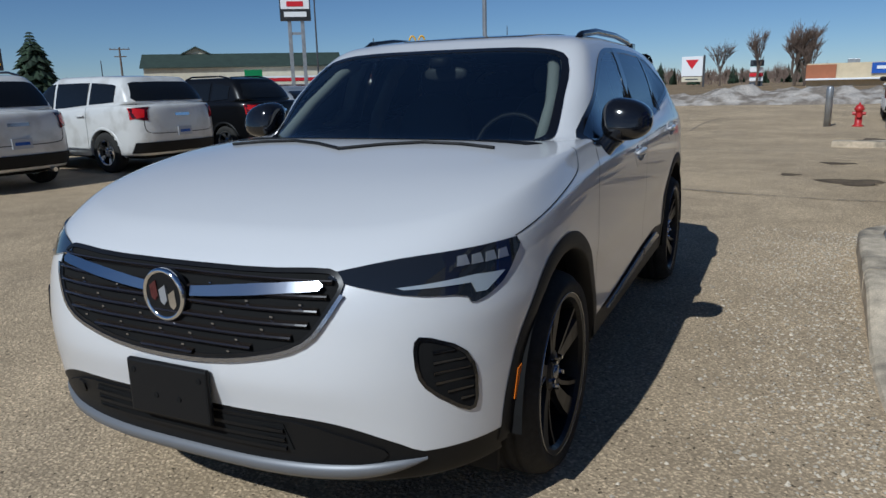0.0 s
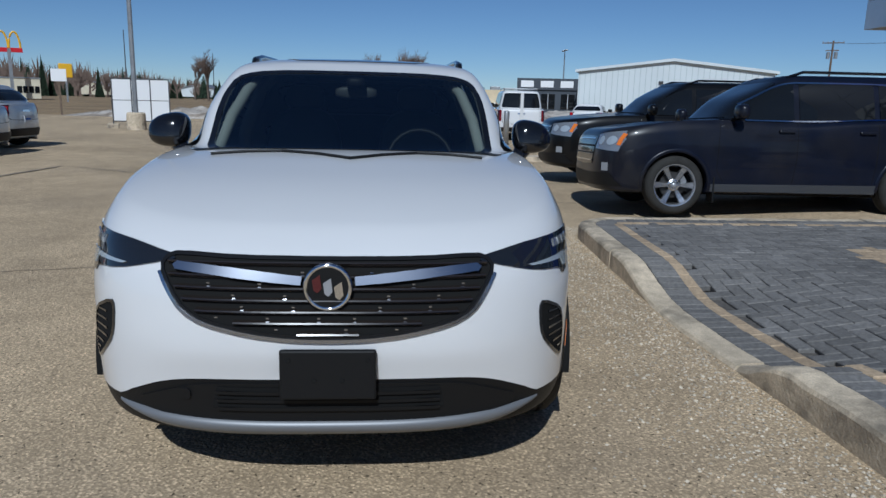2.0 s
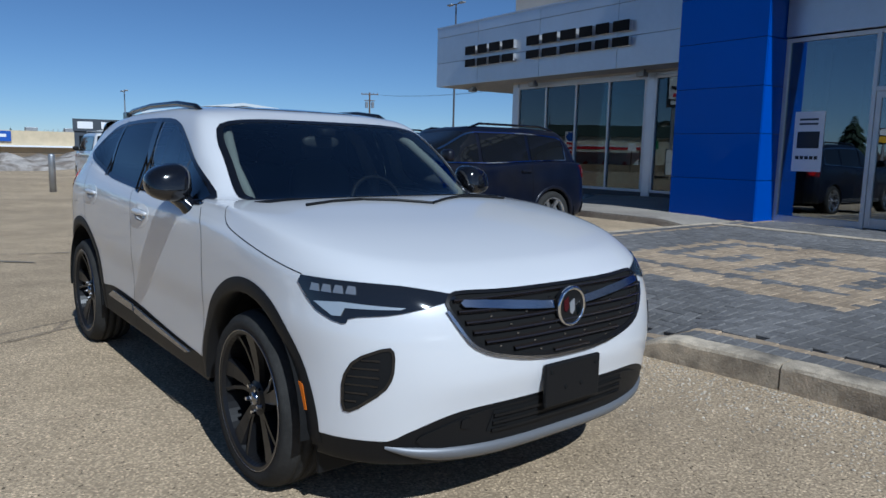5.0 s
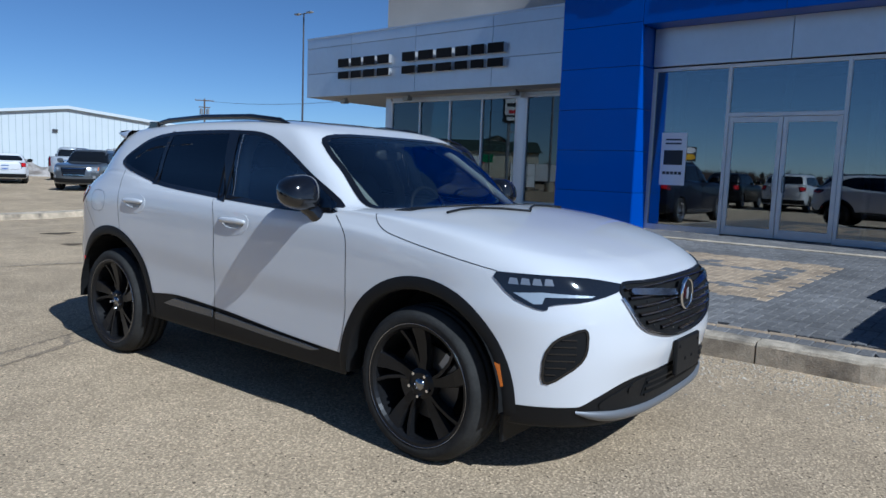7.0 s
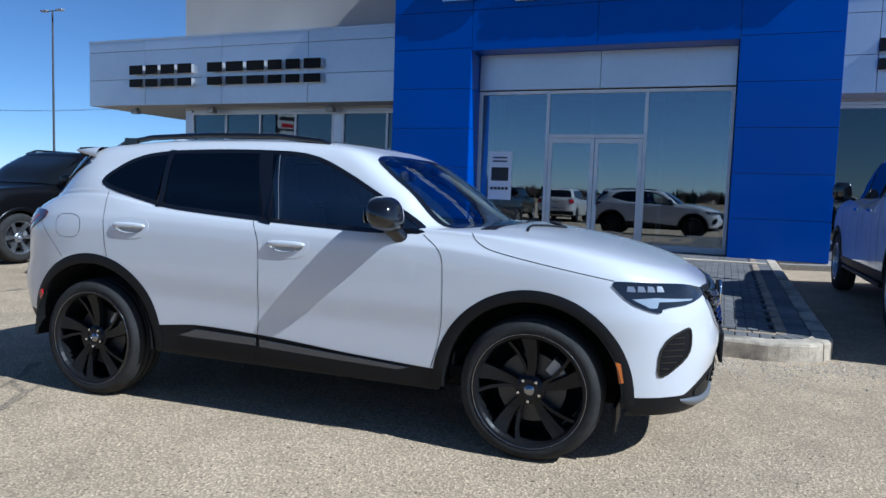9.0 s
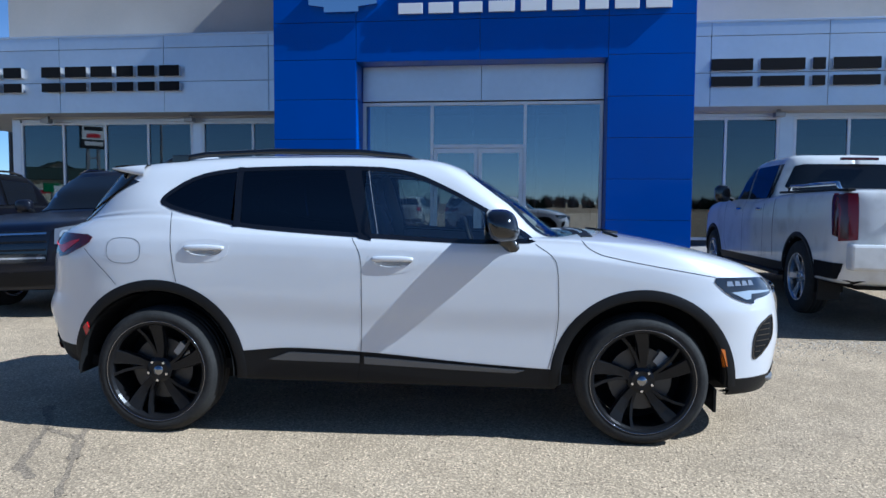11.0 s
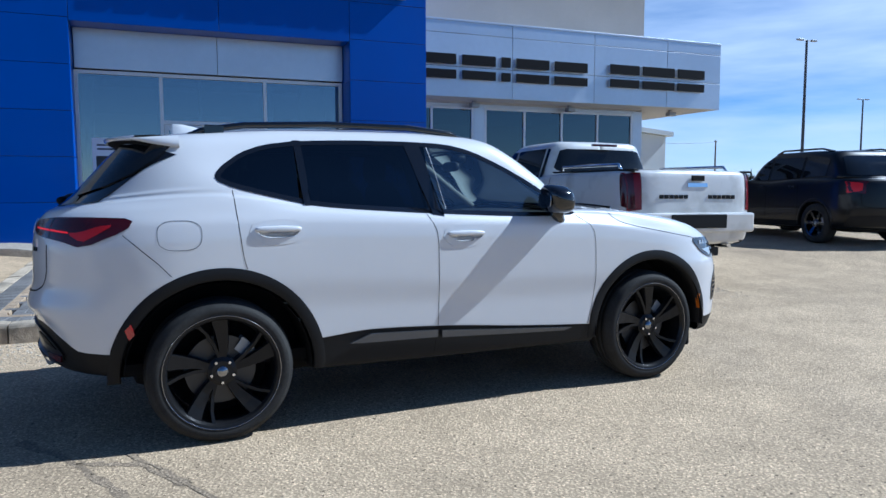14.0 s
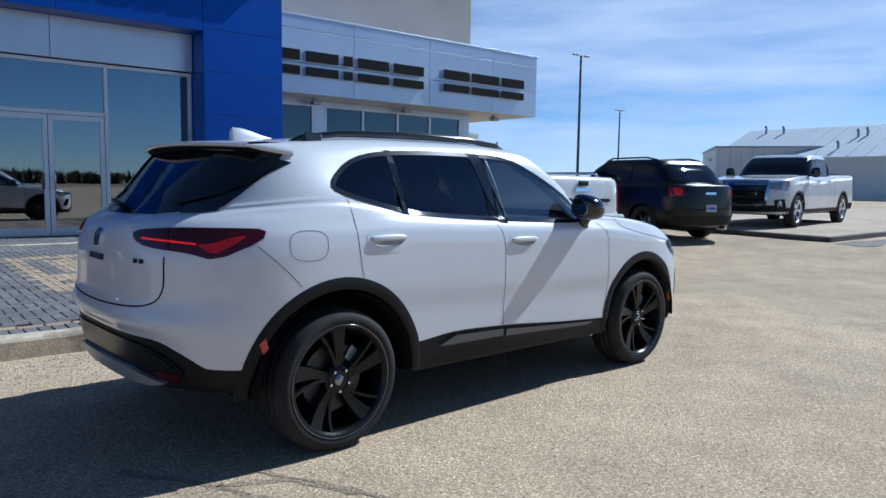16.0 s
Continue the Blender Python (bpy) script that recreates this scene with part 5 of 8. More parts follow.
        # brighter red paints the reflected glow of this part of the lens
        part("light_bar", patch(sh, chaikin([(-.935, 1.078), (-.845, 1.034), (-.79, 1.062), (-.705, 1.118), (-.77, 1.112), (-.86, 1.082)], 1), "rear_corner", s, lift=.010, depth=.003, step=.03), M["lamp_tail"], tail, "red lens field, its glow put into the colour")
        part("lens_joint", seam(sh, [(-1.075, 1.145), (-1.06, 1.05)], "rear_corner", s, .004, .011), M["under"], tail)
        # roof rail
        rail = [(.12, s * .615, 1.590), (.03, s * .62, 1.622), (-.25, s * .625, 1.648), (-.75, s * .62, 1.652), (-1.2, s * .605, 1.634), (-1.42, s * .595, 1.600), (-1.49, s * .59, 1.572)]
        part("roof_rail", tube(rail, [.012, .017, .018, .018, .018, .017, .012], 8), M["gloss_black"], car, "black roof rail", smooth=True)
        for rx in (-.02, -1.36):
            part("rail_foot", box(rx - .05, rx + .05, s * .61 - .015, s * .61 + .015, 1.57, 1.63, .006), M["gloss_black"], car)
        part("fuel_door" if s < 0 else "body_seam", seam(sh, (lambda c: c + c[:1])(chaikin([(-1.68, 1.135), (-1.47, 1.135), (-1.475, .99), (-1.675, .99)], 2)) if s < 0 else [(-1.6, 1.1), (-1.5, 1.1)], "side", s, .0032), M["satin"], car)
    # nose
    gr = chaikin(mirrored([(.0, .896), (.30, .898), (.49, .906), (.530, .895), (.554, .862), (.512, .785), (.470, .726), (.40, .690), (.25, .657), (.12, .643), (.0, .640)]), 1)
    grille = part("grille", patch(sh, gr, "front", lift=.003, depth=.01, step=.05), M["under"], car, "black mesh grille", smooth=True)
    part("grille_frame", patch(sh, gr, "front", lift=.008, depth=.03, hole=inset(gr, .011)), M["wheel_black"], grille, smooth=True)
    outer = inset(gr, -.011)
    low = [(p, q) for p, q in zip(gr, outer) if p[1] < .868]
    part("chrome_trim", patch(sh, [p for p, _ in low] + [q for _, q in reversed(low)], "front", lift=.012, depth=.02, step=.03), M["grille_chrome"], grille, "dark chrome lower grille trim", smooth=True)
    for q in range(7):
        z = .655 + .036 * q
        rim = inset(gr, .022)
        w = max([abs(p[0] + (r[0] - p[0]) * (z - p[1]) / (r[1] - p[1])) for p, r in zip(rim, rim[1:] + rim[:1]) if (p[1] > z) != (r[1] > z)] or [.1])
        bm = bmesh.new()
        k = 28
        prev = None
        for i in range(k + 1):
            y = -w + 2 * w * i / k
            p, nrm = sh.hit("front", y, z)
            row = [bm.verts.new(p + nrm * up + Vector((0, 0, dz))) for up, dz in ((.000, .013), (.016, .006), (.019, .001), (.014, -.004), (.000, -.008))]
            if prev:
                for c in range(4):
                    bm.faces.new((prev[c], prev[c + 1], row[c + 1], row[c]))
            prev = row
        bmesh.ops.recalc_face_normals(bm, faces=bm.faces)
        bar = part("grille_bar", bm, M["grille_gloss"], grille)
        # small bright studs along the bar
        for c in range(int(w / .055)):
            for sg_ in (-1, 1):
                y = sg_ * (.03 + c * .055 + (.027 if q % 2 else 0))
                if abs(y) < w - .03 and (c * 7 + q * 5 + sg_) % 3 == 0:
                    p, nrm = sh.hit("front", y, z - .017)
                    stud = box(p.x - .004, p.x + .007, y - .005, y + .005, z - .0195, z - .0145, .0)
                    part("stud", stud, M["grille_chrome"], bar)
    for s in (-1, 1):
        wing = [(s * a, b) for a, b in [(.088, .812), (.085, .838), (.20, .849), (.30, .858), (.40, .866), (.485, .872), (.500, .862), (.49, .850), (.40, .842), (.30, .831), (.20, .821)]]
        part("chrome_bar", patch(sh, wing, "front", lift=.022, depth=.02, step=.03), M["grille_chrome"], grille, "bright chrome wing bar", smooth=True)
    # badge: a plain ring and disc
    p, _ = sh.hit("front", 0, .80)
    bd = lathe([(.0, -.004), (.074, -.004), (.078, .0), (.078, .02), (0, .02)], 40)
    bmesh.ops.transform(bd, matrix=pose(p.x + .022, 0, .815, 0, -4, 90), verts=bd.verts)
    badge = part("badge", bd, M["trim_black"], car, "round chrome-ringed badge", smooth=False)
    ring = lathe([(.066, -.006), (.072, -.012), (.079, -.006), (.080, .004), (.066, .004), (.066, -.006)], 40)
    bmesh.ops.transform(ring, matrix=pose(p.x + .022, 0, .815, 0, -4, 90), verts=ring.verts)
    part("ring", ring, M["chrome"], badge, smooth=True)
    for q, mat in ((-.034, "badge_red"), (0.0, "trim_grey"), (.034, "chrome")):
        sd_ = prism([(q - .014, .015 - q * .4), (q + .012, .03 - q * .4), (q + .014, -.015 - q * .4), (q, -.03 - q * .4), (q - .012, -.02 - q * .4)], -.008, .0)
        bmesh.ops.transform(sd_, matrix=pose(p.x + .022, 0, .815, 0, -4, 90), verts=sd_.verts)
        part("mark", sd_, M[mat], badge)
    # lower intake, skid plate, number plate holder
    lo = chaikin(mirrored([(.0, .480), (.25, .481), (.44, .474), (.58, .428), (.66, .392), (.62, .352), (.40, .335), (.0, .318)]), 1)
    intake = part("lower_intake", patch(sh, lo, "front", lift=.006, depth=.02, step=.05), M["trim_black"], car, "black lower bumper intake", smooth=True)
    part("slot", patch(sh, [(-.37, .468), (.37, .468), (.39, .385), (-.39, .385)], "front", lift=.009, depth=.004, step=.06), M["under"], intake)
    for z in (.455, .425, .395):
        part("slat", patch(sh, [(-.37, z), (.37, z), (.37, z - .011), (-.37, z - .011)], "front", lift=.018, depth=.012, step=.06), M["trim_black"], intake)
    lip, prev = bmesh.new(), None
    for i in range(49):
        f = radians(-39 + 78 * i / 48)
        e = abs(-1 + 2 * i / 48)
        d = Vector((math.cos(f), math.sin(f), 0))
        row = []
        for z, out in ((.338 + .028 * e ** 3, -.004), (.330 + .028 * e ** 3, .022), (.305 + .050 * e ** 5, .026), (.282 + .074 * e ** 6, .010), (.276 + .08 * e ** 6, -.03)):
            p = sh.tree.ray_cast(Vector((1.2, 0, max(z, .285))) + d * 3, -d)[0]
            row.append(lip.verts.new((p.x + d.x * out * (1 - .8 * e ** 8), p.y + d.y * out * (1 - .8 * e ** 8), z)))
        if prev:
            for c in range(4):
                lip.faces.new((prev[c], prev[c + 1], row[c + 1], row[c]))
        prev = row
    bmesh.ops.recalc_face_normals(lip, faces=lip.faces)
    part("skid_plate", lip, M["satin"], car, "silver lower bumper lip", smooth=True)
    plate = part("plate_holder", box(2.315, 2.336, -.157, .157, .440, .612, .008), M["trim_black"], car, "empty black number plate holder")
    for y, z in ((-.128, .578), (.128, .578), (-.045, .508), (.045, .508)):
        part("screw", lathe([(0, -.002), (.008, -.002), (.010, .004)], 12), M["under"], plate).matrix_basis = pose(2.337, y, z, 0, 0, 90)
    part("tow_cover", patch(sh, chaikin([(-.50, .455), (-.46, .455), (-.46, .415), (-.50, .415)], 1), "front", lift=.012), M["trim_black"], intake)
    for s in (-1, 1):
        part("air_deflector", box(1.80, 1.82, min(s * .56, s * .84), max(s * .56, s * .84), .175, .31, .006), M["trim_black"], car, "black plastic air deflector")
    # wipers
    for y0, y1 in ((-.60, .02), (.02, .62)):
        part("wiper", tube([tuple(sh.hit("front", y0 + (y1 - y0) * t, 1.150 + .016 * math.sin(t * 3.1))[0] + Vector((.016, 0, .005))) for t in (0, .25, .5, .75, 1)], .007, 6), M["trim_black"], car, "black wiper blade")
    cowl = [(1.13, .70), (1.15, 0), (1.13, -.70), (1.06, -.74), (1.07, 0), (1.06, .74)]
    part("cowl", patch(sh, cowl, "top", lift=.004, step=.06), M["trim_black"], car, "black cowl panel")
    # roof
    part("sunroof", patch(sh, chaikin([(.13, .44), (.17, 0), (.13, -.44), (-.95, -.44), (-.95, .44)], 1), "top", lift=.004, step=.08), M["lamp_dark"], car, "dark glass sunroof", smooth=True)
    fin, prev = bmesh.new(), None
    for x, zt, wd in ((-1.255, 1.626, .004), (-1.32, 1.640, .022), (-1.40, 1.664, .030), (-1.46, 1.676, .031), (-1.515, 1.678, .026), (-1.528, 1.660, .022), (-1.515, 1.615, .020)):
        row = [fin.verts.new((x, wd * a, 1.59 + (zt - 1.59) * b)) for a, b in ((-1, 0), (-.75, .45), (-.30, .9), (0, 1), (.30, .9), (.75, .45), (1, 0))]
        if prev:
            for k in range(6):
                fin.faces.new((prev[k], prev[k + 1], row[k + 1], row[k]))
        prev = row
    fin.faces.new(prev)
    bmesh.ops.recalc_face_normals(fin, faces=fin.faces)
    part("antenna_fin", fin, M["paint_white"], car, "white shark fin antenna", smooth=True)
    sp, under, prev = bmesh.new(), bmesh.new(), None
    last = None
    for i in range(33):
        y = -.655 + 1.31 * i / 32
        e = abs(y) / .655
        tip = -1.895 + .12 * e ** 2.5
        top = [(-1.57, 1.596 - .030 * e ** 2), (-1.68, 1.592 - .026 * e ** 2), (-1.78 + .03 * e, 1.584 - .022 * e ** 2), (tip + .02, 1.573 - .018 * e ** 2), (tip, 1.565 - .018 * e ** 2), (tip + .008, 1.553 - .016 * e ** 2), (tip + .022, 1.550 - .016 * e ** 2)]
        row = [sp.verts.new((x, y, z)) for x, z in top]
        low = [under.verts.new((x, y, z)) for x, z in (top[-1], (-1.79 + .05 * e, 1.522), (-1.66, 1.497), (-1.57, 1.48))]
        if prev:
            for c in range(6):
                sp.faces.new((prev[c], prev[c + 1], row[c + 1], row[c]))
            for c in range(3):
                under.faces.new((last[c], last[c + 1], low[c + 1], low[c]))
        if i in (0, 32):
            under.faces.new([under.verts.new(v.co) for v in row] + [under.verts.new(v.co) for v in low[1:]])
        prev, last = row, low
    for b in (sp, under):
        bmesh.ops.recalc_face_normals(b, faces=b.faces)
    spoiler = part("roof_spoiler", sp, M["paint_white"], car, "white roof spoiler", smooth=True)
    part("underside", under, M["under"], spoiler)
    for s in (-1, 1):
        ear, rows_ = bmesh.new(), []
        for a in range(11):
            t = a / 10
            up = Vector((-1.545 - .228 * t, .678 - .030 * t ** 1.5, 1.566 - .019 * t ** 1.3))
            dn = Vector((-1.545 - .228 * t, .728 - .078 * t ** 1.2, 1.500 + .040 * t ** 1.2))
            row = [ear.verts.new(v * 1) for v in (up + Vector((0, -.08, .002)), up, up.lerp(dn, .3) + Vector((0, .012, .004)), up.lerp(dn, .65) + Vector((0, .010, 0)), dn, dn + Vector((0, -.10, .004)))]
            for v in row:
                v.co.y *= s
            if rows_:
                for c in range(5):
                    ear.faces.new((rows_[-1][c], rows_[-1][c + 1], row[c + 1], row[c]))
            rows_.append(row)
        bmesh.ops.recalc_face_normals(ear, faces=ear.faces)
        part("spoiler_side", ear, M["paint_white"], spoiler, smooth=True)
    # tail
    df = chaikin(mirrored([(.0, .612), (.45, .604), (.58, .575), (.66, .530), (.70, .47), (.60, .41), (.0, .395)]), 1)
    dif = part("rear_bumper_trim", patch(sh, df, "rear", lift=.012, depth=.03, step=.05), M["wheel_black"], car, "gloss black lower rear bumper", smooth=True)
    part("diffuser", patch(sh, mirrored([(.0, .475), (.35, .475), (.60, .43), (.48, .405), (.0, .395)]), "rear", lift=.03, depth=.03, step=.06), M["trim_grey"], dif, "silver rear skid plate", smooth=True)
    for s in (-1, 1):
        part("vent", patch(sh, [(s * a, b) for a, b in [(.50, .575), (.58, .560), (.66, .505), (.56, .525)]], "rear", lift=.018, depth=.01), M["trim_black"], dif)
        part("reflector", patch(sh, [(s * a, b) for a, b in [(.54, .478), (.68, .475), (.66, .440), (.54, .448)]], "rear", lift=.018, depth=.01), M["lamp_red"], dif)
    part("tailgate_seam", seam(sh, [(-.57, 1.2), (-.60, 1.14)], "rear"), M["under"], car)
    part("tailgate_seam", seam(sh, [(-.63, 1.02), (-.635, .88), (-.60, .81), (-.5, .775), (0, .755), (.5, .775), (.60, .81), (.635, .88), (.63, 1.02)], "rear", width=.008), M["under"], car)
    part("rear_badge", patch(sh, chaikin([(-.045, 1.12), (.045, 1.12), (.045, 1.03), (-.045, 1.03)], 2), "rear", lift=.012, depth=.012, step=.03), M["chrome"], car, "round chrome rear badge")
    part("rear_wiper", tube([tuple(sh.hit("rear", y, 1.212 + .035 * math.sin((y + .05) * 4.0))[0] + Vector((-.022, 0, .008))) for y in (-.02, .08, .20, .32, .42)], [.022, .013, .011, .010, .006], 8), M["trim_black"], car, "black rear wiper", smooth=True)
    part("release_pad", patch(sh, [(-.10, .995), (.10, .995), (.10, .965), (-.10, .965)], "rear", lift=.008, step=.05), M["gloss_black"], car)
    for y in (-.50, -.455):
        part("badge_bar", patch(sh, [(y - .013, 1.000), (y + .013, 1.000), (y + .013, .980), (y - .013, .980)], "rear", lift=.006), M["trim_black"], car)
    for y in (-.62, .62):
        part("parking_sensor", patch(sh, chaikin([(y - .011, .70), (y + .011, .70), (y + .011, .68), (y - .011, .68)], 2), "rear", lift=.002, depth=.004), M["alu"], car)
    for s in (-1, 1):
        part("quarter_trim", patch(sh, [(-.585, 1.463), (-.67, 1.486), (-.818, 1.512), (-.95, 1.505), (-1.06, 1.40), (-1.08, 1.212), (-.990, 1.216), (-.895, 1.226), (-.80, 1.300), (-.70, 1.392)], "rear_corner", s, lift=.005, depth=.008, step=.04), M["gloss_black"], car, "gloss black quarter trim", smooth=True)
        part("quarter_trim", patch(sh, [(-1.575, 1.515), (-1.66, 1.432), (-1.76, 1.364), (-1.88, 1.302), (-2.02, 1.250), (-2.0, 1.30), (-1.93, 1.375), (-1.86, 1.45), (-1.80, 1.512)], "side", s, lift=.013, depth=.012, step=.022), M["car_glass"], car, "dark glass rear quarter", smooth=True)
    # underbody and cabin
    part("underbody", box(-1.80, 2.0, -.62, .62, .25, .36, .05), M["under"], car)
    for a in axles:
        part("axle", tube([(a, -.70, .34), (a, .70, .34)], .04), M["under"], car)
    part("floor", box(-1.9, 1.0, -.80, .80, .36, .42), M["under"], car)
    part("dashboard", blob(.78, 0, 1.02, .26, .76, .11, 4), M["seat"], car, "black dashboard", smooth=True)
    part("bulkhead", box(.55, .95, -.78, .78, .40, .98), M["seat"], car)
    part("steering_wheel", tube([(.40 - .06 * math.sin(a), .37 + .185 * math.cos(a), 1.06 + .175 * math.sin(a)) for a in [i * math.pi / 10 for i in range(20)]], .015, 8, closed=True), M["trim_black"], car, smooth=True)
    part("steering_hub", blob(.40, .37, 1.01, .05, .07, .05), M["trim_black"], car, smooth=True)
    for x, y in ((-.15, .37), (-.15, -.37)):
        sb = blob(x - .10, y, .98, .09, .25, .36, 3, shear=-.25)
        seat = part("seat", sb, M["seat"], car, "black leather seat", smooth=True)
        part("cushion", blob(x + .18, y, .64, .28, .25, .10, 3), M["seat"], seat, smooth=True)
        part("headrest", blob(x - .22, y, 1.405, .05, .13, .085, 3), M["seat"], seat, smooth=True)
    bench = part("rear_bench", blob(-1.02, 0, .95, .10, .66, .34, 4, shear=-.3), M["seat"], car, "black leather rear bench", smooth=True)
    for y in (-.4, .4):
        part("headrest", blob(-1.15, y, 1.33, .045, .12, .07, 3), M["seat"], bench, smooth=True)
    part("cargo_cover", box(-1.85, -1.12, -.66, .66, 1.05, 1.08, .01), M["seat"], car)
    part("headliner", patch(sh, [(.12, .50), (.12, -.50), (-1.6, -.50), (-1.6, .50)], "top", lift=-.035, depth=.01, step=.1), M["liner"], car, "pale grey headliner")
    for s in (-1, 1):
        part("pillar_trim", tube([(.86, s * .665, 1.14), (.62, s * .645, 1.30), (.42, s * .595, 1.44), (.30, s * .55, 1.50)], [.026, .030, .030, .026], 8), M["liner"], car, "pale grey inner pillar trim", smooth=True)
        part("pillar_trim", tube([(-.17, s * .76, .95), (-.20, s * .73, 1.20), (-.255, s * .64, 1.45), (-.27, s * .56, 1.53)], [.045, .045, .04, .035], 8), M["liner"], car, "pale grey inner pillar trim", smooth=True)
    part("inner_mirror", blob(.34, 0, 1.44, .025, .12, .035, 3), M["seat"], car, smooth=True)
    part("sensor_box", blob(.40, 0, 1.495, .05, .055, .03, 3), M["trim_black"], car, smooth=True)
    wheels = wheel_meshes(.370, .245, .288, "twin", M["wheel_black"], "hero")
    fit_wheels(car, wheels, [(1.39, -.812, R, 0), (-1.39, -.812, R, 0), (1.39, .812, R, 0), (-1.39, .812, R, 0)], "gloss black alloy wheel with low tyre")
    return car


hero()


# ---- the other vehicles ----
def vehicle(name, label, category, at, L, W, H, wb, fo, paint, hood=(.98, 1.10), cowl=.75, wtop=.15, rtop=-1.6, rbase=-2.05, belt=(1.08, 1.16), tail=1.12, clear=.26, tyre=.36,
            rim=.22, style="six", rim_mat="alloy", cut=(-.75, .05), rails=True, trim="trim_black", bed=None, grille="chrome", group="", edge="", lamps="side", handles=True, sill=None, nose=3.2, square=3.4, fine=False):
    """A car, van or pickup from its main measures; x forward, the middle between the axles at 0."""
    car = thing(name, label, category, group, at=at)
    xf = wb / 2 + fo
    xr = xf - L
    w = W / 2
    b0, b1 = belt
    h0, h1 = hood
    zr = bed if bed else tail
    mid = [(xf, (h0 + clear) / 2 - .02), (0, (b0 + clear) / 2), (xr, (zr + clear) / 2)]
    back = bed if bed else b1
    end = xr + .06
    LV = [
        (xf - .12, xr + .12, w - .10, .8, .6, nose, square, [(xf, clear), (xr, clear + .04)]),
        (xf - .05, xr + .05, w - .03, .85, .6, nose, square, [(xf, clear + .02), (xr, clear + .07)]),
        (xf, xr, w - .005, .9, .6, nose, square, [(x, z - .12) for x, z in mid]),
        (xf - .01, xr + .01, w, .9, .6, nose, square, [(x, z + .14) for x, z in mid]),
        (xf - .05, xr + .03, w - .01, .9, .6, nose, square, [(xf, h0 - .10), (cowl, h1 - .12), (0, b0 - .10), (xr, zr - .10)]),
        (xf - .09, end, w - .035, .9, .6, nose, square, [(xf, h0 - .02), (cowl, h1 - .04), (0, b0 - .02), (-1, (b0 + back) / 2), (xr, zr - .02)]),
        (xf - .20, end + .04, w - .06, .9, .6, nose, square, [(xf, h0 + .01), (cowl + .5, h1 - .02), (cowl, h1), (0, b0 + .01), (-1, (b0 + back) / 2 + .02), (xr, zr)]),
        (cowl + .35, (xr + .10) if bed else rbase - .01, w - .07, .7, .6, nose, square, [(xf, h0 + .03), (cowl + .3, h1), (cowl, h1 + .02), (0, b0 + .02), (-1, (b0 + back) / 2 + .03), (xr, zr + .01)]),
        (cowl, rbase, w - .08, .5, .35, 3.2, 3.5, [(cowl, h1 + .02), (0, b0 + .04), (-1, (b0 + b1) / 2 + .04), (rbase, (bed - .01) if bed else max(tail, b1))]),
        ((cowl + wtop) / 2, (rtop + rbase) / 2, w - .16, .4, .3, 3.6, 3.8, [(cowl, (h1 + H) / 2 - .02), (0, (b0 + H) / 2 + .03), (rbase, (b1 + H) / 2)]),
        (wtop, rtop, w - .25, .3, .25, 4.2, 4.2, [(wtop, H - .10), (0, H - .07), (-1, H - .06), (rtop, H - .10)]),
        (wtop - .10, rtop + .06, w - .34, .25, .2, 4.5, 4.5, [(wtop, H - .05), (0, H - .02), (-1, H - .015), (rtop, H - .05)]),
        (wtop - .16, rtop + .10, 0.0, .2, .2, 4.5, 4.5, [(wtop, H - .03), (0, H), (-1, H), (rtop, H - .03)]),
    ]
    sh = Shell(LV, (30, 76, 30) if fine else (18, 44, 18), 5 if fine else 3)
    axles = (wb / 2, -wb / 2)
    R = tyre

    def drop(c):
        return abs(c[1]) > w - .3 and any((c[0] - a) ** 2 + (c[2] - R) ** 2 < (R * 1.14) ** 2 for a in axles)
    part("body", sh.body(drop), M[paint], car, smooth=True)
    for s in (-1, 1):
        for a in axles:
            part("wheel_arch", arc_band(sh, a, R, R * 1.10, R * 1.24, -12, 192, s, .012, 20), M[trim if trim else paint], car, smooth=True)
            ln = lathe([(R * 1.16, 0), (R * 1.16, .3), (0, .3)], 16, arc=(-14, 194))
            bmesh.ops.translate(ln, verts=ln.verts, vec=(a, -w + .03, R))
            if s > 0:
                bmesh.ops.scale(ln, vec=(1, -1, 1), verts=ln.verts)
                bmesh.ops.reverse_faces(ln, faces=ln.faces)
            part("wheel_liner", ln, M["under"], car)
        top = lambda x: pchip([rtop - .1, rtop + .25, -.8, 0, wtop - .05, wtop + .05, cowl - .08], [b1 + .22, H - .17, H - .13, H - .135, H - .16, H - .20, h1 + .05], x)
        low = lambda x: pchip([rbase, -1, 0, cowl], [b1 + .06, (b0 + b1) / 2 + .05, b0 + .05, h1 + .03], x)
        stops = [cowl - .12, *sorted(cut, reverse=True), rtop + .10]
        for q, (a, b) in enumerate(zip(stops, stops[1:])):
            a2, b2 = a - (.04 if q else 0), b + .03
            xs = [a2 + (b2 - a2) * i / 8 for i in range(9)]
            o = [(x, low(x)) for x in xs] + [(x, max(low(x) + .02, top(x))) for x in reversed(xs)]
            part("side_window", patch(sh, o, "side", s, lift=.010, step=.05), M["car_glass"], car, "dark tinted side window", smooth=True)
        if edge:
            xs = [cowl - .34 + (rtop + .10 - cowl + .34) * i / 20 for i in range(21)]
            part("window_trim", seam(sh, [(x, max(low(x) + .02, top(x)) + .012) for x in xs] + [(xs[-1], low(xs[-1]) - .01)] + [(x, low(x) - .012) for x in reversed(xs)], "side", s, .018, .013), M[edge], car, "chrome window trim")
        for x in cut:
            part("door_seam", seam(sh, [(x, low(x) - .02), (x - .01, (b0 + clear) / 2), (x + .02, clear + .16)], "side", s, .009), M["under"], car)
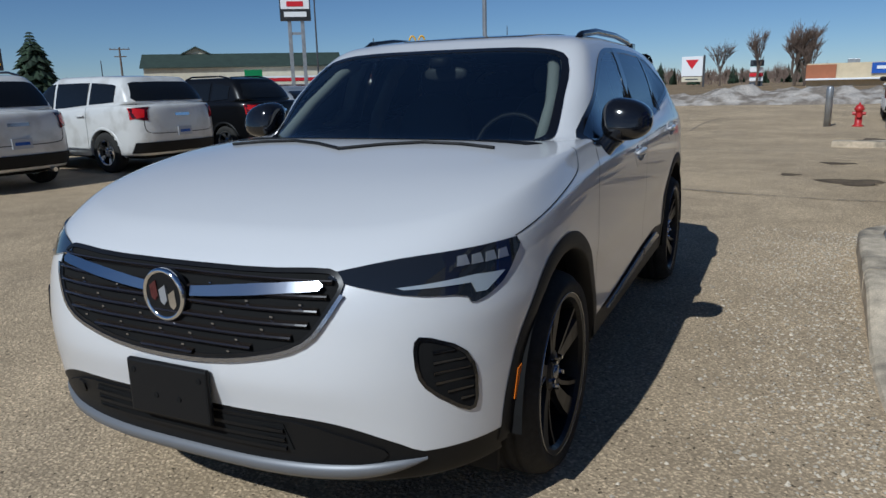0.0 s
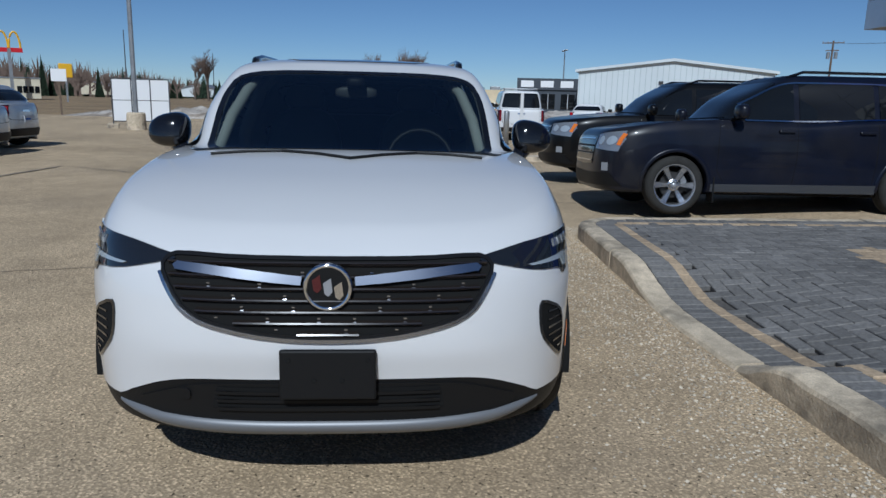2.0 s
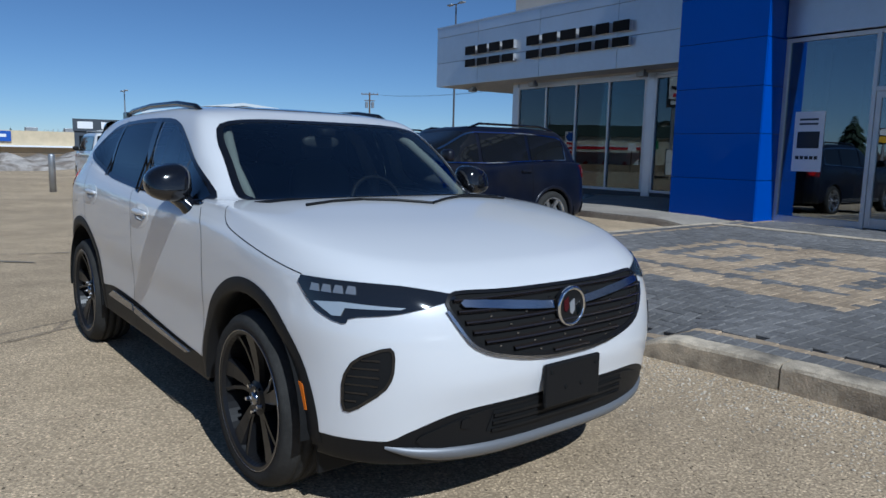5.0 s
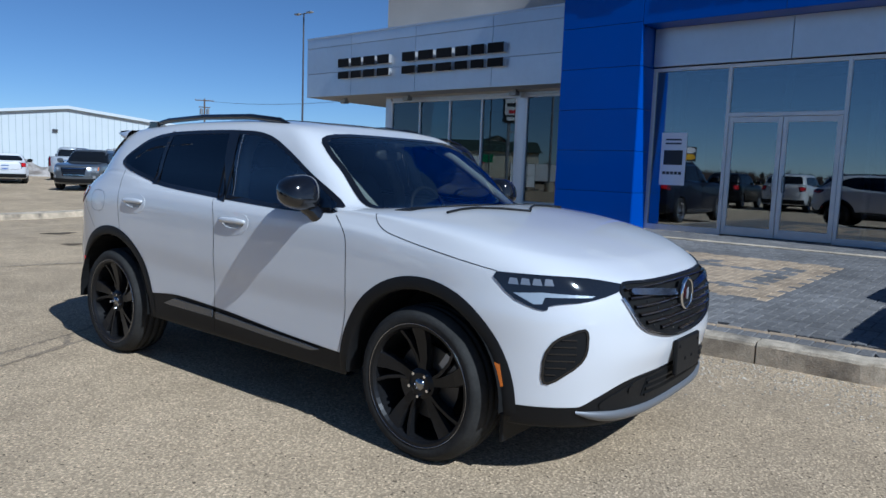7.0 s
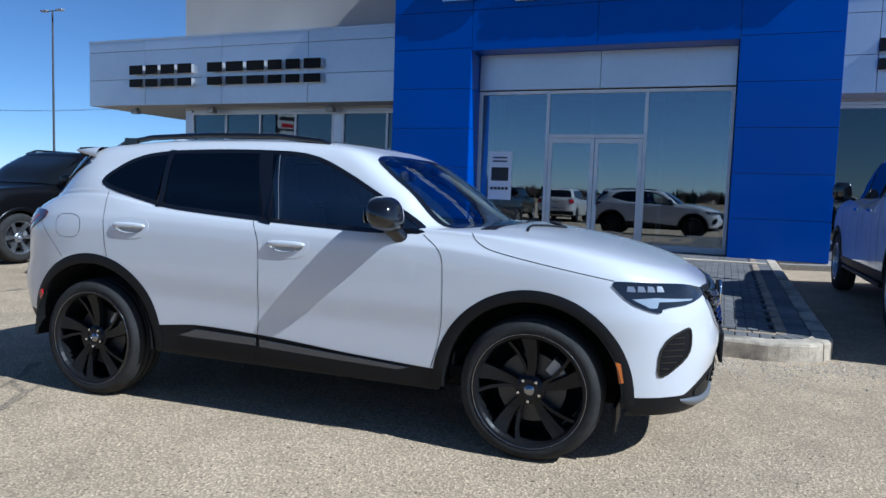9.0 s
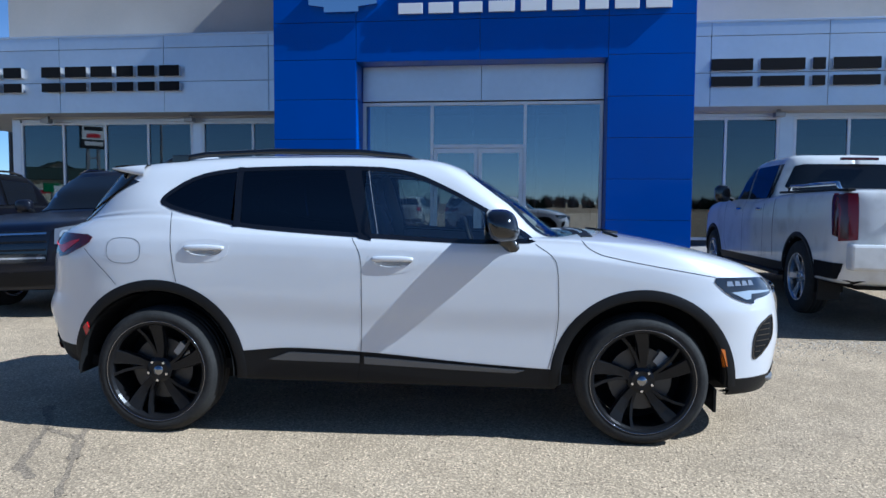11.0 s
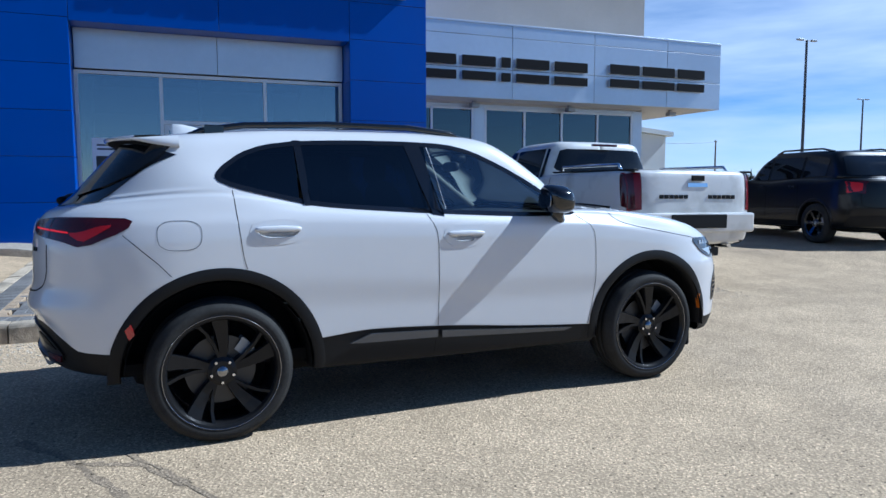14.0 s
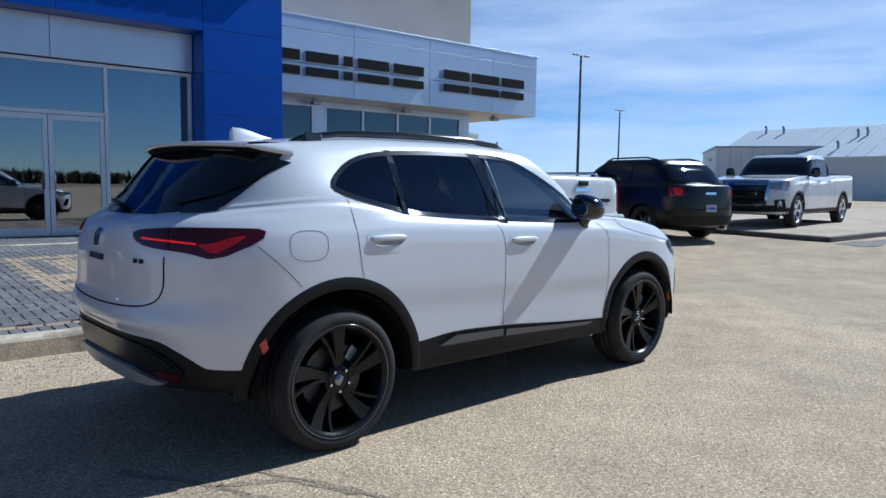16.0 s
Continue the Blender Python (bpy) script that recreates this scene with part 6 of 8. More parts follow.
        part("door_seam", seam(sh, [(cowl - .02, h1 - .02), (cowl - .01, clear + .3), (cowl - .10, clear + .16)], "side", s, .009), M["under"], car)
        if handles:
            for x in cut:
                p, _ = sh.hit("side", x + .14, b0 - .08, s)
                part("door_handle", box(x + .04, x + .24, min(p.y, p.y + s * .035), max(p.y, p.y + s * .035), b0 - .10, b0 - .065, .01), M["chrome" if bed else paint], car)
        mp, _ = sh.hit("side", cowl - .22, b0 + .03, s)
        m = part("door_mirror", blob(cowl - .22, mp.y + s * .16, b0 + .14, .07, .12, .09 if not bed else .13, 3), M[("gloss_black" if bed else (paint if paint != "paint_white" else "trim_black"))], car, smooth=True)
        part("mirror_stalk", tube([(cowl - .2, mp.y + s * .08, b0 + .09), (cowl - .18, mp.y - s * .02, b0 + .04)], .03), M["trim_black"], m)
        part("sill_trim", patch(sh, [(wb / 2 - R * 1.2, clear + .13), (-wb / 2 + R * 1.2, clear + .15), (-wb / 2 + R * 1.2, clear + .05), (wb / 2 - R * 1.2, clear + .04)], "side", s, lift=.012, step=.12), M[sill or trim or paint], car, smooth=True)
        hz = h0 - .03
        hl = [(s * (w - .42), hz - .02), (s * (w - .08), hz + .03), (s * (w - .05), hz - .07), (s * (w - .07), hz - .22), (s * (w - .40), hz - .19)]
        hd = part("headlight", patch(sh, hl, "front", lift=.008, depth=.02, step=.06), M["lamp_house"], car, "clear headlight", smooth=True)
        for yy in (() if bed else (.15, .30)):
            part("reflector", patch(sh, [(s * (w - yy + .055 * math.cos(a)), hz - .09 + .055 * math.sin(a)) for a in [i * math.pi / 6 for i in range(12)]], "front", lift=.012, depth=.004, step=.04), M["lamp_clear"], hd)
        if bed:
            part("day_light", patch(sh, [(s * (w - .41), hz - .025), (s * (w - .09), hz + .022), (s * (w - .09), hz - .010), (s * (w - .41), hz - .055)], "front", lift=.014, depth=.006, step=.05), M["lamp_clear"], hd, "bright clear light strip")
            part("day_light", patch(sh, [(s * (w - .16), hz - .02), (s * (w - .09), hz - .01), (s * (w - .10), hz - .205), (s * (w - .16), hz - .20)], "front", lift=.015, depth=.006, step=.05), M["lamp_clear"], hd, "bright clear light strip")
        part("indicator", patch(sh, [(s * (w - .085), hz + .0), (s * (w - .06), hz - .01), (s * (w - .065), hz - .15), (s * (w - .09), hz - .14)], "front", lift=.014), M["lamp_amber"], hd)
        part("fog_lamp", patch(sh, [(s * (w - .22), .62), (s * (w - .14), .62), (s * (w - .14), .52), (s * (w - .22), .52)], "front", lift=.012), M["trim_grey"], car)
        tz = zr - .06
        if lamps == "side":
            tl = [(s * (w - .24), tz - .02), (s * (w - .06), tz + .01), (s * (w - .05), tz - .19), (s * (w - .22), tz - .15)]
        else:
            tl = [(s * (w - .17), tz + .02), (s * (w - .035), tz + .02), (s * (w - .035), tz - .46), (s * (w - .17), tz - .44)]
        tp = part("tail_lamp", patch(sh, tl, "rear", lift=.012, depth=.03, step=.05), M["lamp_tail" if lamps == "side" else "lamp_tall"], car, "red tail lamp", smooth=True)
        part("lens_side", patch(sh, [(xr + .30, tz), (xr + .10, tz + .02), (xr + .08, tz - (.21 if lamps == "side" else .44)), (xr + .24, tz - (.16 if lamps == "side" else .40))], "side", s, lift=.01, step=.05), M["lamp_red"], tp, smooth=True)
        if bed:
            # black patch on the low body side imitates the shaded space under the bed
            part("rear_valance", patch(sh, [(-wb / 2 - R * 1.22, clear + .26), (xr + .05, clear + .26), (xr + .06, clear + .02), (-wb / 2 - R * 1.2, clear + .02)], "side", s, lift=.012, step=.08), M["under"], car, "black patch standing for the dark open space under the bed")
            part("front_valance", patch(sh, [(xf - .25, clear + .18), (wb / 2 + R * 1.22, clear + .18), (wb / 2 + R * 1.2, clear + .02), (xf - .25, clear + .02)], "side", s, lift=.012, step=.08), M["trim_black"], car)
            part("bed_seam", seam(sh, [(rbase - .02, b1), (rbase - .02, clear + .2)], "side", s, .014), M["under"], car)
            part("bed_rail_cap", box(xr + .08, rbase - .04, min(s * (w - .14), s * (w - .06)), max(s * (w - .14), s * (w - .06)), bed - .015, bed + .012, .006), M["trim_black"], car, "black plastic bed rail cap")
        if rails:
            part("roof_rail", tube([(wtop - .15, s * (w - .30), H - .05), (wtop - .35, s * (w - .30), H + .02), (rtop + .5, s * (w - .31), H + .02), (rtop + .2, s * (w - .32), H - .04)], .02, 6), M["gloss_black"], car, "black roof rail")
    wsh = mirrored([(0, H - .10), (w - .40, H - .105), (w - .285, H - .13), (w - .145, h1 + .08), (w - .17, h1 + .05), (0, h1 + .05)])
    part("windshield", patch(sh, wsh, "front", lift=.010, step=.05), M["car_glass"], car, "dark windshield", smooth=True)
    zb = (bed + .03) if bed else max(tail, b1) + .04
    rwn = mirrored([(0, H - .13), (w - .40, H - .135), (w - .30, H - .16), (w - .19, zb + .05), (w - .24, zb), (0, zb)])
    part("rear_window", patch(sh, rwn, "rear", lift=.010, step=.05), M["car_glass"], car, "dark rear window", smooth=True)
    gz0, gz1 = (.60, h0 - .06)
    gr = part("grille", patch(sh, mirrored([(0, gz1), (w - .44, gz1 - .01), (w - .50, gz0), (0, gz0 - .02)]), "front", lift=.008, step=.08), M["gloss_black"], car, "black front grille", smooth=True)
    for i in range(4):
        z = gz0 + .05 + (gz1 - gz0 - .08) * i / 3
        part("grille_bar", patch(sh, [(-(w - .50), z), (w - .50, z), (w - .50, z - .02), (-(w - .50), z - .02)], "front", lift=.02, depth=.012, step=.1), M[grille if i in (0, 3) else "trim_black"], gr)
    if bed:
        fr_o = mirrored([(0, gz1 + .055), (w - .46, gz1 + .05), (w - .405, gz1 - .02), (w - .46, gz0 - .03), (w - .56, gz0 - .07), (0, gz0 - .08)])
        part("grille_frame", patch(sh, fr_o, "front", lift=.03, depth=.03, hole=inset(fr_o, .055)), M["chrome"], gr, "bright chrome grille frame", smooth=True)
        for s in (-1, 1):
            fo_ = [(s * (w - .30), .70), (s * (w - .10), .72), (s * (w - .08), .52), (s * (w - .26), .50)]
            fl = part("fog_surround", patch(sh, fo_, "front", lift=.013, depth=.02, step=.06), M["trim_black"], car, "black fog lamp surround")
            part("fog_lens", patch(sh, [(s * (w - .20), .68), (s * (w - .15), .68), (s * (w - .14), .56), (s * (w - .19), .56)], "front", lift=.018, depth=.006), M["lamp_clear"], fl)
            part("tow_hook", tube([(xf - .02, s * .42, clear + .10), (xf + .06, s * .42, clear + .10), (xf + .06, s * .50, clear + .10), (xf - .02, s * .50, clear + .10)], .02, 6), M["trim_black"], car)
    part("front_bumper", patch(sh, mirrored([(0, clear + .22), (w - .12, clear + .24), (w - .06, clear + .08), (0, clear + .06)]), "front", lift=.012, step=.08), M["trim_black"], car, "black lower front bumper", smooth=True)
    part("rear_bumper", patch(sh, mirrored([(0, clear + .28), (w - .08, clear + .28), (w - .06, clear + .10), (0, clear + .10)]), "rear", lift=.02, step=.08), M["trim_black" if not bed else paint], car, "lower rear bumper", smooth=True)
    pz = .78 if not bed else .52
    rp = part("number_plate", patch(sh, [(-.15, pz), (.15, pz), (.15, pz - .15), (-.15, pz - .15)], "rear", lift=.03, depth=.03), M["plate"], car, "number plate with plain bars")
    part("plate_bar", patch(sh, [(-.11, pz - .055), (.11, pz - .055), (.11, pz - .10), (-.11, pz - .10)], "rear", lift=.034, depth=.003), M["sign_blue"], rp)
    part("rear_mark", patch(sh, [(-.16, zr - .16), (.16, zr - .16), (.16, zr - .21), (-.16, zr - .21)], "rear", lift=.012), M["chrome"], car, "plain chrome mark")
    if not bed:
        part("tailgate_seam", seam(sh, [(-(w - .22), zr + .02), (-(w - .2), .75), (-(w - .3), .68), (w - .3, .68), (w - .2, .75), (w - .22, zr + .02)], "rear", width=.012), M["under"], car)
    part("underbody", box(xr + .25, xf - .3, -w + .25, w - .25, clear - .02, clear + .12, .04), M["under"], car)
    for a in axles:
        part("axle", tube([(a, -w + .15, R), (a, w - .15, R)], .05), M["under"], car)
    part("exhaust", tube([(xr + .3, -w + .45, clear + .02), (xr + .02, -w + .45, clear + .02)], .035), M["chrome"], car)
    fit_wheels(car, wheel_meshes(R, .235, rim, style, M[rim_mat], name), [(a, s * (w - .125), R, 0) for a in axles for s in (-1, 1)])
    return car


def on_ground(x, y, yaw, lift=0.0, **k):
    return pose(x, y, ground_z(x, y) + lift, 0, 0, yaw)


suv = dict(L=4.70, W=1.85, H=1.72, wb=2.86, fo=.93)
nav = vehicle("suv", "dusty navy blue compact suv with six-spoke alloy wheels, parked", "car", pose(-5.03, 4.95, .045, 2.4, 0, -90), 4.82, 1.88, 1.76, 2.94, .93, "paint_navy", hood=(1.01, 1.15), cowl=.98, wtop=.22, rtop=-1.90,
              rbase=-2.22, belt=(1.13, 1.20), tail=1.20, cut=(-1.0, .0), sill="sill_gloss", trim="paint_navy", rim=.258, tyre=.365, edge="chrome", nose=4.6, fine=True)
for s in (-1, 1):
    part("mud_flap", box(.98, 1.0, min(s * .74, s * .94), max(s * .74, s * .94), .16, .48, .004), M["trim_black"], nav)
    part("mud_flap", box(-1.96, -1.94, min(s * .74, s * .94), max(s * .74, s * .94), .16, .48, .004), M["trim_black"], nav)
part("aerial", tube([(-1.75, -.3, 1.72), (-1.92, -.3, 1.98)], .006, 5), M["trim_black"], nav)
part("name_bar", box(.60, .86, -.945, -.937, .79, .82), M["trim_grey"], nav)
vehicle("suv", "black full-size suv parked beside the navy one", "car", on_ground(-8.75, 5.02, -90, -.03), 5.0, 1.98, 1.78, 3.05, .95, "paint_black", hood=(1.05, 1.17), cowl=1.0, wtop=.25, rtop=-1.9, rbase=-2.3,
        belt=(1.15, 1.22), tail=1.2, cut=(-1.0, .0), trim="paint_black", tyre=.38, rim=.26)
truck = vehicle("pickup_truck", "white crew-cab pickup with chrome bed rails, parked nose in", "pickup truck", pose(4.87, 5.62, ground_z(5.1, 5.4), .6, 0, 90), 5.88, 2.04, 1.90, 3.75, .95, "paint_pearl", hood=(1.18, 1.30), cowl=1.22,
                wtop=.55, rtop=-.85, rbase=-1.0, belt=(1.27, 1.32), tail=1.38, clear=.40, tyre=.42, rim=.27, style="six", cut=(-.62, .28), rails=False, trim="trim_black", bed=1.40, lamps="tall", nose=4.0, square=6.0, fine=True)
for s in (-1, 1):
    part("bed_rail", tube([(-1.15, s * .88, 1.40), (-1.22, s * .88, 1.475), (-2.55, s * .88, 1.475), (-2.62, s * .88, 1.40)], .022, 8), M["chrome"], truck, "chrome bed rail", smooth=True)
part("brake_light", box(-1.0, -.93, -.22, .22, 1.815, 1.85, .01), M["lamp_red"], truck)
part("tailgate_handle", box(-3.06, -3.03, -.10, .10, 1.27, 1.34, .008), M["trim_black"], truck)
for y0, y1 in ((-.62, -.16), (.16, .62)):
    for i in range(6):
        a = y0 + (y1 - y0) * i / 6
        part("tailgate_stripe", box(-3.055, -3.04, a, a + .06, 1.04, 1.09, .003), M["trim_black"], truck)
part("step_bumper", box(-3.10, -2.95, -.94, .94, .60, .86, .03), M["paint_pearl"], truck, "white step bumper")
part("bumper_insert", box(-3.115, -3.09, -.45, .45, .66, .84, .01), M["trim_black"], truck)
part("mud_flap", box(-2.42, -2.40, .74, .98, .22, .62, .004), M["trim_black"], truck)
part("mud_flap", box(-2.42, -2.40, -.98, -.74, .22, .62, .004), M["trim_black"], truck)
part("running_board", box(-1.3, 1.2, -1.02, -.90, .38, .43, .01), M["trim_black"], truck)
part("running_board", box(-1.3, 1.2, .90, 1.02, .38, .43, .01), M["trim_black"], truck)
vehicle("suv", "black suv with dark wheels and red tail lamps, parked nose in", "car", pose(11.08, 6.3, ground_z(11.1, 4.6), 0, 0, 80), 4.82, 1.94, 1.76, 2.92, .90, "paint_black", hood=(1.06, 1.17), cowl=.85, wtop=.15,
        rtop=-1.75, rbase=-2.15, belt=(1.14, 1.22), tail=1.2, cut=(-.98, -.05), tyre=.38, rim=.25, rim_mat="gloss_black", trim="paint_black")
vehicle("pickup_truck", "clean white crew-cab pickup with chrome wheels on the raised display pad", "pickup truck", pose(16.92, 5.28, ground_z(15.2, 4.6) + .12, 0, 0, 186), 5.88, 2.04, 1.92, 3.75, .95, "paint_white", hood=(1.18, 1.30),
        cowl=1.22, wtop=.55, rtop=-.85, rbase=-1.0, belt=(1.27, 1.32), tail=1.38, clear=.33, tyre=.42, rim=.28, cut=(-.62, .28), rails=False, trim="trim_black", bed=1.40, lamps="tall", rim_mat="chrome", nose=4.0, square=6.0)
# the row across the lot, tails towards us
vehicle("suv", "white compact suv with red tail lamps in the parked row", "car", on_ground(-2.58, -10.85, -90), paint="paint_pearl", hood=(1.0, 1.13), cowl=.9, wtop=.2, rtop=-1.75, rbase=-2.1, belt=(1.08, 1.18), tail=1.16, cut=(-.98, -.02), **suv)
vehicle("suv", "dusty cream-white suv with chrome wheels in the parked row", "car", on_ground(-5.6, -10.89, -90), 4.72, 1.93, 1.70, 2.82, .95, "paint_pearl", hood=(.98, 1.12), cowl=.95, wtop=.2, rtop=-1.8, rbase=-2.15,
        belt=(1.08, 1.2), tail=1.18, cut=(-.98, -.02), trim=None, rails=False, rim_mat="chrome", style="five")
vehicle("suv", "black small suv in the parked row", "car", on_ground(-8.45, -10.8, -90), 4.26, 1.78, 1.66, 2.56, .85, "paint_black", hood=(.98, 1.1), cowl=.85, wtop=.2, rtop=-1.5, rbase=-1.85, belt=(1.08, 1.18), tail=1.14, cut=(-.85, .0), tyre=.33, rim=.21)
vehicle("sedan", "silver-white saloon in the parked row", "car", on_ground(-11.05, -11.4, -90), 5.0, 1.85, 1.46, 2.83, 1.0, "paint_silver", hood=(.86, .98), cowl=.95, wtop=.2, rtop=-1.15, rbase=-1.75, belt=(.96, 1.03), tail=1.05,
        cut=(-.85, .05), tyre=.33, rim=.22, rails=False, trim=None, clear=.2)
vehicle("hatchback", "silver hatchback in the parked row", "car", on_ground(-13.45, -11.4, -90), 4.04, 1.74, 1.52, 2.53, .80, "paint_silver", hood=(.92, 1.03), cowl=.85, wtop=.2, rtop=-1.4, rbase=-1.75, belt=(1.0, 1.1), tail=1.08,
        cut=(-.85, .0), tyre=.31, rim=.2, rails=False, trim=None, clear=.2)
van = vehicle("van", "white cargo van with rear windows and a roof rack", "van", on_ground(-29.0, 4.5, 178), 5.7, 2.01, 2.10, 3.43, .9, "paint_white", hood=(1.15, 1.3), cowl=1.6, wtop=1.0, rtop=-2.55, rbase=-2.68, belt=(1.3, 1.32), tail=1.30,
        cut=(.2, .8), tyre=.37, rim=.2, rails=False, trim=None, lamps="tall", square=6.0)
part("door_post", box(-3.12, -2.62, -.07, .07, .7, 2.0, .02), M["paint_white"], van)
for x in (-2.2, -1.0, .2):
    part("rack_bar", tube([(x, -.72, 2.16), (x, .72, 2.16)], .02, 6), M["steel"], van)
for y in (-.7, .7):
    part("rack_rail", tube([(-2.3, y, 2.16), (.3, y, 2.16)], .02, 6), M["steel"], van)
    for x in (-2.2, .2):
        part("rack_leg", tube([(x, y, 2.0), (x, y, 2.16)], .02, 6), M["steel"], van)
vehicle("suv", "dark grey suv far across the lot", "car", on_ground(-28.5, 10.5, -40), paint="paint_grey", hood=(1.0, 1.13), cowl=.9, wtop=.2, rtop=-1.75, rbase=-2.1, belt=(1.08, 1.18), tail=1.16, cut=(-.98, -.02), **suv)
vehicle("sedan", "white saloon far across the lot", "car", on_ground(-36, 9.6, 160), 4.6, 1.8, 1.45, 2.7, .95, "paint_white", hood=(.86, .98), cowl=.95, wtop=.2, rtop=-1.1, rbase=-1.7, belt=(.96, 1.03), tail=1.05, cut=(-.8, .05),
        tyre=.32, rim=.2, rails=False, trim=None, clear=.2)
vehicle("pickup_truck", "grey pickup far across the lot", "pickup truck", on_ground(-40, 14.5, 150), 5.6, 1.95, 1.85, 3.5, .95, "paint_silver", hood=(1.1, 1.22), cowl=1.15, wtop=.5, rtop=-.85, rbase=-1.0, belt=(1.2, 1.25), tail=1.3, clear=.36,
        tyre=.39, rim=.24, cut=(-.62, .28), rails=False, bed=1.3, lamps="tall", nose=4.0, square=6.0)


# ---- surroundings ----
def slab(name, outline, top, thick, mat, label, category):
    """A raised concrete slab with a worn edge, following the ground."""
    bm = bmesh.new()
    line = dense(outline + outline[:1], .5)[:-1]
    up = [bm.verts.new((x, y, ground_z(x, y) + top)) for x, y in line]
    dn = [bm.verts.new((x, y, ground_z(x, y) - thick)) for x, y in line]
    bm.faces.new(up)
    n = len(line)
    for i in range(n):
        bm.faces.new((dn[i], dn[(i + 1) % n], up[(i + 1) % n], up[i]))
    bmesh.ops.recalc_face_normals(bm, faces=bm.faces)
    bmesh.ops.bevel(bm, geom=[e for e in bm.edges if all(v in up for v in e.verts)], offset=.02, segments=2, affect="EDGES")
    return tagged(part(name, bm, mat), label, category, kind="structure")


M["walk"] = material("sidewalk_concrete", (0.33, 0.29, 0.235), 0.9, grain=[(.8, .15), (20, .15), (120, .15)], bump=(90, .005), stain=(1.6, (0.2, 0.17, 0.14), .55, .75))
M["darkkerb"] = material("dark_kerb", (0.10, 0.09, 0.085), 0.85, grain=[(2, .3), (30, .2)])
slab("pavement_walk", [(-15.5, 8.95), (-3.36, 8.95), (-3.36, 14.3), (-15.5, 14.3)], .12, .1, M["walk"], "pale concrete walk along the showroom wall", "pavement")
slab("pavement_walk", [(3.30, 10.2), (14.5, 10.2), (14.5, 14.3), (3.30, 14.3)], .10, .1, M["walk"], "pale concrete walk along the showroom wall", "pavement")
M["pad"] = material("dusty_pad_concrete", (0.43, 0.34, 0.23), 0.9, grain=[(.8, .15), (20, .15), (120, .15)], bump=(90, .005), stain=(1.6, (0.30, 0.24, 0.17), .55, .75))
slab("display_pad", [(13.0, 2.4), (34, 2.0), (34, 11), (13.2, 11)], .12, .1, M["pad"], "raised concrete display pad with a dark kerb", "pavement")
dk = bmesh.new()
pl = dense([(13.2, 11), (13.0, 2.4), (34, 2.0)], .5)
for (ax, ay), (bx, by) in zip(pl, pl[1:]):
    l = math.hypot(bx - ax, by - ay)
    nx, ny = (by - ay) / l * -.03, -(bx - ax) / l * -.03
    q = [dk.verts.new(v) for v in ((ax - nx, ay - ny, ground_z(ax, ay) - .05), (bx - nx, by - ny, ground_z(bx, by) - .05), (bx - nx, by - ny, ground_z(bx, by) + .102), (ax - nx, ay - ny, ground_z(ax, ay) + .102))]
    dk.faces.new(q)
    q2 = [dk.verts.new(v) for v in ((bx, by, ground_z(bx, by) + .107), (ax, ay, ground_z(ax, ay) + .107))]
    dk.faces.new((q[3], q[2], q2[0], q2[1]))
tagged(part("display_kerb", dk, M["darkkerb"]), "dark weathered kerb of the display pad", "kerb", kind="structure")
slab("kerb_pad", [(-15.7, 1.9), (-15.1, 1.85), (-15.0, 4.9), (-15.6, 5.0)], .14, .05, M["kerb"], "low concrete wheel stop by the bollards", "kerb")


def rock(name, x, y, z, sx, sy, sz, mat, label, category, seed):
    rnd = random.Random(seed)
    bm = bmesh.new()
    bmesh.ops.create_icosphere(bm, subdivisions=2, radius=1)
    for v in bm.verts:
        k = 1 + rnd.uniform(-.13, .13)
        v.co = Vector((v.co.x * sx * k, v.co.y * sy * k, max(-.2, v.co.z) * sz * k))
    ob = part(name, bm, mat)
    ob.matrix_basis = pose(x, y, z, 0, 0, rnd.uniform(0, 360))
    return tagged(ob, label, category)


# bank of ploughed snow along the lot's edge
rnd = random.Random(11)
ny_, nx_ = 90, 16
verts, faces = [], []
for j in range(ny_ + 1):
    y = -26 + 44 * j / ny_
    hgt = (0.85 + 0.35 * smooth_step((y + 9) / 9)) * (0.75 + .5 * noise.noise(Vector((y * .35, 3, 1)))) * smooth_step((18 - y) / 3) * smooth_step((y + 26) / 6)
    wid = 3.0 + 2.6 * smooth_step((y + 12) / 8)
    for i in range(nx_ + 1):
        s = -1 + 2 * i / nx_
        x = -44.5 - wid + wid * s - .8 * noise.noise(Vector((y * .2, 7, 2)))
        z = hgt * max(0, 1 - s * s) ** .8 * (1 + .55 * noise.noise(Vector((x * .8, y * .8, 0))) + .3 * noise.noise(Vector((x * 2.4, y * 2.4, 4))))
        verts.append((x, y, z - .33))
for j in range(ny_):
    for i in range(nx_):
        a = j * (nx_ + 1) + i
        faces.append((a, a + 1, a + nx_ + 2, a + nx_ + 1))
tagged(part("snow_bank", (verts, faces), M["snow"], smooth=True), "dirty ploughed snow bank melting at the edge of the lot", "snow", kind="stuff")


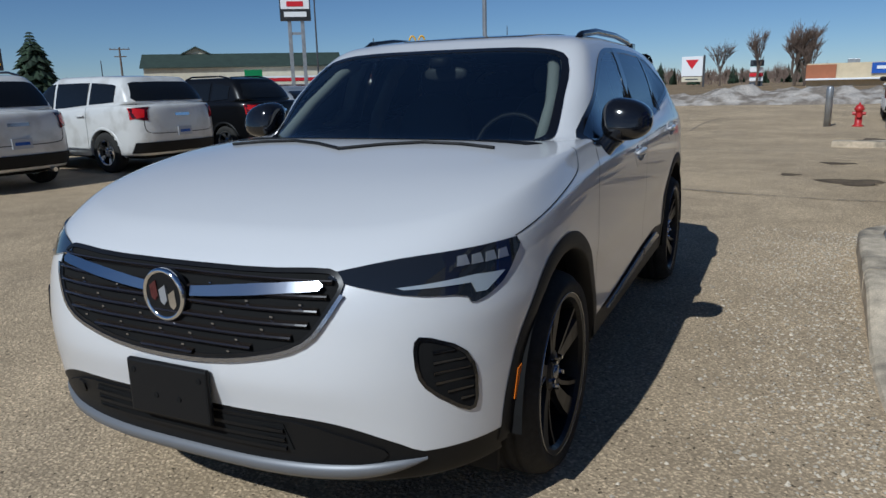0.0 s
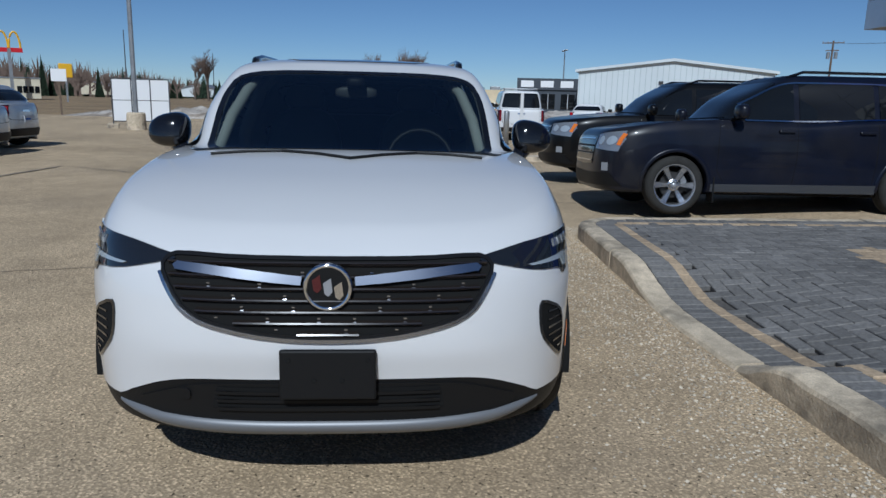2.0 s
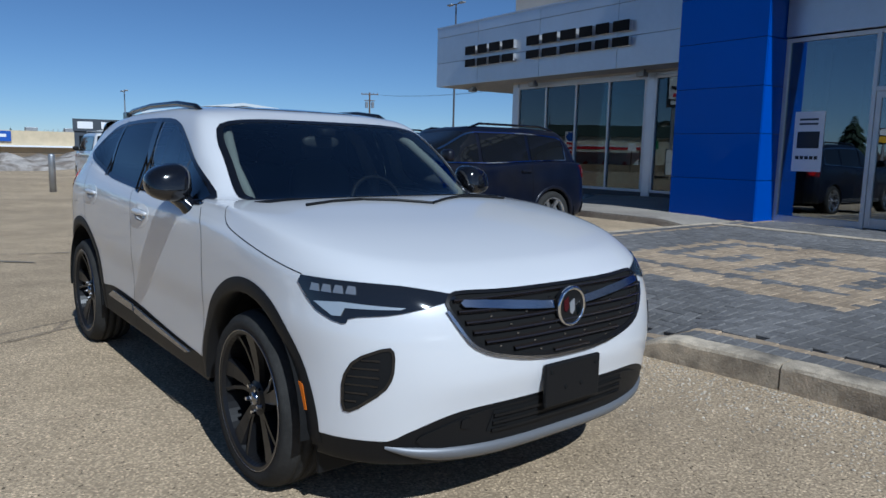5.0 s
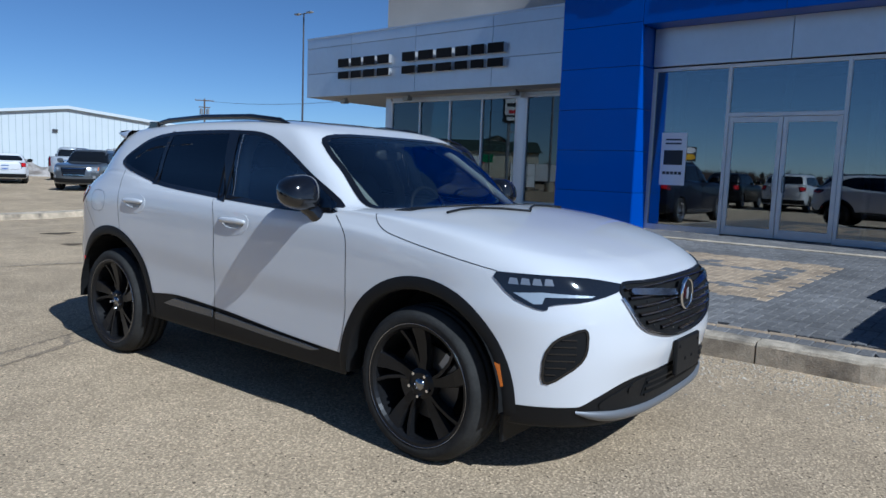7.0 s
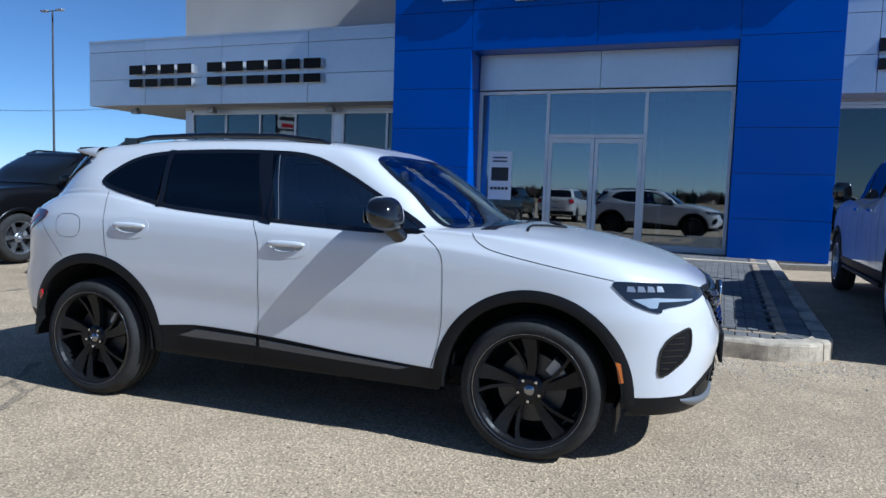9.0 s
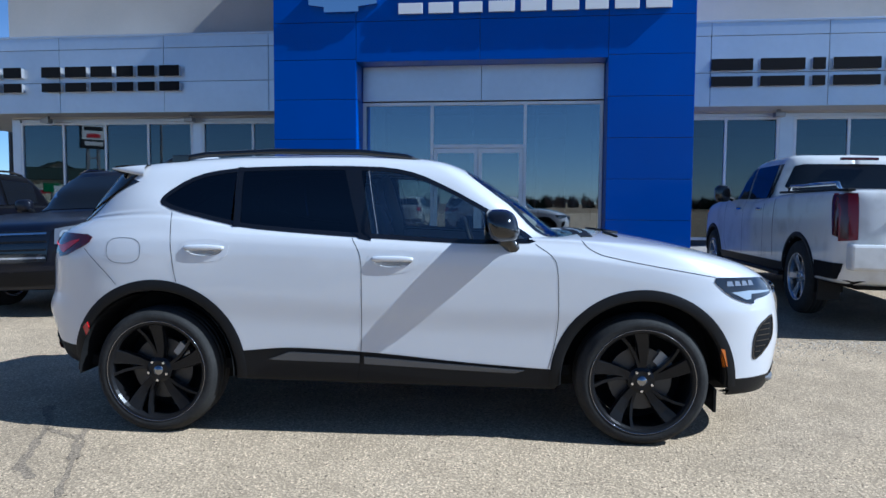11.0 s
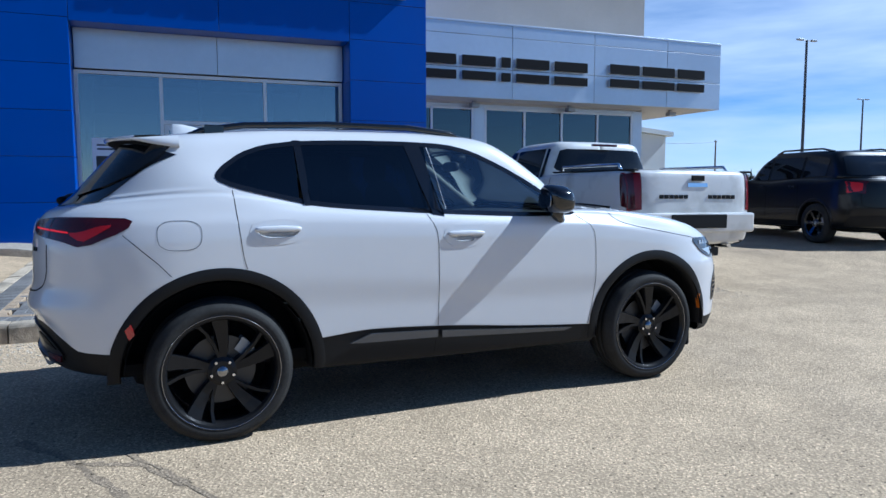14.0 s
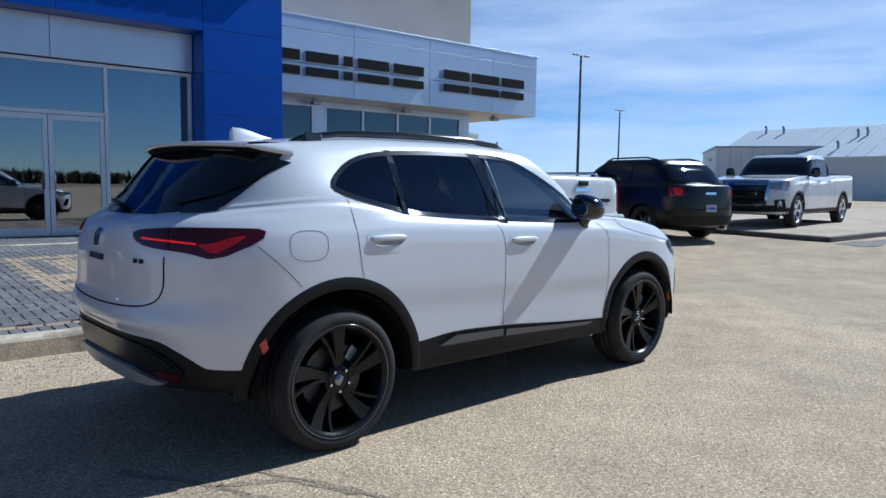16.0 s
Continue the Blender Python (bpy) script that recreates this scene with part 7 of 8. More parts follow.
def lamp_post(x, y, h, label, twin=True, base=False, mat="pole_dark", r=.09):
    p = thing("street_lamp", label, "lamp post", group="lot light poles", at=pose(x, y, ground_z(x, y)))
    part("pole", tube([(0, 0, 0), (0, 0, h * .5), (0, 0, h)], [r, r * .85, r * .65], 8), M[mat], p)
    if twin:
        part("arm", tube([(-.55, 0, h - .02), (.55, 0, h - .02)], .035, 6), M[mat], p)
        for s in (-1, 1):
            part("lamp_head", box(min(s * .45, s * 1.05), max(s * .45, s * 1.05), -.16, .16, h - .05, h + .07, .03), M["steel"], p)
    if base:
        part("footing", lathe([(0, 0), (.36, 0), (.34, .62), (.30, .66), (0, .66)], 20, axis="z"), M["kerb"], p, "round concrete footing")
    return p


lamp_post(-23.25, -10.7, 13, "grey lot light pole on a round concrete footing", base=True, mat="steel", r=.10)
lamp_post(-43.5, 33.8, 13.4, "tall twin-headed lot light pole")
lamp_post(48.6, 39.1, 12.8, "tall dark twin-headed lot light pole", r=.14)
lamp_post(85.4, 62.0, 12.2, "tall dark twin-headed lot light pole", r=.14)
lamp_post(-74, 15, 6.9, "twin-headed light pole by the shed", mat="steel")
for x, y, h in ((-51.4, -41.0, 12.5), (-85.7, -57.4, 8.5), (-97.1, -41.3, 9.9), (-139.4, -41.7, 9.4), (-151.5, -35.7, 7.2), (-62.2, -86.2, 6.0), (-18.3, 19.5, 7)):
    lamp_post(x, y, h, "slim dark roadside pole", twin=False)


def utility_pole(x, y, h, yaw, gear=True):
    p = thing("utility_pole", "weathered wooden utility pole with crossarms", "utility pole", group="utility poles", at=pose(x, y, 0, 0, 0, yaw))
    part("pole", tube([(0, 0, 0), (0, 0, h)], [.17, .11], 8), M["wood"], p)
    part("crossarm", box(-1.3, 1.3, -.06, .06, h - .35, h - .22, .01), M["wood"], p)
    part("crossarm", box(-.8, .8, -.06, .06, h - 1.3, h - 1.18, .01), M["wood"], p)
    for s in (-1.2, -.6, .6, 1.2):
        part("insulator", lathe([(0, 0), (.05, 0), (.04, .16), (0, .18)], 8, axis="z"), M["steel"], p).matrix_basis = pose(s, 0, h - .22)
    if gear:
        for s in (-.45, .45):
            part("transformer", lathe([(0, 0), (.22, 0), (.22, .8), (.1, .9), (0, .9)], 12, axis="z"), M["steel"], p).matrix_basis = pose(s, .1, h - 2.3)
    return p


utility_pole(-91.5, 53.7, 10.2, 60)
utility_pole(-64.2, -84.7, 7.5, 130, False)
utility_pole(87, 90, 9.0, 40, False)
utility_pole(-27.5, 40.5, 8.5, 75, False)
for a, b in (((-91.5, 53.7, 9.9), (-27.5, 40.5, 8.2)), ((-27.5, 40.5, 8.2), (30, 60, 8.2)), ((30, 60, 8.2), (87, 90, 8.7))):
    A, B = Vector(a), Vector(b)
    for o in (0, .5):
        pts = [A.lerp(B, t) + Vector((0, o, -2.2 * 4 * t * (1 - t) * .5)) for t in [i / 12 for i in range(13)]]
        tagged(part("power_line", tube(pts, .012, 4), M["pole_dark"]), "thin sagging overhead power line", "cable", group="power lines")

# bollards and hydrant
for x, y in ((-23.65, 1.70), (-23.06, 3.45)):
    b = thing("bollard", "grey steel bollard guarding the hydrant", "bollard", group="bollards", at=pose(x, y, ground_z(x, y) - .03))
    part("post", lathe([(0, 0), (.11, 0), (.11, 1.28), (.09, 1.34), (0, 1.36)], 16, axis="z"), M["steel"], b, smooth=True)
hyd = thing("fire_hydrant", "red cast-iron fire hydrant with side caps", "fire hydrant", at=pose(-23.7, 2.60, ground_z(-23.7, 2.6) - .01))
part("barrel", lathe([(0, 0), (.17, 0), (.17, .05), (.11, .07), (.11, .52), (.15, .54), (.15, .60), (.12, .66), (.07, .72), (.03, .73), (.03, .79), (0, .79)], 16, axis="z"), M["red"], hyd, smooth=True)
for s in (-1, 1):
    part("hose_cap", tube([(0, s * .08, .44), (0, s * .20, .44)], [.06, .055], 10), M["red"], hyd)
part("front_cap", tube([(.08, 0, .38), (.19, 0, .38)], [.08, .07], 10), M["red"], hyd)

# white panel stand at the lot's edge
bd = thing("panel_stand", "white panelled display board on a braced black frame with concrete weights", "display board", at=pose(-26.1, -11.6, ground_z(-26.1, -11.6), 0, 0, -68) @ Matrix.Diagonal((.76, .8, .92, 1)))
for i in range(3):
    for k in range(2):
        part("panel", box(-1.45 + .97 * i, -.52 + .97 * i, -.02, .02, .35 + .93 * k, 1.25 + .93 * k, .004), M["sign_white"], bd)
for i in range(4):
    part("post", box(-1.50 + .97 * i, -1.44 + .97 * i, -.03, .03, .1, 2.25, .004), M["pole_dark"], bd)
for z in (.31, 1.255, 2.2):
    part("rail", box(-1.5, 1.5, -.035, -.005, z, z + .05, .004), M["pole_dark"], bd)
for x in (-1.47, 1.47):
    part("foot", box(x - .04, x + .04, -1.0, 1.0, .10, .17, .01), M["pole_dark"], bd)
    part("brace", tube([(x, -.85, .15), (x, 0, 1.3)], .025, 6), M["pole_dark"], bd)
    for y in (-1.0, .75):
        part("weight", box(x - .28, x + .28, y - .2, y + .25, 0, .22, .03), M["kerb"], bd)


# buildings in the distance
def gable(name, label, at, width, depth, eave, ridge, wall, roof, over=.3):
    """A gabled building: its front in the local x direction, the ridge running back along y."""
    b = thing(name, label, "building", at=at)
    part("wall", prism([(-width / 2, 0), (width / 2, 0), (width / 2, eave), (0, ridge), (-width / 2, eave)], 0, depth), M[wall], b)
    for s in (-1, 1):
        k = (ridge - eave) / (width / 2)
        r = bmesh.new()
        pts = [(0, ridge + .02), (s * (width / 2 + over), eave - k * over + .02), (s * (width / 2 + over), eave - k * over + .26), (0, ridge + .28)]
        prism(pts, -over, depth + over, r)
        part("roof", r, M[roof], b)
    return b


fx, fy = -64.0, 14.6
shed = gable("metal_shed", "long pale metal-clad shed with a low gable", pose(-61.2, 22.6, 0, 0, 0, 70.8), 17.0, 45, 4.25, 5.25, "metal_white", "metal_white")
for i in range(34):
    x = -8.4 + .5 * i
    part("rib", box(x, x + .05, -.03, 0, .1, 4.1 + (1 - abs(x) / 8.5) * .95), M["metal_pale"], shed)
part("door", box(3.5, 4.5, -.05, 0, 0, 2.1, .01), M["steel"], shed)
part("wall_lamp", box(-1.2, -.8, -.2, 0, 3.3, 3.5, .02), M["pole_dark"], shed)
annex = thing("shop_annex", "dark flat-roofed shop front with white sign panels", "building", at=pose(-69.5, 13.0, 0, 0, 0, 80))
part("wall", box(-3.4, 2.8, 0, 14, 0, 3.6), M["grey_dark"], annex)
part("fascia", box(-3.5, 2.9, -.15, 0, 2.6, 3.75, .02), M["grey_dark"], annex)
for i in range(3):
    part("sign_panel", box(-3.1 + 2 * i, -1.8 + 2 * i, -.2, -.16, 2.85, 3.5, .01), M["sign_white"], annex)
    w_ = part("window", box(-3.0 + 2 * i, -1.6 + 2 * i, -.05, 0, .7, 2.2, .01), M["car_glass"], annex)
    part("window_frame", box(-2.33 + 2 * i, -2.27 + 2 * i, -.08, -.05, .7, 2.2), M["frame"], w_)
motel = gable("motel", "cream motel block with a dark green hipped roof", pose(-98.6, -106.8, -2.1, 0, 0, 133), 13, 10, 8.4, 11.6, "cream", "roof_green", .6)
wing = gable("motel", "long cream motel wing with a dark green roof", pose(-92.3, -113.5, -2.1, 0, 0, 43), 9, 36, 8.0, 10.2, "cream", "roof_green", .6)
for i in range(12):
    for z in (3.4, 6.0):
        w_ = part("window", box(-4.58, -4.52, 1.5 + 2.9 * i, 2.8 + 2.9 * i, z, z + 1.3), M["car_glass"], wing)
        part("sill", box(-4.66, -4.58, 1.4 + 2.9 * i, 2.9 + 2.9 * i, z - .12, z), M["sign_white"], w_)
for i in range(4):
    for z in (3.4, 6.0):
        part("window", box(-5.4 + 3 * i, -4.0 + 3 * i, -.06, 0, z, z + 1.3), M["car_glass"], motel)
shop = thing("roadside_shop", "long pale yellow shop with an orange end and blue sign", "building", at=pose(-132.6, 7.6, -2.0, 0, 0, 90))
part("wall", box(-9.9, 14, 0, 25, 0, 5.4), M["yellow_wall"], shop)
part("end_wall", box(-10, -5.6, -.3, 0, 3.0, 5.2), M["orange_wall"], shop, "orange painted wall panel")
part("awning", box(-10, 14, -1.2, 0, 2.7, 3.0, .05), M["sign_white"], shop)
sg = part("sign_panel", box(-.6, 2.4, -.4, -.1, 3.6, 5.3, .03), M["sign_blue"], shop, "blue sign with a plain white bar")
part("sign_bar", box(.1, 1.7, -.45, -.4, 4.3, 4.8), M["sign_white"], sg)
for x in (-4, 5, 11):
    part("roof_unit", box(x, x + 1.8, 4, 6, 5.4, 6.1, .05), M["steel"], shop)
gas = thing("gas_station", "low gas station with a red and white canopy", "building", at=pose(-95, -82.7, -1.5, 0, 0, 132))
part("canopy_roof", box(-9, 9, -4, 4, 4.2, 5.0, .05), M["sign_red"], gas)
part("canopy_stripe", box(-9.05, 9.05, -4.05, 4.05, 4.75, 5.05), M["sign_white"], gas)
part("shop_wall", box(-8, 6, 5, 13, 0, 3.8), M["sign_white"], gas)
for x in (-7, 7):
    part("canopy_post", box(x - .2, x + .2, -.2, .2, 0, 4.2), M["steel"], gas)
for x in (-4, 0, 4):
    part("fuel_pump", box(x - .4, x + .4, -.3, .3, 0, 1.8, .05), M["sign_red"], gas)
trailer = thing("box_trailer", "long white box trailer parked by the road", "trailer", at=pose(-48.3, -53.65, -1.0, 0, 0, 135))
part("box_body", box(-4.6, 4.6, -1.25, 1.25, 1.1, 3.4, .04), M["sign_white"], trailer)
part("chassis", box(-4.5, 4.5, -.6, .6, .7, 1.1), M["under"], trailer)
part("text_bar", box(-3.2, 2.2, 1.251, 1.27, 2.5, 2.8), M["grey_dark"], trailer)
for x in (-3.4, -2.3, 3.2):
    for s in (-1, 1):
        part("wheel", tube([(x, s * .8, .48), (x, s * 1.15, .48)], .48, 14), M["tyre"], trailer)
store = thing("roadside_store", "long low white shop building with dark windows by the road", "building", at=pose(-116.3, -69.6, .3, 0, 0, 120.5))
part("wall", box(-5.6, 5.6, 0, 9, -.4, 2.85), M["cream"], store)
part("coping", box(-5.7, 5.7, -.1, 9.1, 2.85, 3.05), M["steel"], store)
for i in range(4):
    part("window", box(2.2 + .85 * i, 2.9 + .85 * i, -.06, 0, .5, 1.6), M["car_glass"], store)
diner = thing("roadside_store", "low dark flat-roofed restaurant with a red band", "building", at=pose(-107.4, -74.6, 0, 0, 0, 125))
part("wall", box(-2.6, 2.6, 0, 8, -.3, 4.3), M["grey_dark"], diner)
part("roof_band", box(-2.7, 2.7, -.15, 8.1, 3.3, 3.8), M["orange_wall"], diner, "dull red band under the roof")
for x in (-2.0, -.4, 1.2):
    part("window", box(x, x + 1.1, -.06, 0, .7, 2.3), M["car_glass"], diner)
house = gable("house", "small pale bungalow with a shallow grey roof", pose(-185, -46.4, -.9, 0, 0, 75), 6.8, 7, 2.2, 3.5, "cream", "steel")
part("window", box(-2.2, -.9, -.05, 0, .9, 1.7), M["car_glass"], house)
part("door", box(1.0, 1.8, -.05, 0, 0, 1.8), M["pole_dark"], house)
gable("house", "pale bungalow beyond the field", pose(-225, -72, .3, 0, 0, 80), 11, 8, 2.4, 3.7, "metal_white", "steel")
gable("house", "pale yellow bungalow beyond the field", pose(-218, -101, .3, 0, 0, 60), 14, 8, 2.4, 3.6, "cream", "steel")
work = thing("workshop", "pale grey metal workshop with a flat roof", "building", at=pose(62, 33, 0, 0, 0, -54.8))
part("wall", box(0, 10.5, 0, 14, 0, 5.2), M["metal_white"], work)
part("coping", box(-.1, 10.6, -.1, 14.1, 5.2, 5.4), M["steel"], work)
part("window", box(7.6, 8.7, -.05, 0, 3.9, 4.6), M["car_glass"], work)
for i in range(10):
    part("rib", box(.3 + i, .36 + i, -.04, 0, .1, 5.15), M["metal_pale"], work)
hall = gable("workshop", "long white workshop with a ribbed metal roof and vents", pose(73, -32, 0), 16, 67, 4.1, 7.3, "metal_white", "metal_white")
for x, y in ((-3.2, 55.1), (-2.9, 54.4), (-6.3, 55.6), (-1.0, 65), (-1.3, 63), (-3.5, 45), (-5, 36)):
    z = 7.3 - 3.2 * abs(x) / 8
    part("roof_vent", tube([(x, y, z - .2), (x, y, z + .75), (x - .2, y, z + .95)], .12, 8), M["steel"], hall)
for i in range(44):
    part("roof_rib", prism([(-8.2, 4.32), (-.1, 7.55), (-.1, 7.60), (-8.2, 4.37)], -6 + 1.5 * i - .0, -5.94 + 1.5 * i), M["metal_white"], hall)
part("window", box(-8.06, -8.0, 46, 48, 2.2, 3.6), M["car_glass"], hall)
gable("workshop", "white corrugated outbuilding behind the showroom", pose(19, 27, 0, 0, 0, 0), 11, 8, 4.0, 4.5, "metal_white", "metal_white")

# signs
py = thing("pylon_sign", "tall two-legged pylon sign, white over black, with plain bars", "sign", at=pose(-46.9, -39.6, -.25, 0, 0, 128))
for x in (-.55, .55):
    part("leg", box(x - .16, x + .16, -.16, .16, 0, 7.5, .02), M["steel"], py)
part("brace", box(-.4, .4, -.08, .08, 6.2, 6.4), M["steel"], py)
part("cabinet", box(-1.3, 1.3, -.3, .3, 7.35, 11.0, .05), M["sign_black"], py)
part("face", box(-1.2, 1.2, -.33, .33, 8.3, 10.9), M["sign_white"], py)
for z, m_, w_ in ((9.3, "sign_black", .95), (8.5, "sign_red", .7), (7.65, "sign_white", .95)):
    part("text_bar", box(-w_, w_, -.36, .36, z, z + .42), M[m_], py)
ct = thing("roadside_sign", "large white sign with a red triangle on a mast", "sign", at=pose(-163.7, -25.8, -3.4, 0, 0, 82))
part("panel", box(-2.3, 2.3, -.2, .2, 5.4, 9.6, .05), M["sign_white"], ct)
part("lower_panel", box(-2.2, 2.2, -.2, .2, 4.2, 5.25, .05), M["cream"], ct)
part("triangle", prism([(-1.4, 8.9), (1.4, 8.9), (0, 6.9)], -.26, -.2), M["sign_red"], ct)
part("mast", box(2.35, 2.7, -.2, .2, 0, 9.8), M["pole_dark"], ct)
part("text_bar", box(-1.4, 1.4, -.25, -.2, 4.6, 4.85), M["grey_dark"], ct)
ml = thing("pylon_sign", "stacked roadside pylon sign with dark, white and red panels", "sign", at=pose(-155.4, -12.0, -2.8, 0, 0, 84))
for z0, z1, m_ in ((6.4, 7.6, "grey_dark"), (5.3, 6.2, "sign_white"), (4.4, 5.1, "sign_red"), (3.5, 4.2, "sign_white"), (2.5, 3.3, "grey_dark")):
    part("panel", box(-1.25, 1.25, -.25, .25, z0, z1, .03), M[m_], ml)
for x in (-1.0, 1.0):
    part("leg", box(x - .12, x + .12, -.12, .12, 0, 2.5), M["steel"], ml)
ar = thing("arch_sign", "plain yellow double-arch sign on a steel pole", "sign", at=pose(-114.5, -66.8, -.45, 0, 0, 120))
part("pole", box(-.25, .25, -.25, .25, 0, 8.2), M["steel"], ar)
part("board", box(-1.9, 1.9, -.2, .2, 7.6, 8.3, .03), M["sign_red"], ar)
for s in (-1, 1):
    part("arch", tube([(s * .85 + .8 * math.cos(a), 0, 8.3 + 2.5 * math.sin(a)) for a in [math.pi * i / 12 for i in range(13)]], .16, 8), M["yellow"], ar)
es = thing("roadside_sign", "white fuel price sign with blue and red bars", "sign", at=pose(-86.2, -63.2, -1.7, 0, 0, 125))
part("cabinet", box(-1.0, 1.0, -.25, .25, 2.4, 7.3, .05), M["sign_white"], es)
part("oval", lathe([(0, -.3), (.8, -.3), (.8, .3), (0, .3)], 20), M["sign_blue"], es).matrix_basis = pose(0, 0, 6.4)
for z in (5.0, 4.2, 3.4):
    part("text_bar", box(-.7, .7, -.3, .3, z, z + .4), M["sign_red"], es)
part("post", box(-.2, .2, -.2, .2, 0, 2.4), M["steel"], es)
ys = thing("roadside_sign", "black and yellow stacked oval sign", "sign", at=pose(-26.4, -50.0, -.7, 0, 0, 140))
for z, m_ in ((4.95, "sign_white"), (4.25, "yellow")):
    o = lathe([(0, -.1), (.42, -.1), (.42, .1), (0, .1)], 20)
    bmesh.ops.scale(o, vec=(1.5, 1, .75), verts=o.verts)
    part("oval", o, M[m_], ys).matrix_basis = pose(0, 0, z)
part("back", box(-.75, .75, -.06, .06, 3.8, 5.35, .05), M["sign_black"], ys)
part("post", box(-.1, .1, -.1, .1, 0, 3.8), M["steel"], ys)
gs = thing("roadside_sign", "small green sign panel on a post", "sign", at=pose(-73.2, -69.2, -1.5, 0, 0, 130))
part("panel", box(-1.2, 1.2, -.15, .15, 4.2, 5.6, .03), M["sign_green"], gs)
part("post", box(-.12, .12, -.12, .12, 0, 4.2), M["steel"], gs)
rs = thing("roadside_sign", "small yellow panel sign on a pole", "sign", at=pose(-103.3, -52.6, -1.6, 0, 0, 120))
part("panel", box(-.9, .9, -.15, .15, 4.8, 6.8, .1), M["yellow"], rs)
part("post", box(-.12, .12, -.12, .12, 0, 4.8), M["steel"], rs)
tr_ = thing("road_sign", "small white road sign on a post", "sign", at=pose(-37.8, -20.8, 0, 0, 0, 110))
part("plate", box(-.4, .4, -.02, .02, 1.9, 2.6, .01), M["sign_white"], tr_)
part("post", box(-.05, .05, .02, .1, 0, 2.6), M["wood"], tr_)


# bare trees, conifers and far woods
def bare_tree(x, y, h, spread_, seed, label):
    rnd = random.Random(seed)
    t = thing("tree", label, "tree", group="bare trees", at=pose(x, y, 0))
    limbs, twigs = [], bmesh.new()
    wood = bmesh.new()

    def grow(p, d, length, r, depth):
        q = p + d * length
        m = p + d * length * .5 + Vector((rnd.uniform(-1, 1), rnd.uniform(-1, 1), 0)) * length * .06
        r = max(r, h * .0026)
        tube([p, m, q], [r, r * .82, r * .62], 5 if depth > 1 else 3, wood if depth > 1 else twigs)
        if depth == 0:
            return
        for i in range(rnd.choice((3, 4, 5)) if depth > 1 else 6):
            a = rnd.uniform(0, 2 * math.pi)
            e = rnd.uniform(.25, .8) * spread_
            side = Vector((math.cos(a), math.sin(a), 0))
            nd = (d + side * e + Vector((0, 0, .22))).normalized()
            start = p.lerp(q, rnd.uniform(.4 if depth > 3 else .25, 1.0))
            grow(start, nd, length * rnd.uniform(.6, .82), r * .52, depth - 1)
    n = 1 if seed % 2 else 3
    for k in range(n):
        a = 2 * math.pi * k / n
        lean = Vector((math.cos(a) * .18 * (n > 1), math.sin(a) * .18 * (n > 1), 1)).normalized()
        grow(Vector((0, 0, -.1)), lean, h * .36, h * .022, 4)
    part("trunk", wood, M["bark"], t)
    part("crown", twigs, M["twig"], t, "bare twigs")
    return t


bare_tree(-152.4, -18.5, 10.8, .95, 3, "bare round-crowned deciduous tree beyond the field")
bare_tree(-153, -11.7, 12.4, .9, 5, "bare deciduous tree beyond the field")
bare_tree(-145.3, -4.6, 12.0, .85, 8, "dense multi-stemmed bare tree beyond the field")
bare_tree(-144.8, -2.9, 11.0, .85, 12, "dense multi-stemmed bare tree beyond the field")
bare_tree(-150, -46, 13, .9, 7, "bare deciduous tree beyond the field")
bare_tree(-160, -52, 12, .9, 9, "bare deciduous tree beyond the field")
bare_tree(-34, 44, 6.5, .9, 15, "small bare tree behind the lot")


def conifer(x, y, h, r, seed, label="dark green spruce tree with drooping boughs"):
    rnd = random.Random(seed)
    t = thing("tree", label, "tree", group="spruce trees", at=pose(x, y, 0))
    part("trunk", tube([(0, 0, -.1), (0, 0, h * .95)], [h * .025, .02], 7), M["bark"], t)
    bm = bmesh.new()
    layers = int(h * 4.2)
    for k in range(layers):
        f = k / layers
        z = h * (.06 + .92 * f)
        rr = r * (1 - f) ** .85 * rnd.uniform(.8, 1.12)
        for i in range(11):
            a = 2 * math.pi * i / 11 + rnd.uniform(-.3, .3) + k
            l = rr * rnd.uniform(.65, 1.1) + .06
            c, s = math.cos(a), math.sin(a)
            base, mid_, tip = Vector((0, 0, z + .1)), Vector((c * l * .55, s * l * .55, z - .03 * l)), Vector((c * l, s * l, z - .22 * l))
            w = l * .24 + .03
            side = Vector((-s, c, 0)) * w
            v = [bm.verts.new(p) for p in (base, mid_ - side, tip, mid_ + side, mid_ + Vector((0, 0, .16 * l + .03)), mid_ - Vector((0, 0, .10 * l)))]
            for f_ in ((0, 1, 4), (1, 2, 4), (2, 3, 4), (3, 0, 4), (0, 5, 1), (1, 5, 2), (2, 5, 3), (3, 5, 0)):
                bm.faces.new([v[q] for q in f_])
    part("crown", bm, M["needle"], t, "layered dark needle boughs")
    return t


conifer(-28.6, -48.6, 6.0, 3.0, 21)
conifer(-31.2, -47.6, 2.6, 1.4, 24)
for i, (x, y, h) in enumerate(((-180, -28, 8), (-186, -58, 9), (-178, -36, 6), (-186, -20, 7), (-195, -78, 10), (-199, -82, 9), (-190, -72, 8), (-150, -105, 8), (-160, -100, 9), (-165, -92, 8), (-200, -40, 9))):
    conifer(x, y, h * .7, h * .2, 40 + i)

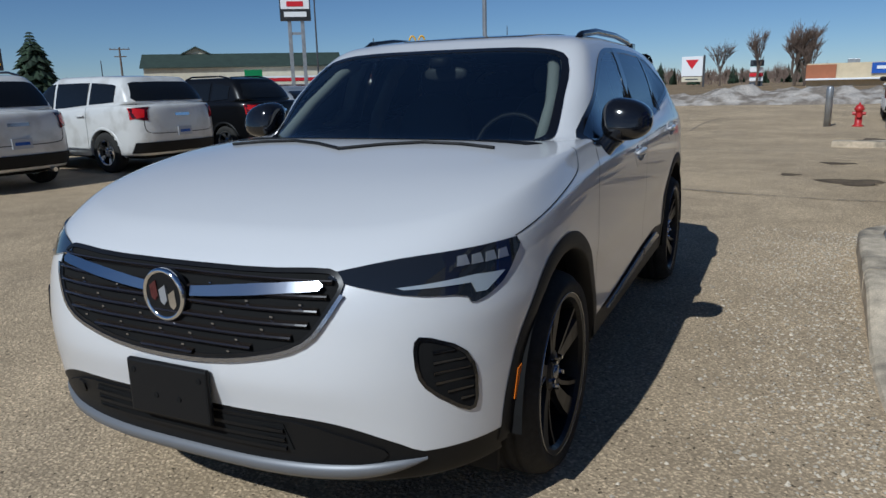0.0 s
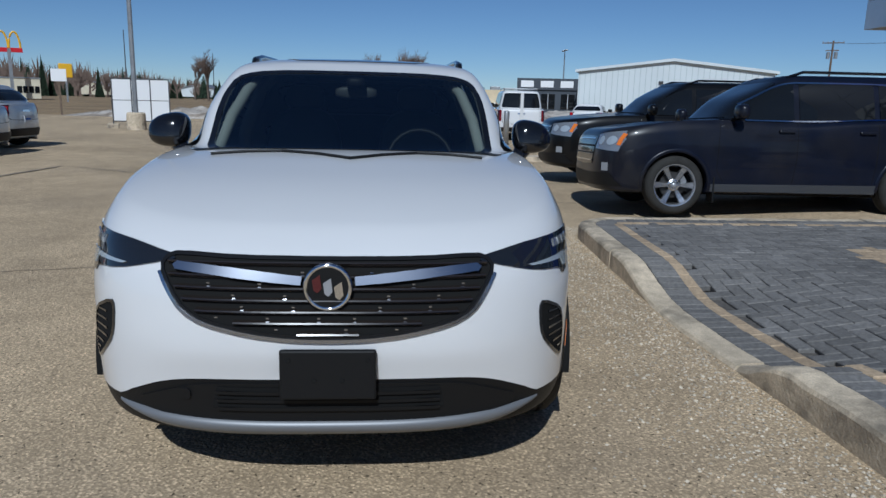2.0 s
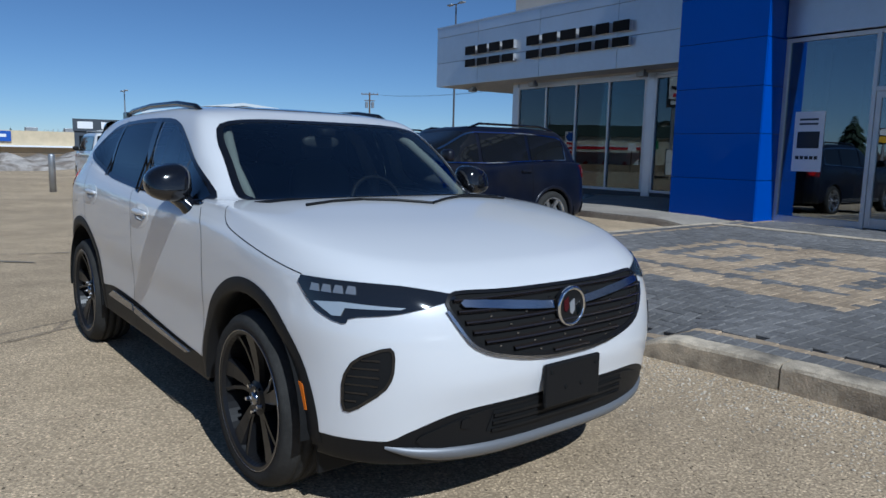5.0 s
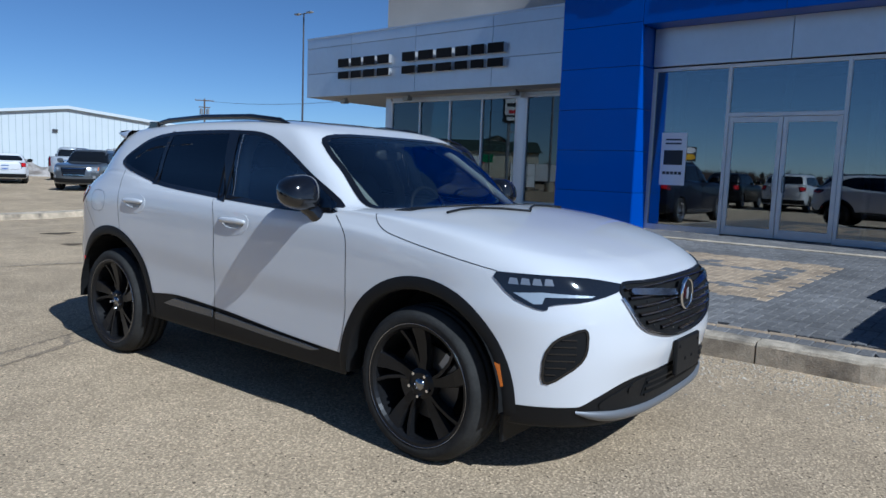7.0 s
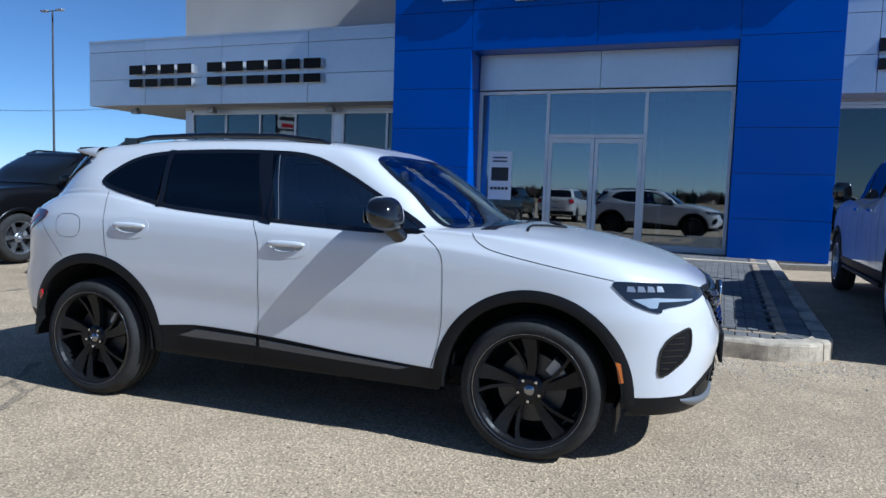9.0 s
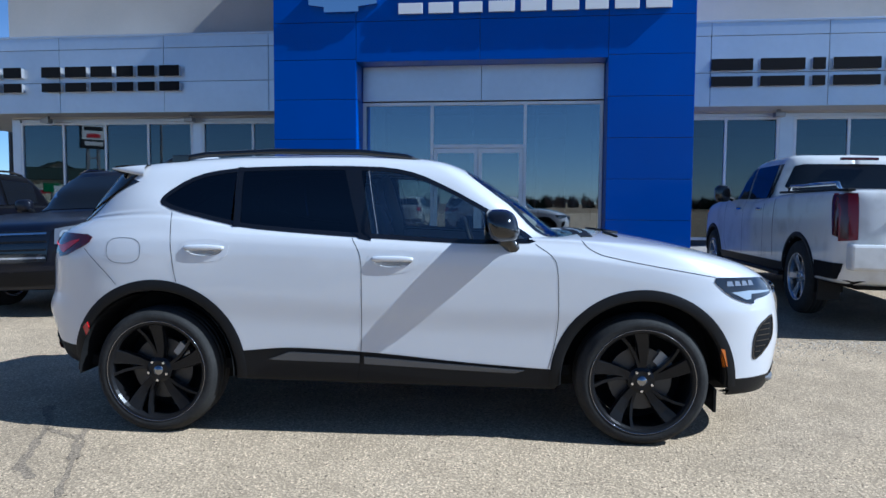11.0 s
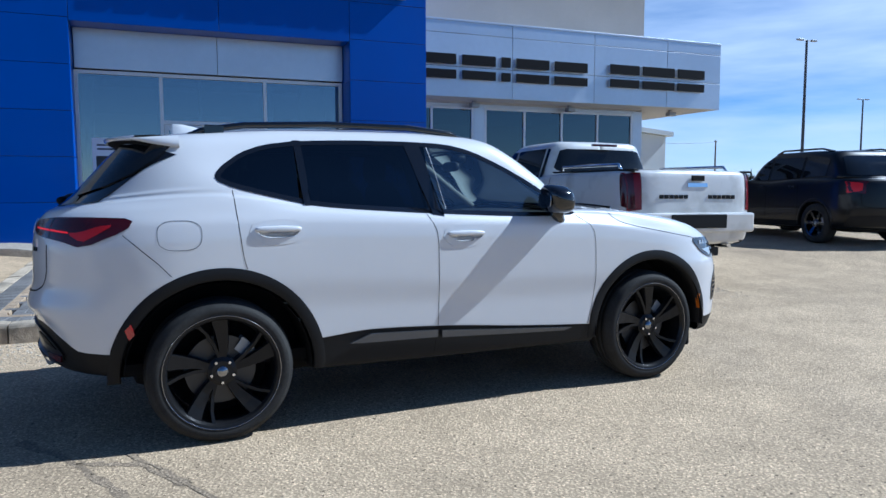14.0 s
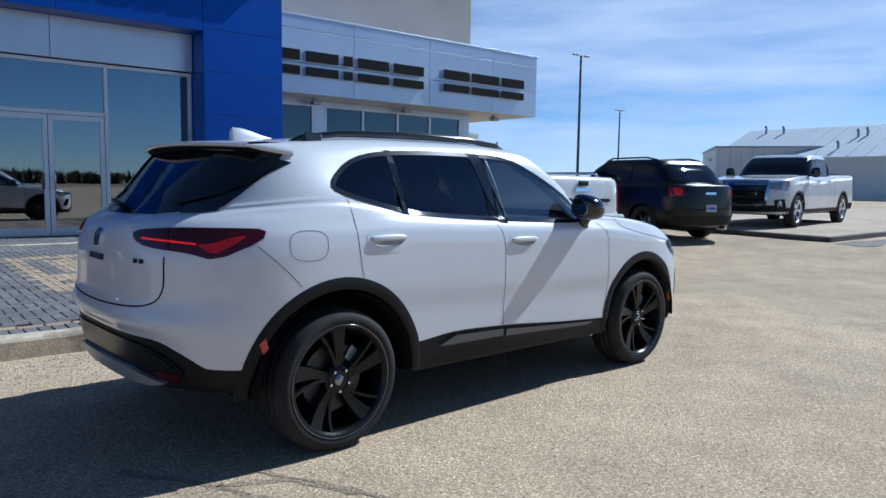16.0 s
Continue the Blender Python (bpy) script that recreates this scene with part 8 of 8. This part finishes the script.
# far woods all round the horizon
rnd = random.Random(5)
wv, wf, nv, nf = [], [], [], []
for k in range(5200):
    a = rnd.uniform(0, 2 * math.pi)
    d = rnd.uniform(215, 330)
    x, y = d * math.cos(a), d * math.sin(a)
    if noise.noise(Vector((math.cos(a) * 5, math.sin(a) * 5, 0))) < -.32:
        continue
    h = rnd.uniform(4, 8.5) * (1 + .35 * noise.noise(Vector((math.cos(a) * 9, math.sin(a) * 9, 3))))
    # tall belt to the south-west, low scattered growth elsewhere
    h *= 0.66 + 0.80 * math.exp(-((math.degrees(a) - 211) / 12) ** 2)
    dark = rnd.random() < .2
    V, F = (nv, nf) if dark else (wv, wf)
    tx, ty = -math.sin(a), math.cos(a)

    def sliver(o0, z0, o1, z1, w):
        """A thin upright blade from (o0, z0) to its tip (o1, z1), offsets along the belt."""
        n = len(V)
        V.extend([(x + tx * (o0 - w), y + ty * (o0 - w), z0), (x + tx * (o0 + w), y + ty * (o0 + w), z0), (x + tx * o1, y + ty * o1, z1)])
        F.append((n, n + 1, n + 2))
    if dark:
        for q in range(6):
            sliver(rnd.uniform(-.3, .3), -.4, rnd.uniform(-.2, .2), h * rnd.uniform(.6, 1.05), rnd.uniform(.6, 1.4))
        continue
    sliver(0, -.4, 0, h * .8, h * .035)
    for q in range(15):
        f = rnd.uniform(-1, 1)
        up = h * rnd.uniform(.12, .5)
        tip = h * (.42 + .58 * math.sqrt(max(0, 1 - f * f))) * rnd.uniform(.8, 1.05)
        sliver(f * h * .05, up, f * h * .42, tip, h * rnd.uniform(.018, .045))
tagged(part("far_woods", (wv, wf), M["twig"]), "far belt of bare grey-brown woods along the horizon", "woods", kind="stuff")
tagged(part("far_spruces", (nv, nf), M["needle"]), "far dark spruces in the horizon woods", "woods", kind="stuff")


# ---- pavers of the island ----
PH = 0.045


def paver_mesh(lx, ly, mat):
    """A paver with chamfered top edges, its top at z = 0."""
    a, b, c = lx / 2, ly / 2, .006
    v = [(-a, -b, -PH), (a, -b, -PH), (a, b, -PH), (-a, b, -PH), (-a, -b, -c), (a, -b, -c), (a, b, -c), (-a, b, -c), (-a + c, -b + c, 0), (a - c, -b + c, 0), (a - c, b - c, 0), (-a + c, b - c, 0)]
    f = [(8, 9, 10, 11)] + [(i, (i + 1) % 4, 4 + (i + 1) % 4, 4 + i) for i in range(4)] + [(4 + i, 4 + (i + 1) % 4, 8 + (i + 1) % 4, 8 + i) for i in range(4)]
    return v, f, mesh_of("paver", v, f, mat)


P_GREY, P_TAN = paver_mesh(.196, .096, M["paver"]), paver_mesh(.196, .096, M["paver_tan"])
field = offset_line(kerb_line, 0.50)
rest = {"paver": ([], []), "paver_tan": ([], [])}
rnd = random.Random(9)
single = [0]


def lay(x, y, yaw, tan, near):
    """One paver at (x, y), level with the island and a little uneven."""
    z = island_z(x, y) + rnd.uniform(-.003, .002)
    slope = Vector((island_z(x - .05, y) - island_z(x + .05, y), island_z(x, y - .05) - island_z(x, y + .05), .1)).normalized()
    m = Matrix.Translation((x, y, z)) @ Vector((0, 0, 1)).rotation_difference(slope).to_matrix().to_4x4() @ pose(0, 0, 0, rnd.uniform(-.5, .5), rnd.uniform(-.5, .5), yaw)
    v, f, me = P_TAN if tan else P_GREY
    if near and single[0] < 300:
        single[0] += 1
        ob = new("paver", me)
        ob.parent = island
        ob.matrix_basis = m
    else:
        V, F = rest["paver_tan" if tan else "paver"]
        n = len(V)
        V += [tuple(m @ Vector(p)) for p in v]
        F += [tuple(n + i for i in q) for q in f]


def is_tan(x, y):
    """A tan panel with plain grey bars in it."""
    if not (-1.68 < x < 1.56 and 4.16 < y < 7.68):
        return False
    bars = ((-1.42, 1.25, 4.75, 4.98), (1.00, 1.25, 5.22, 6.98), (-.12, .13, 5.22, 6.98), (-1.45, -1.20, 5.60, 7.40), (-1.2, -.5, 7.15, 7.40), (-.72, -.48, 5.60, 6.50), (-1.2, -.72, 5.60, 5.84), (.13, 1.0, 6.3, 6.55))
    return not any(x0 < x < x1 and y0 < y < y1 for x0, x1, y0, y1 in bars)


# border courses along the kerb
for off, step, tan, turn in ((.275, .102, False, 90), (.415, .203, True, 0)):
    line = offset_line(kerb_line, off)
    run, need = 0.0, step / 2
    for (ax, ay), (bx, by) in zip(line, line[1:]):
        l = math.hypot(bx - ax, by - ay)
        while run + l >= need and l > 0:
            t = (need - run) / l
            x, y = ax + (bx - ax) * t, ay + (by - ay) * t
            if y < 11.0:
                lay(x, y, math.degrees(math.atan2(by - ay, bx - ax)) + turn, tan, y < 2.9)
            need += step
        run += l
# pale concrete strip across the pavers before the doors
strip = bmesh.new()
for i in range(6):
    box(-3.12 + 1.03 * i, -2.10 + 1.03 * i, 9.36, 9.60, island_z(0, 9.4) - .05, island_z(0, 9.4) + .016, .006, strip)
tagged(part("threshold_strip", strip, M["kerb"]), "pale concrete strip laid across the pavers", "paving strip", kind="structure")
# herringbone field
u = 0.1
for i in range(-70, 80):
    for j in range(-10, 130):
        k = (i - j) % 4
        if k == 0:
            x, y, yaw = IX0 + (i + 1) * u, 2.0 + (j + .5) * u, 0
        elif k == 3:
            x, y, yaw = IX0 + (i + .5) * u, 2.0 + (j + 1) * u, 90
        else:
            continue
        if 2.3 < y < 11.0 and IX0 < x < IX1 and inside(field, x, y):
            lay(x, y, yaw, is_tan(x, y), y < 3.35 and x > -1.2)
for key in rest:
    tagged(part("paver_field", rest[key], M[key], island), kind="stuff")
